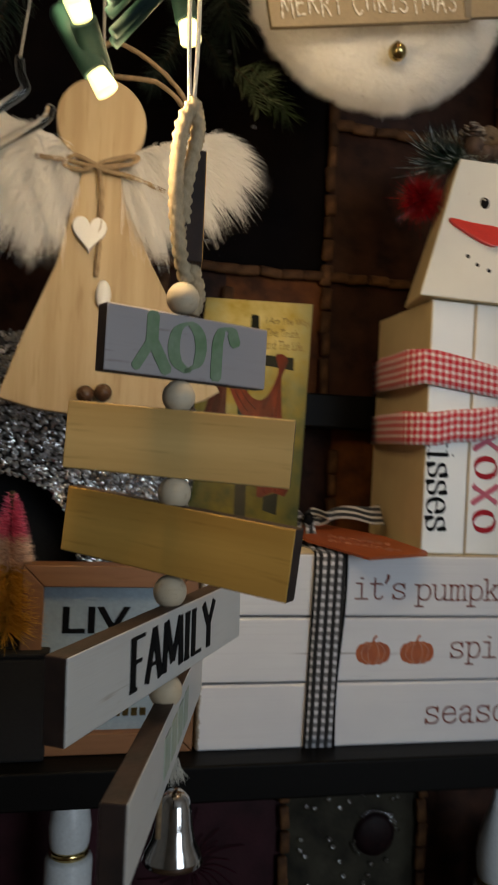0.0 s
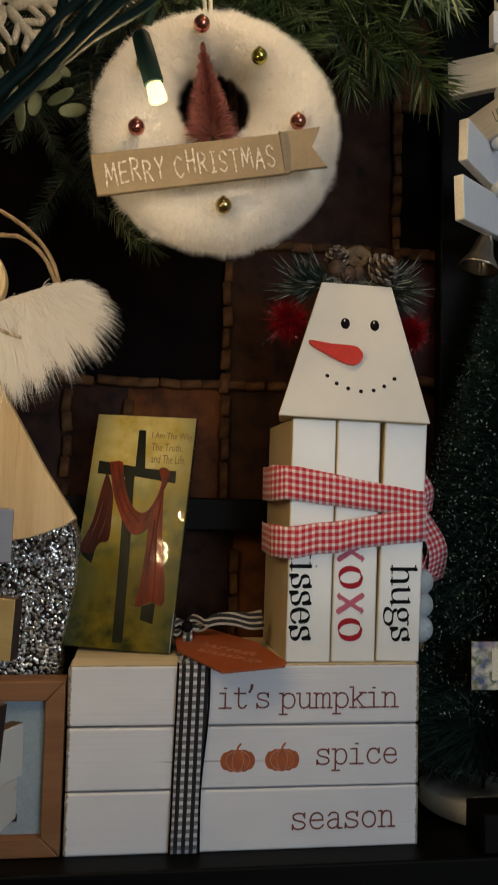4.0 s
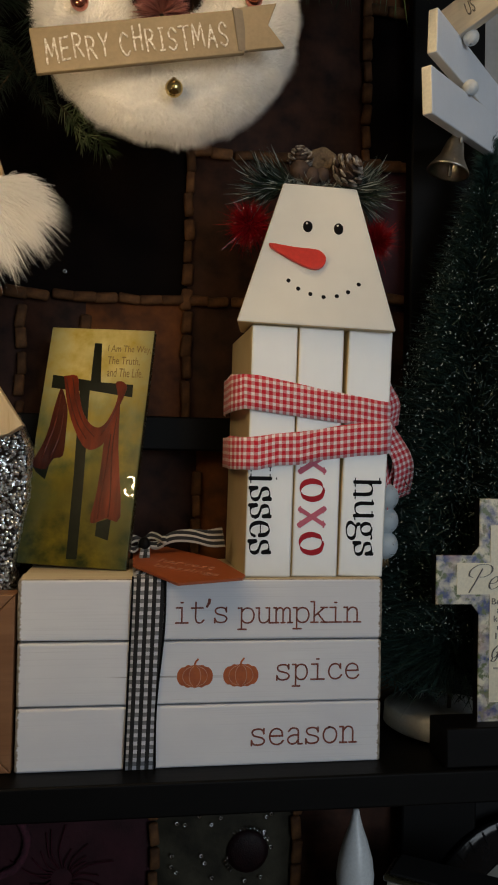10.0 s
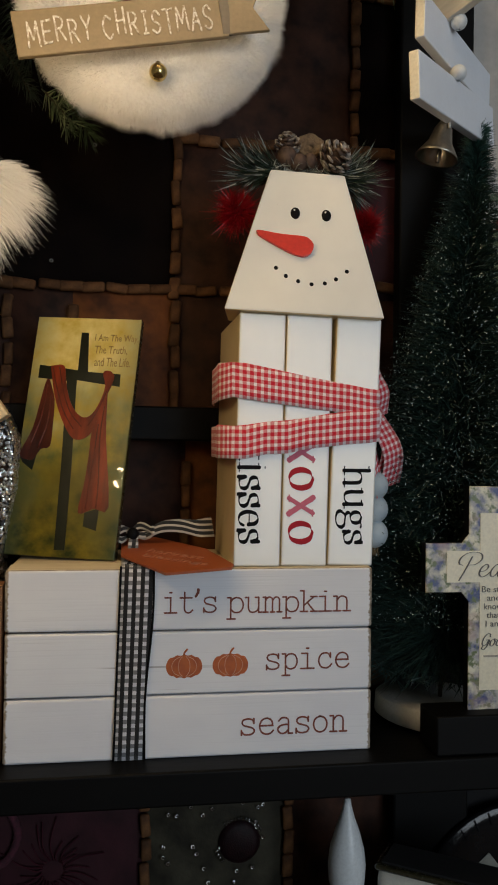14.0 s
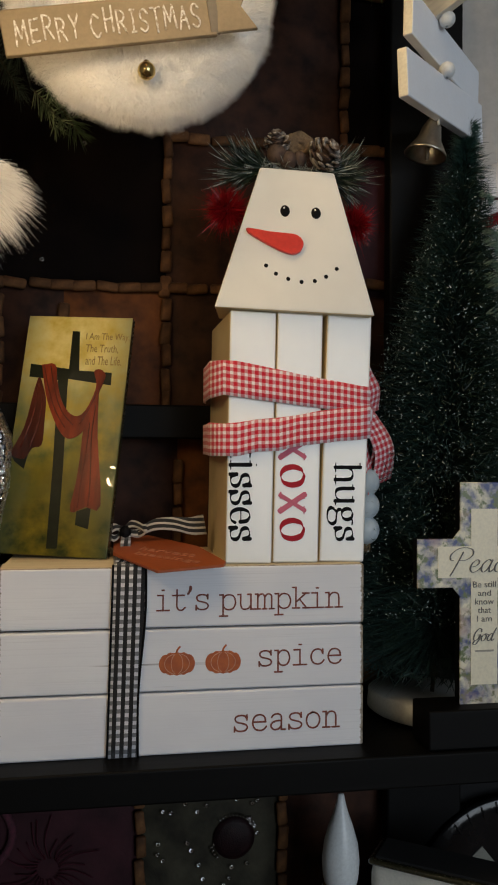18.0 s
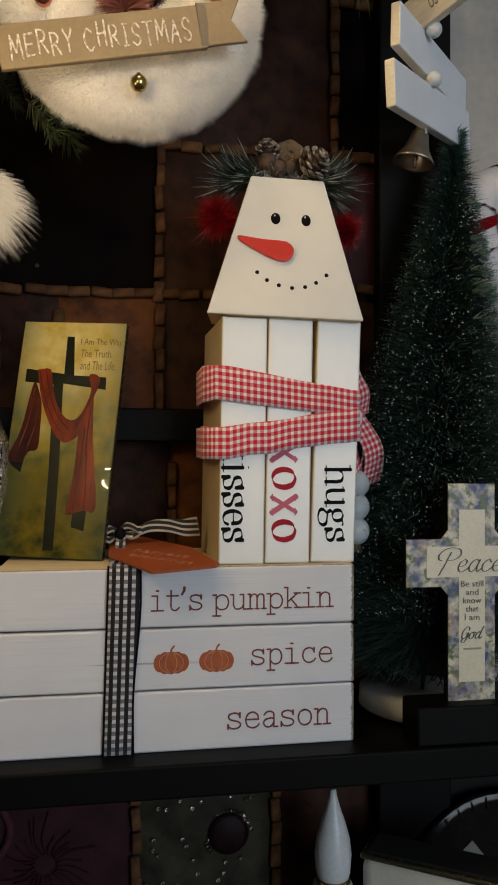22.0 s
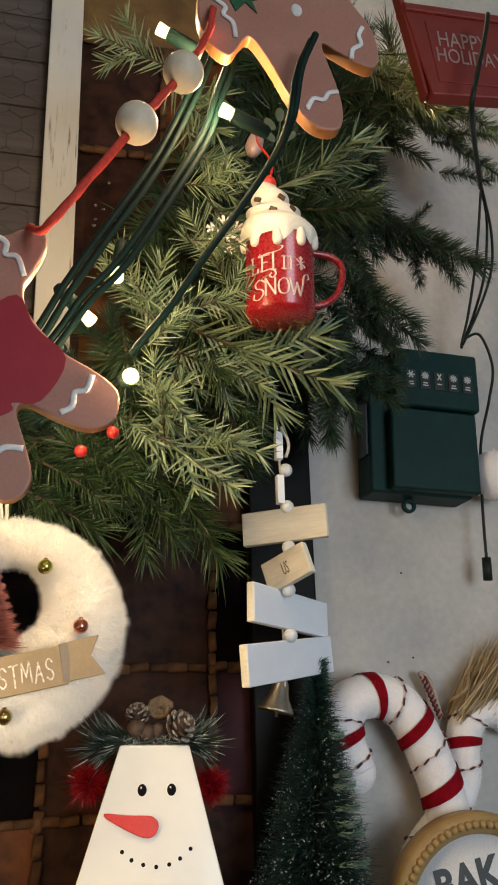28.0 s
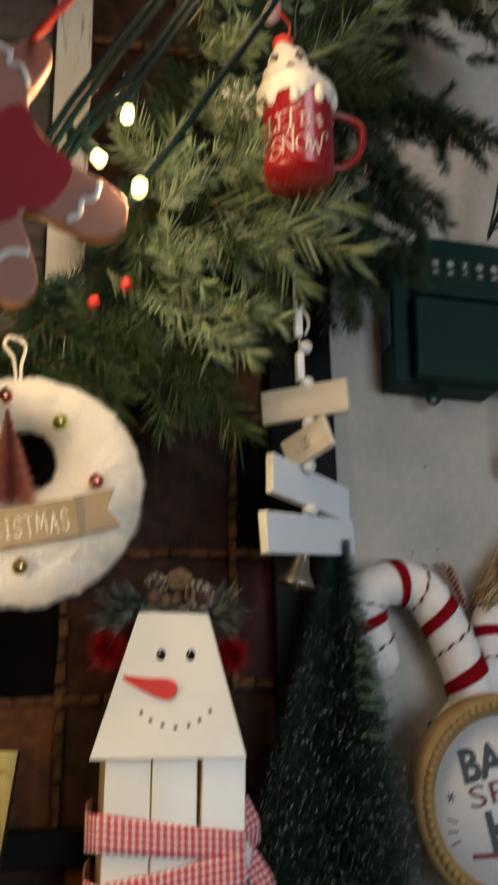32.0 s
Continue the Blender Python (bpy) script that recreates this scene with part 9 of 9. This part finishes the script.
UPPER = [
    [(0.1984, -0.2050, 0.8331), (0.1861, -0.2100, 0.7880), (0.1753, -0.2120, 0.7546), (0.1552, -0.2120, 0.7040), (0.1266, -0.2120, 0.6509), (0.1087, -0.2120, 0.6171), (0.0921, -0.2120, 0.5824)],
    [(0.2019, -0.2050, 0.8296), (0.1896, -0.2100, 0.7845), (0.1788, -0.2120, 0.7511), (0.1587, -0.2120, 0.7005), (0.1301, -0.2120, 0.6474), (0.1122, -0.2120, 0.6136), (0.0956, -0.2120, 0.5789)],
    [(0.2095, -0.2050, 0.8308), (0.2013, -0.2100, 0.7867), (0.1943, -0.2100, 0.7645), (0.1835, -0.2100, 0.7266), (0.1541, -0.2100, 0.6671), (0.1362, -0.2100, 0.6355), (0.1190, -0.2100, 0.6127), (0.1031, -0.2100, 0.5845)],
    [(0.2125, -0.2050, 0.8266), (0.2043, -0.2100, 0.7825), (0.1973, -0.2100, 0.7603), (0.1865, -0.2100, 0.7224), (0.1571, -0.2100, 0.6629), (0.1392, -0.2100, 0.6313), (0.1220, -0.2100, 0.6085), (0.1061, -0.2100, 0.5803)],
]
# below the gingerbread the wires run on as a loose bundle, each at its own share of the bundle's width
HIGH_EDGE = [(0.058, 0.540), (0.026, 0.475), (0.0086, 0.4356), (-0.0025, 0.4123), (-0.0274, 0.3782), (-0.075, 0.330)]
LOW_EDGE = [(0.078, 0.520), (0.060, 0.465), (0.0420, 0.4340), (0.0140, 0.4060), (-0.0265, 0.3614), (-0.070, 0.305)]
for k, share in enumerate((0.06, 0.24, 0.40, 0.58, 0.76, 0.94)):
    sway = [0.0, 0.10, -0.06, 0.08, -0.05, 0.06]
    low_run = []
    for q, ((ax, az), (bx, bz)) in enumerate(zip(HIGH_EDGE, LOW_EDGE)):
        f = min(1.0, max(0.0, share + sway[(q + k) % 6]))
        low_run.append((ax + (bx - ax) * f, -0.199 - 0.004 * ((k * 2 + q) % 3), az + (bz - az) * f))
    CABLES.append((UPPER[k] if k < 4 else []) + low_run)
for pts in CABLES:
    part("cable", tube(pts, 0.0021, 8, 7), M["light_green"], string, "dark green wire")
# rows: glowing tip and the way the holder points to it
BULBS = [
    ((0.1440, -0.225, 0.5610), (0.02, -0.88, -0.30)), ((0.1968, -0.225, 0.7348), (-1.0, -0.2, 0.25)), ((0.1624, -0.190, 0.8243), (-1.0, -0.1, 0.4)),
    ((0.1840, -0.200, 0.7960), (-0.6, 0.1, -0.6)), ((0.1395, -0.1574, 0.6585), (-0.1, -0.2, -1.0)), ((0.123, -0.1499, 0.6306), (0.6, 0.0, -0.6)),
    # last two of this row: unseen bulbs added to light the upper wall
    ((0.0750, -0.165, 0.5550), (0.4, 0.2, -0.8)), ((0.4050, -0.060, 1.1900), (0.3, -0.2, -0.9)), ((0.4700, -0.045, 0.9850), (0.1, 0.3, -0.9)),
    ((0.0432, -0.1760, 0.4045), (0.30, 0.0, -1.0)), ((-0.0821, -0.2050, 0.3145), (-0.35, -0.75, 0.5)), ((-0.0737, -0.1930, 0.2973), (0.55, 0.0, -0.8)), ((-0.0420, -0.1690, 0.3322), (0.25, 0.0, -1.0)),
]
for tip, way in BULBS:
    q = Vector(way).normalized().to_track_quat("Z", "Y").to_matrix().to_4x4()
    m = Matrix.Translation(tip) @ q @ Matrix.Scale(0.95, 4)
    holder = part("bulb_holder", lathe([(0, -0.0300), (0.0030, -0.0295), (0.0042, -0.0275), (0.0046, -0.020), (0.0048, -0.0045), (0.0042, -0.0036), (0, -0.0038)], 16, m), M["light_green"], string, "dark green bulb holder")
    part("bulb", lathe([(0, -0.0042), (0.0036, -0.0040), (0.0040, -0.0010), (0.0044, 0.0032), (0.0042, 0.0042), (0.0030, 0.0040), (0, 0.0022)], 16, m), M["bulb"], string, "glowing warm bulb").visible_shadow = False
    bulb_lamp(Vector(tip), BULB_POWER)
orn = thing("clear_glass_ornament", "clear glass ornament with curled arms hanging in the garland", "ornament", pose(-0.105, -0.05, 0.345))
cg = Nodes("clear_ornament_glass")
cg.set(Roughness=0.03, IOR=1.45)
cg.b.inputs["Base Color"].default_value = rgb(0.86, 0.86, 0.84)
cg.b.inputs["Transmission Weight"].default_value = 1.0
M["clear"] = cg.m
for pts in ([(-0.022, 0, -0.006), (-0.0165, 0, -0.001), (-0.0060, 0, 0.008), (-0.0048, 0, 0.012), (-0.0075, 0, 0.018), (-0.0082, 0, 0.026)], [(-0.022, 0, -0.024), (-0.005, 0, -0.012), (0.006, 0, -0.004), (0.0085, 0, 0.003)]):
    part("curled_arm", tube(pts, 0.0024, 12, 8), M["clear"], orn, "curled clear glass arm")
part("hanging_thread", tube([(-0.008, 0, 0.025), (-0.004, 0.03, 0.10), (-0.004, 0.06, 0.155)], 0.0005, 5, 3), M["white_cord"], orn)
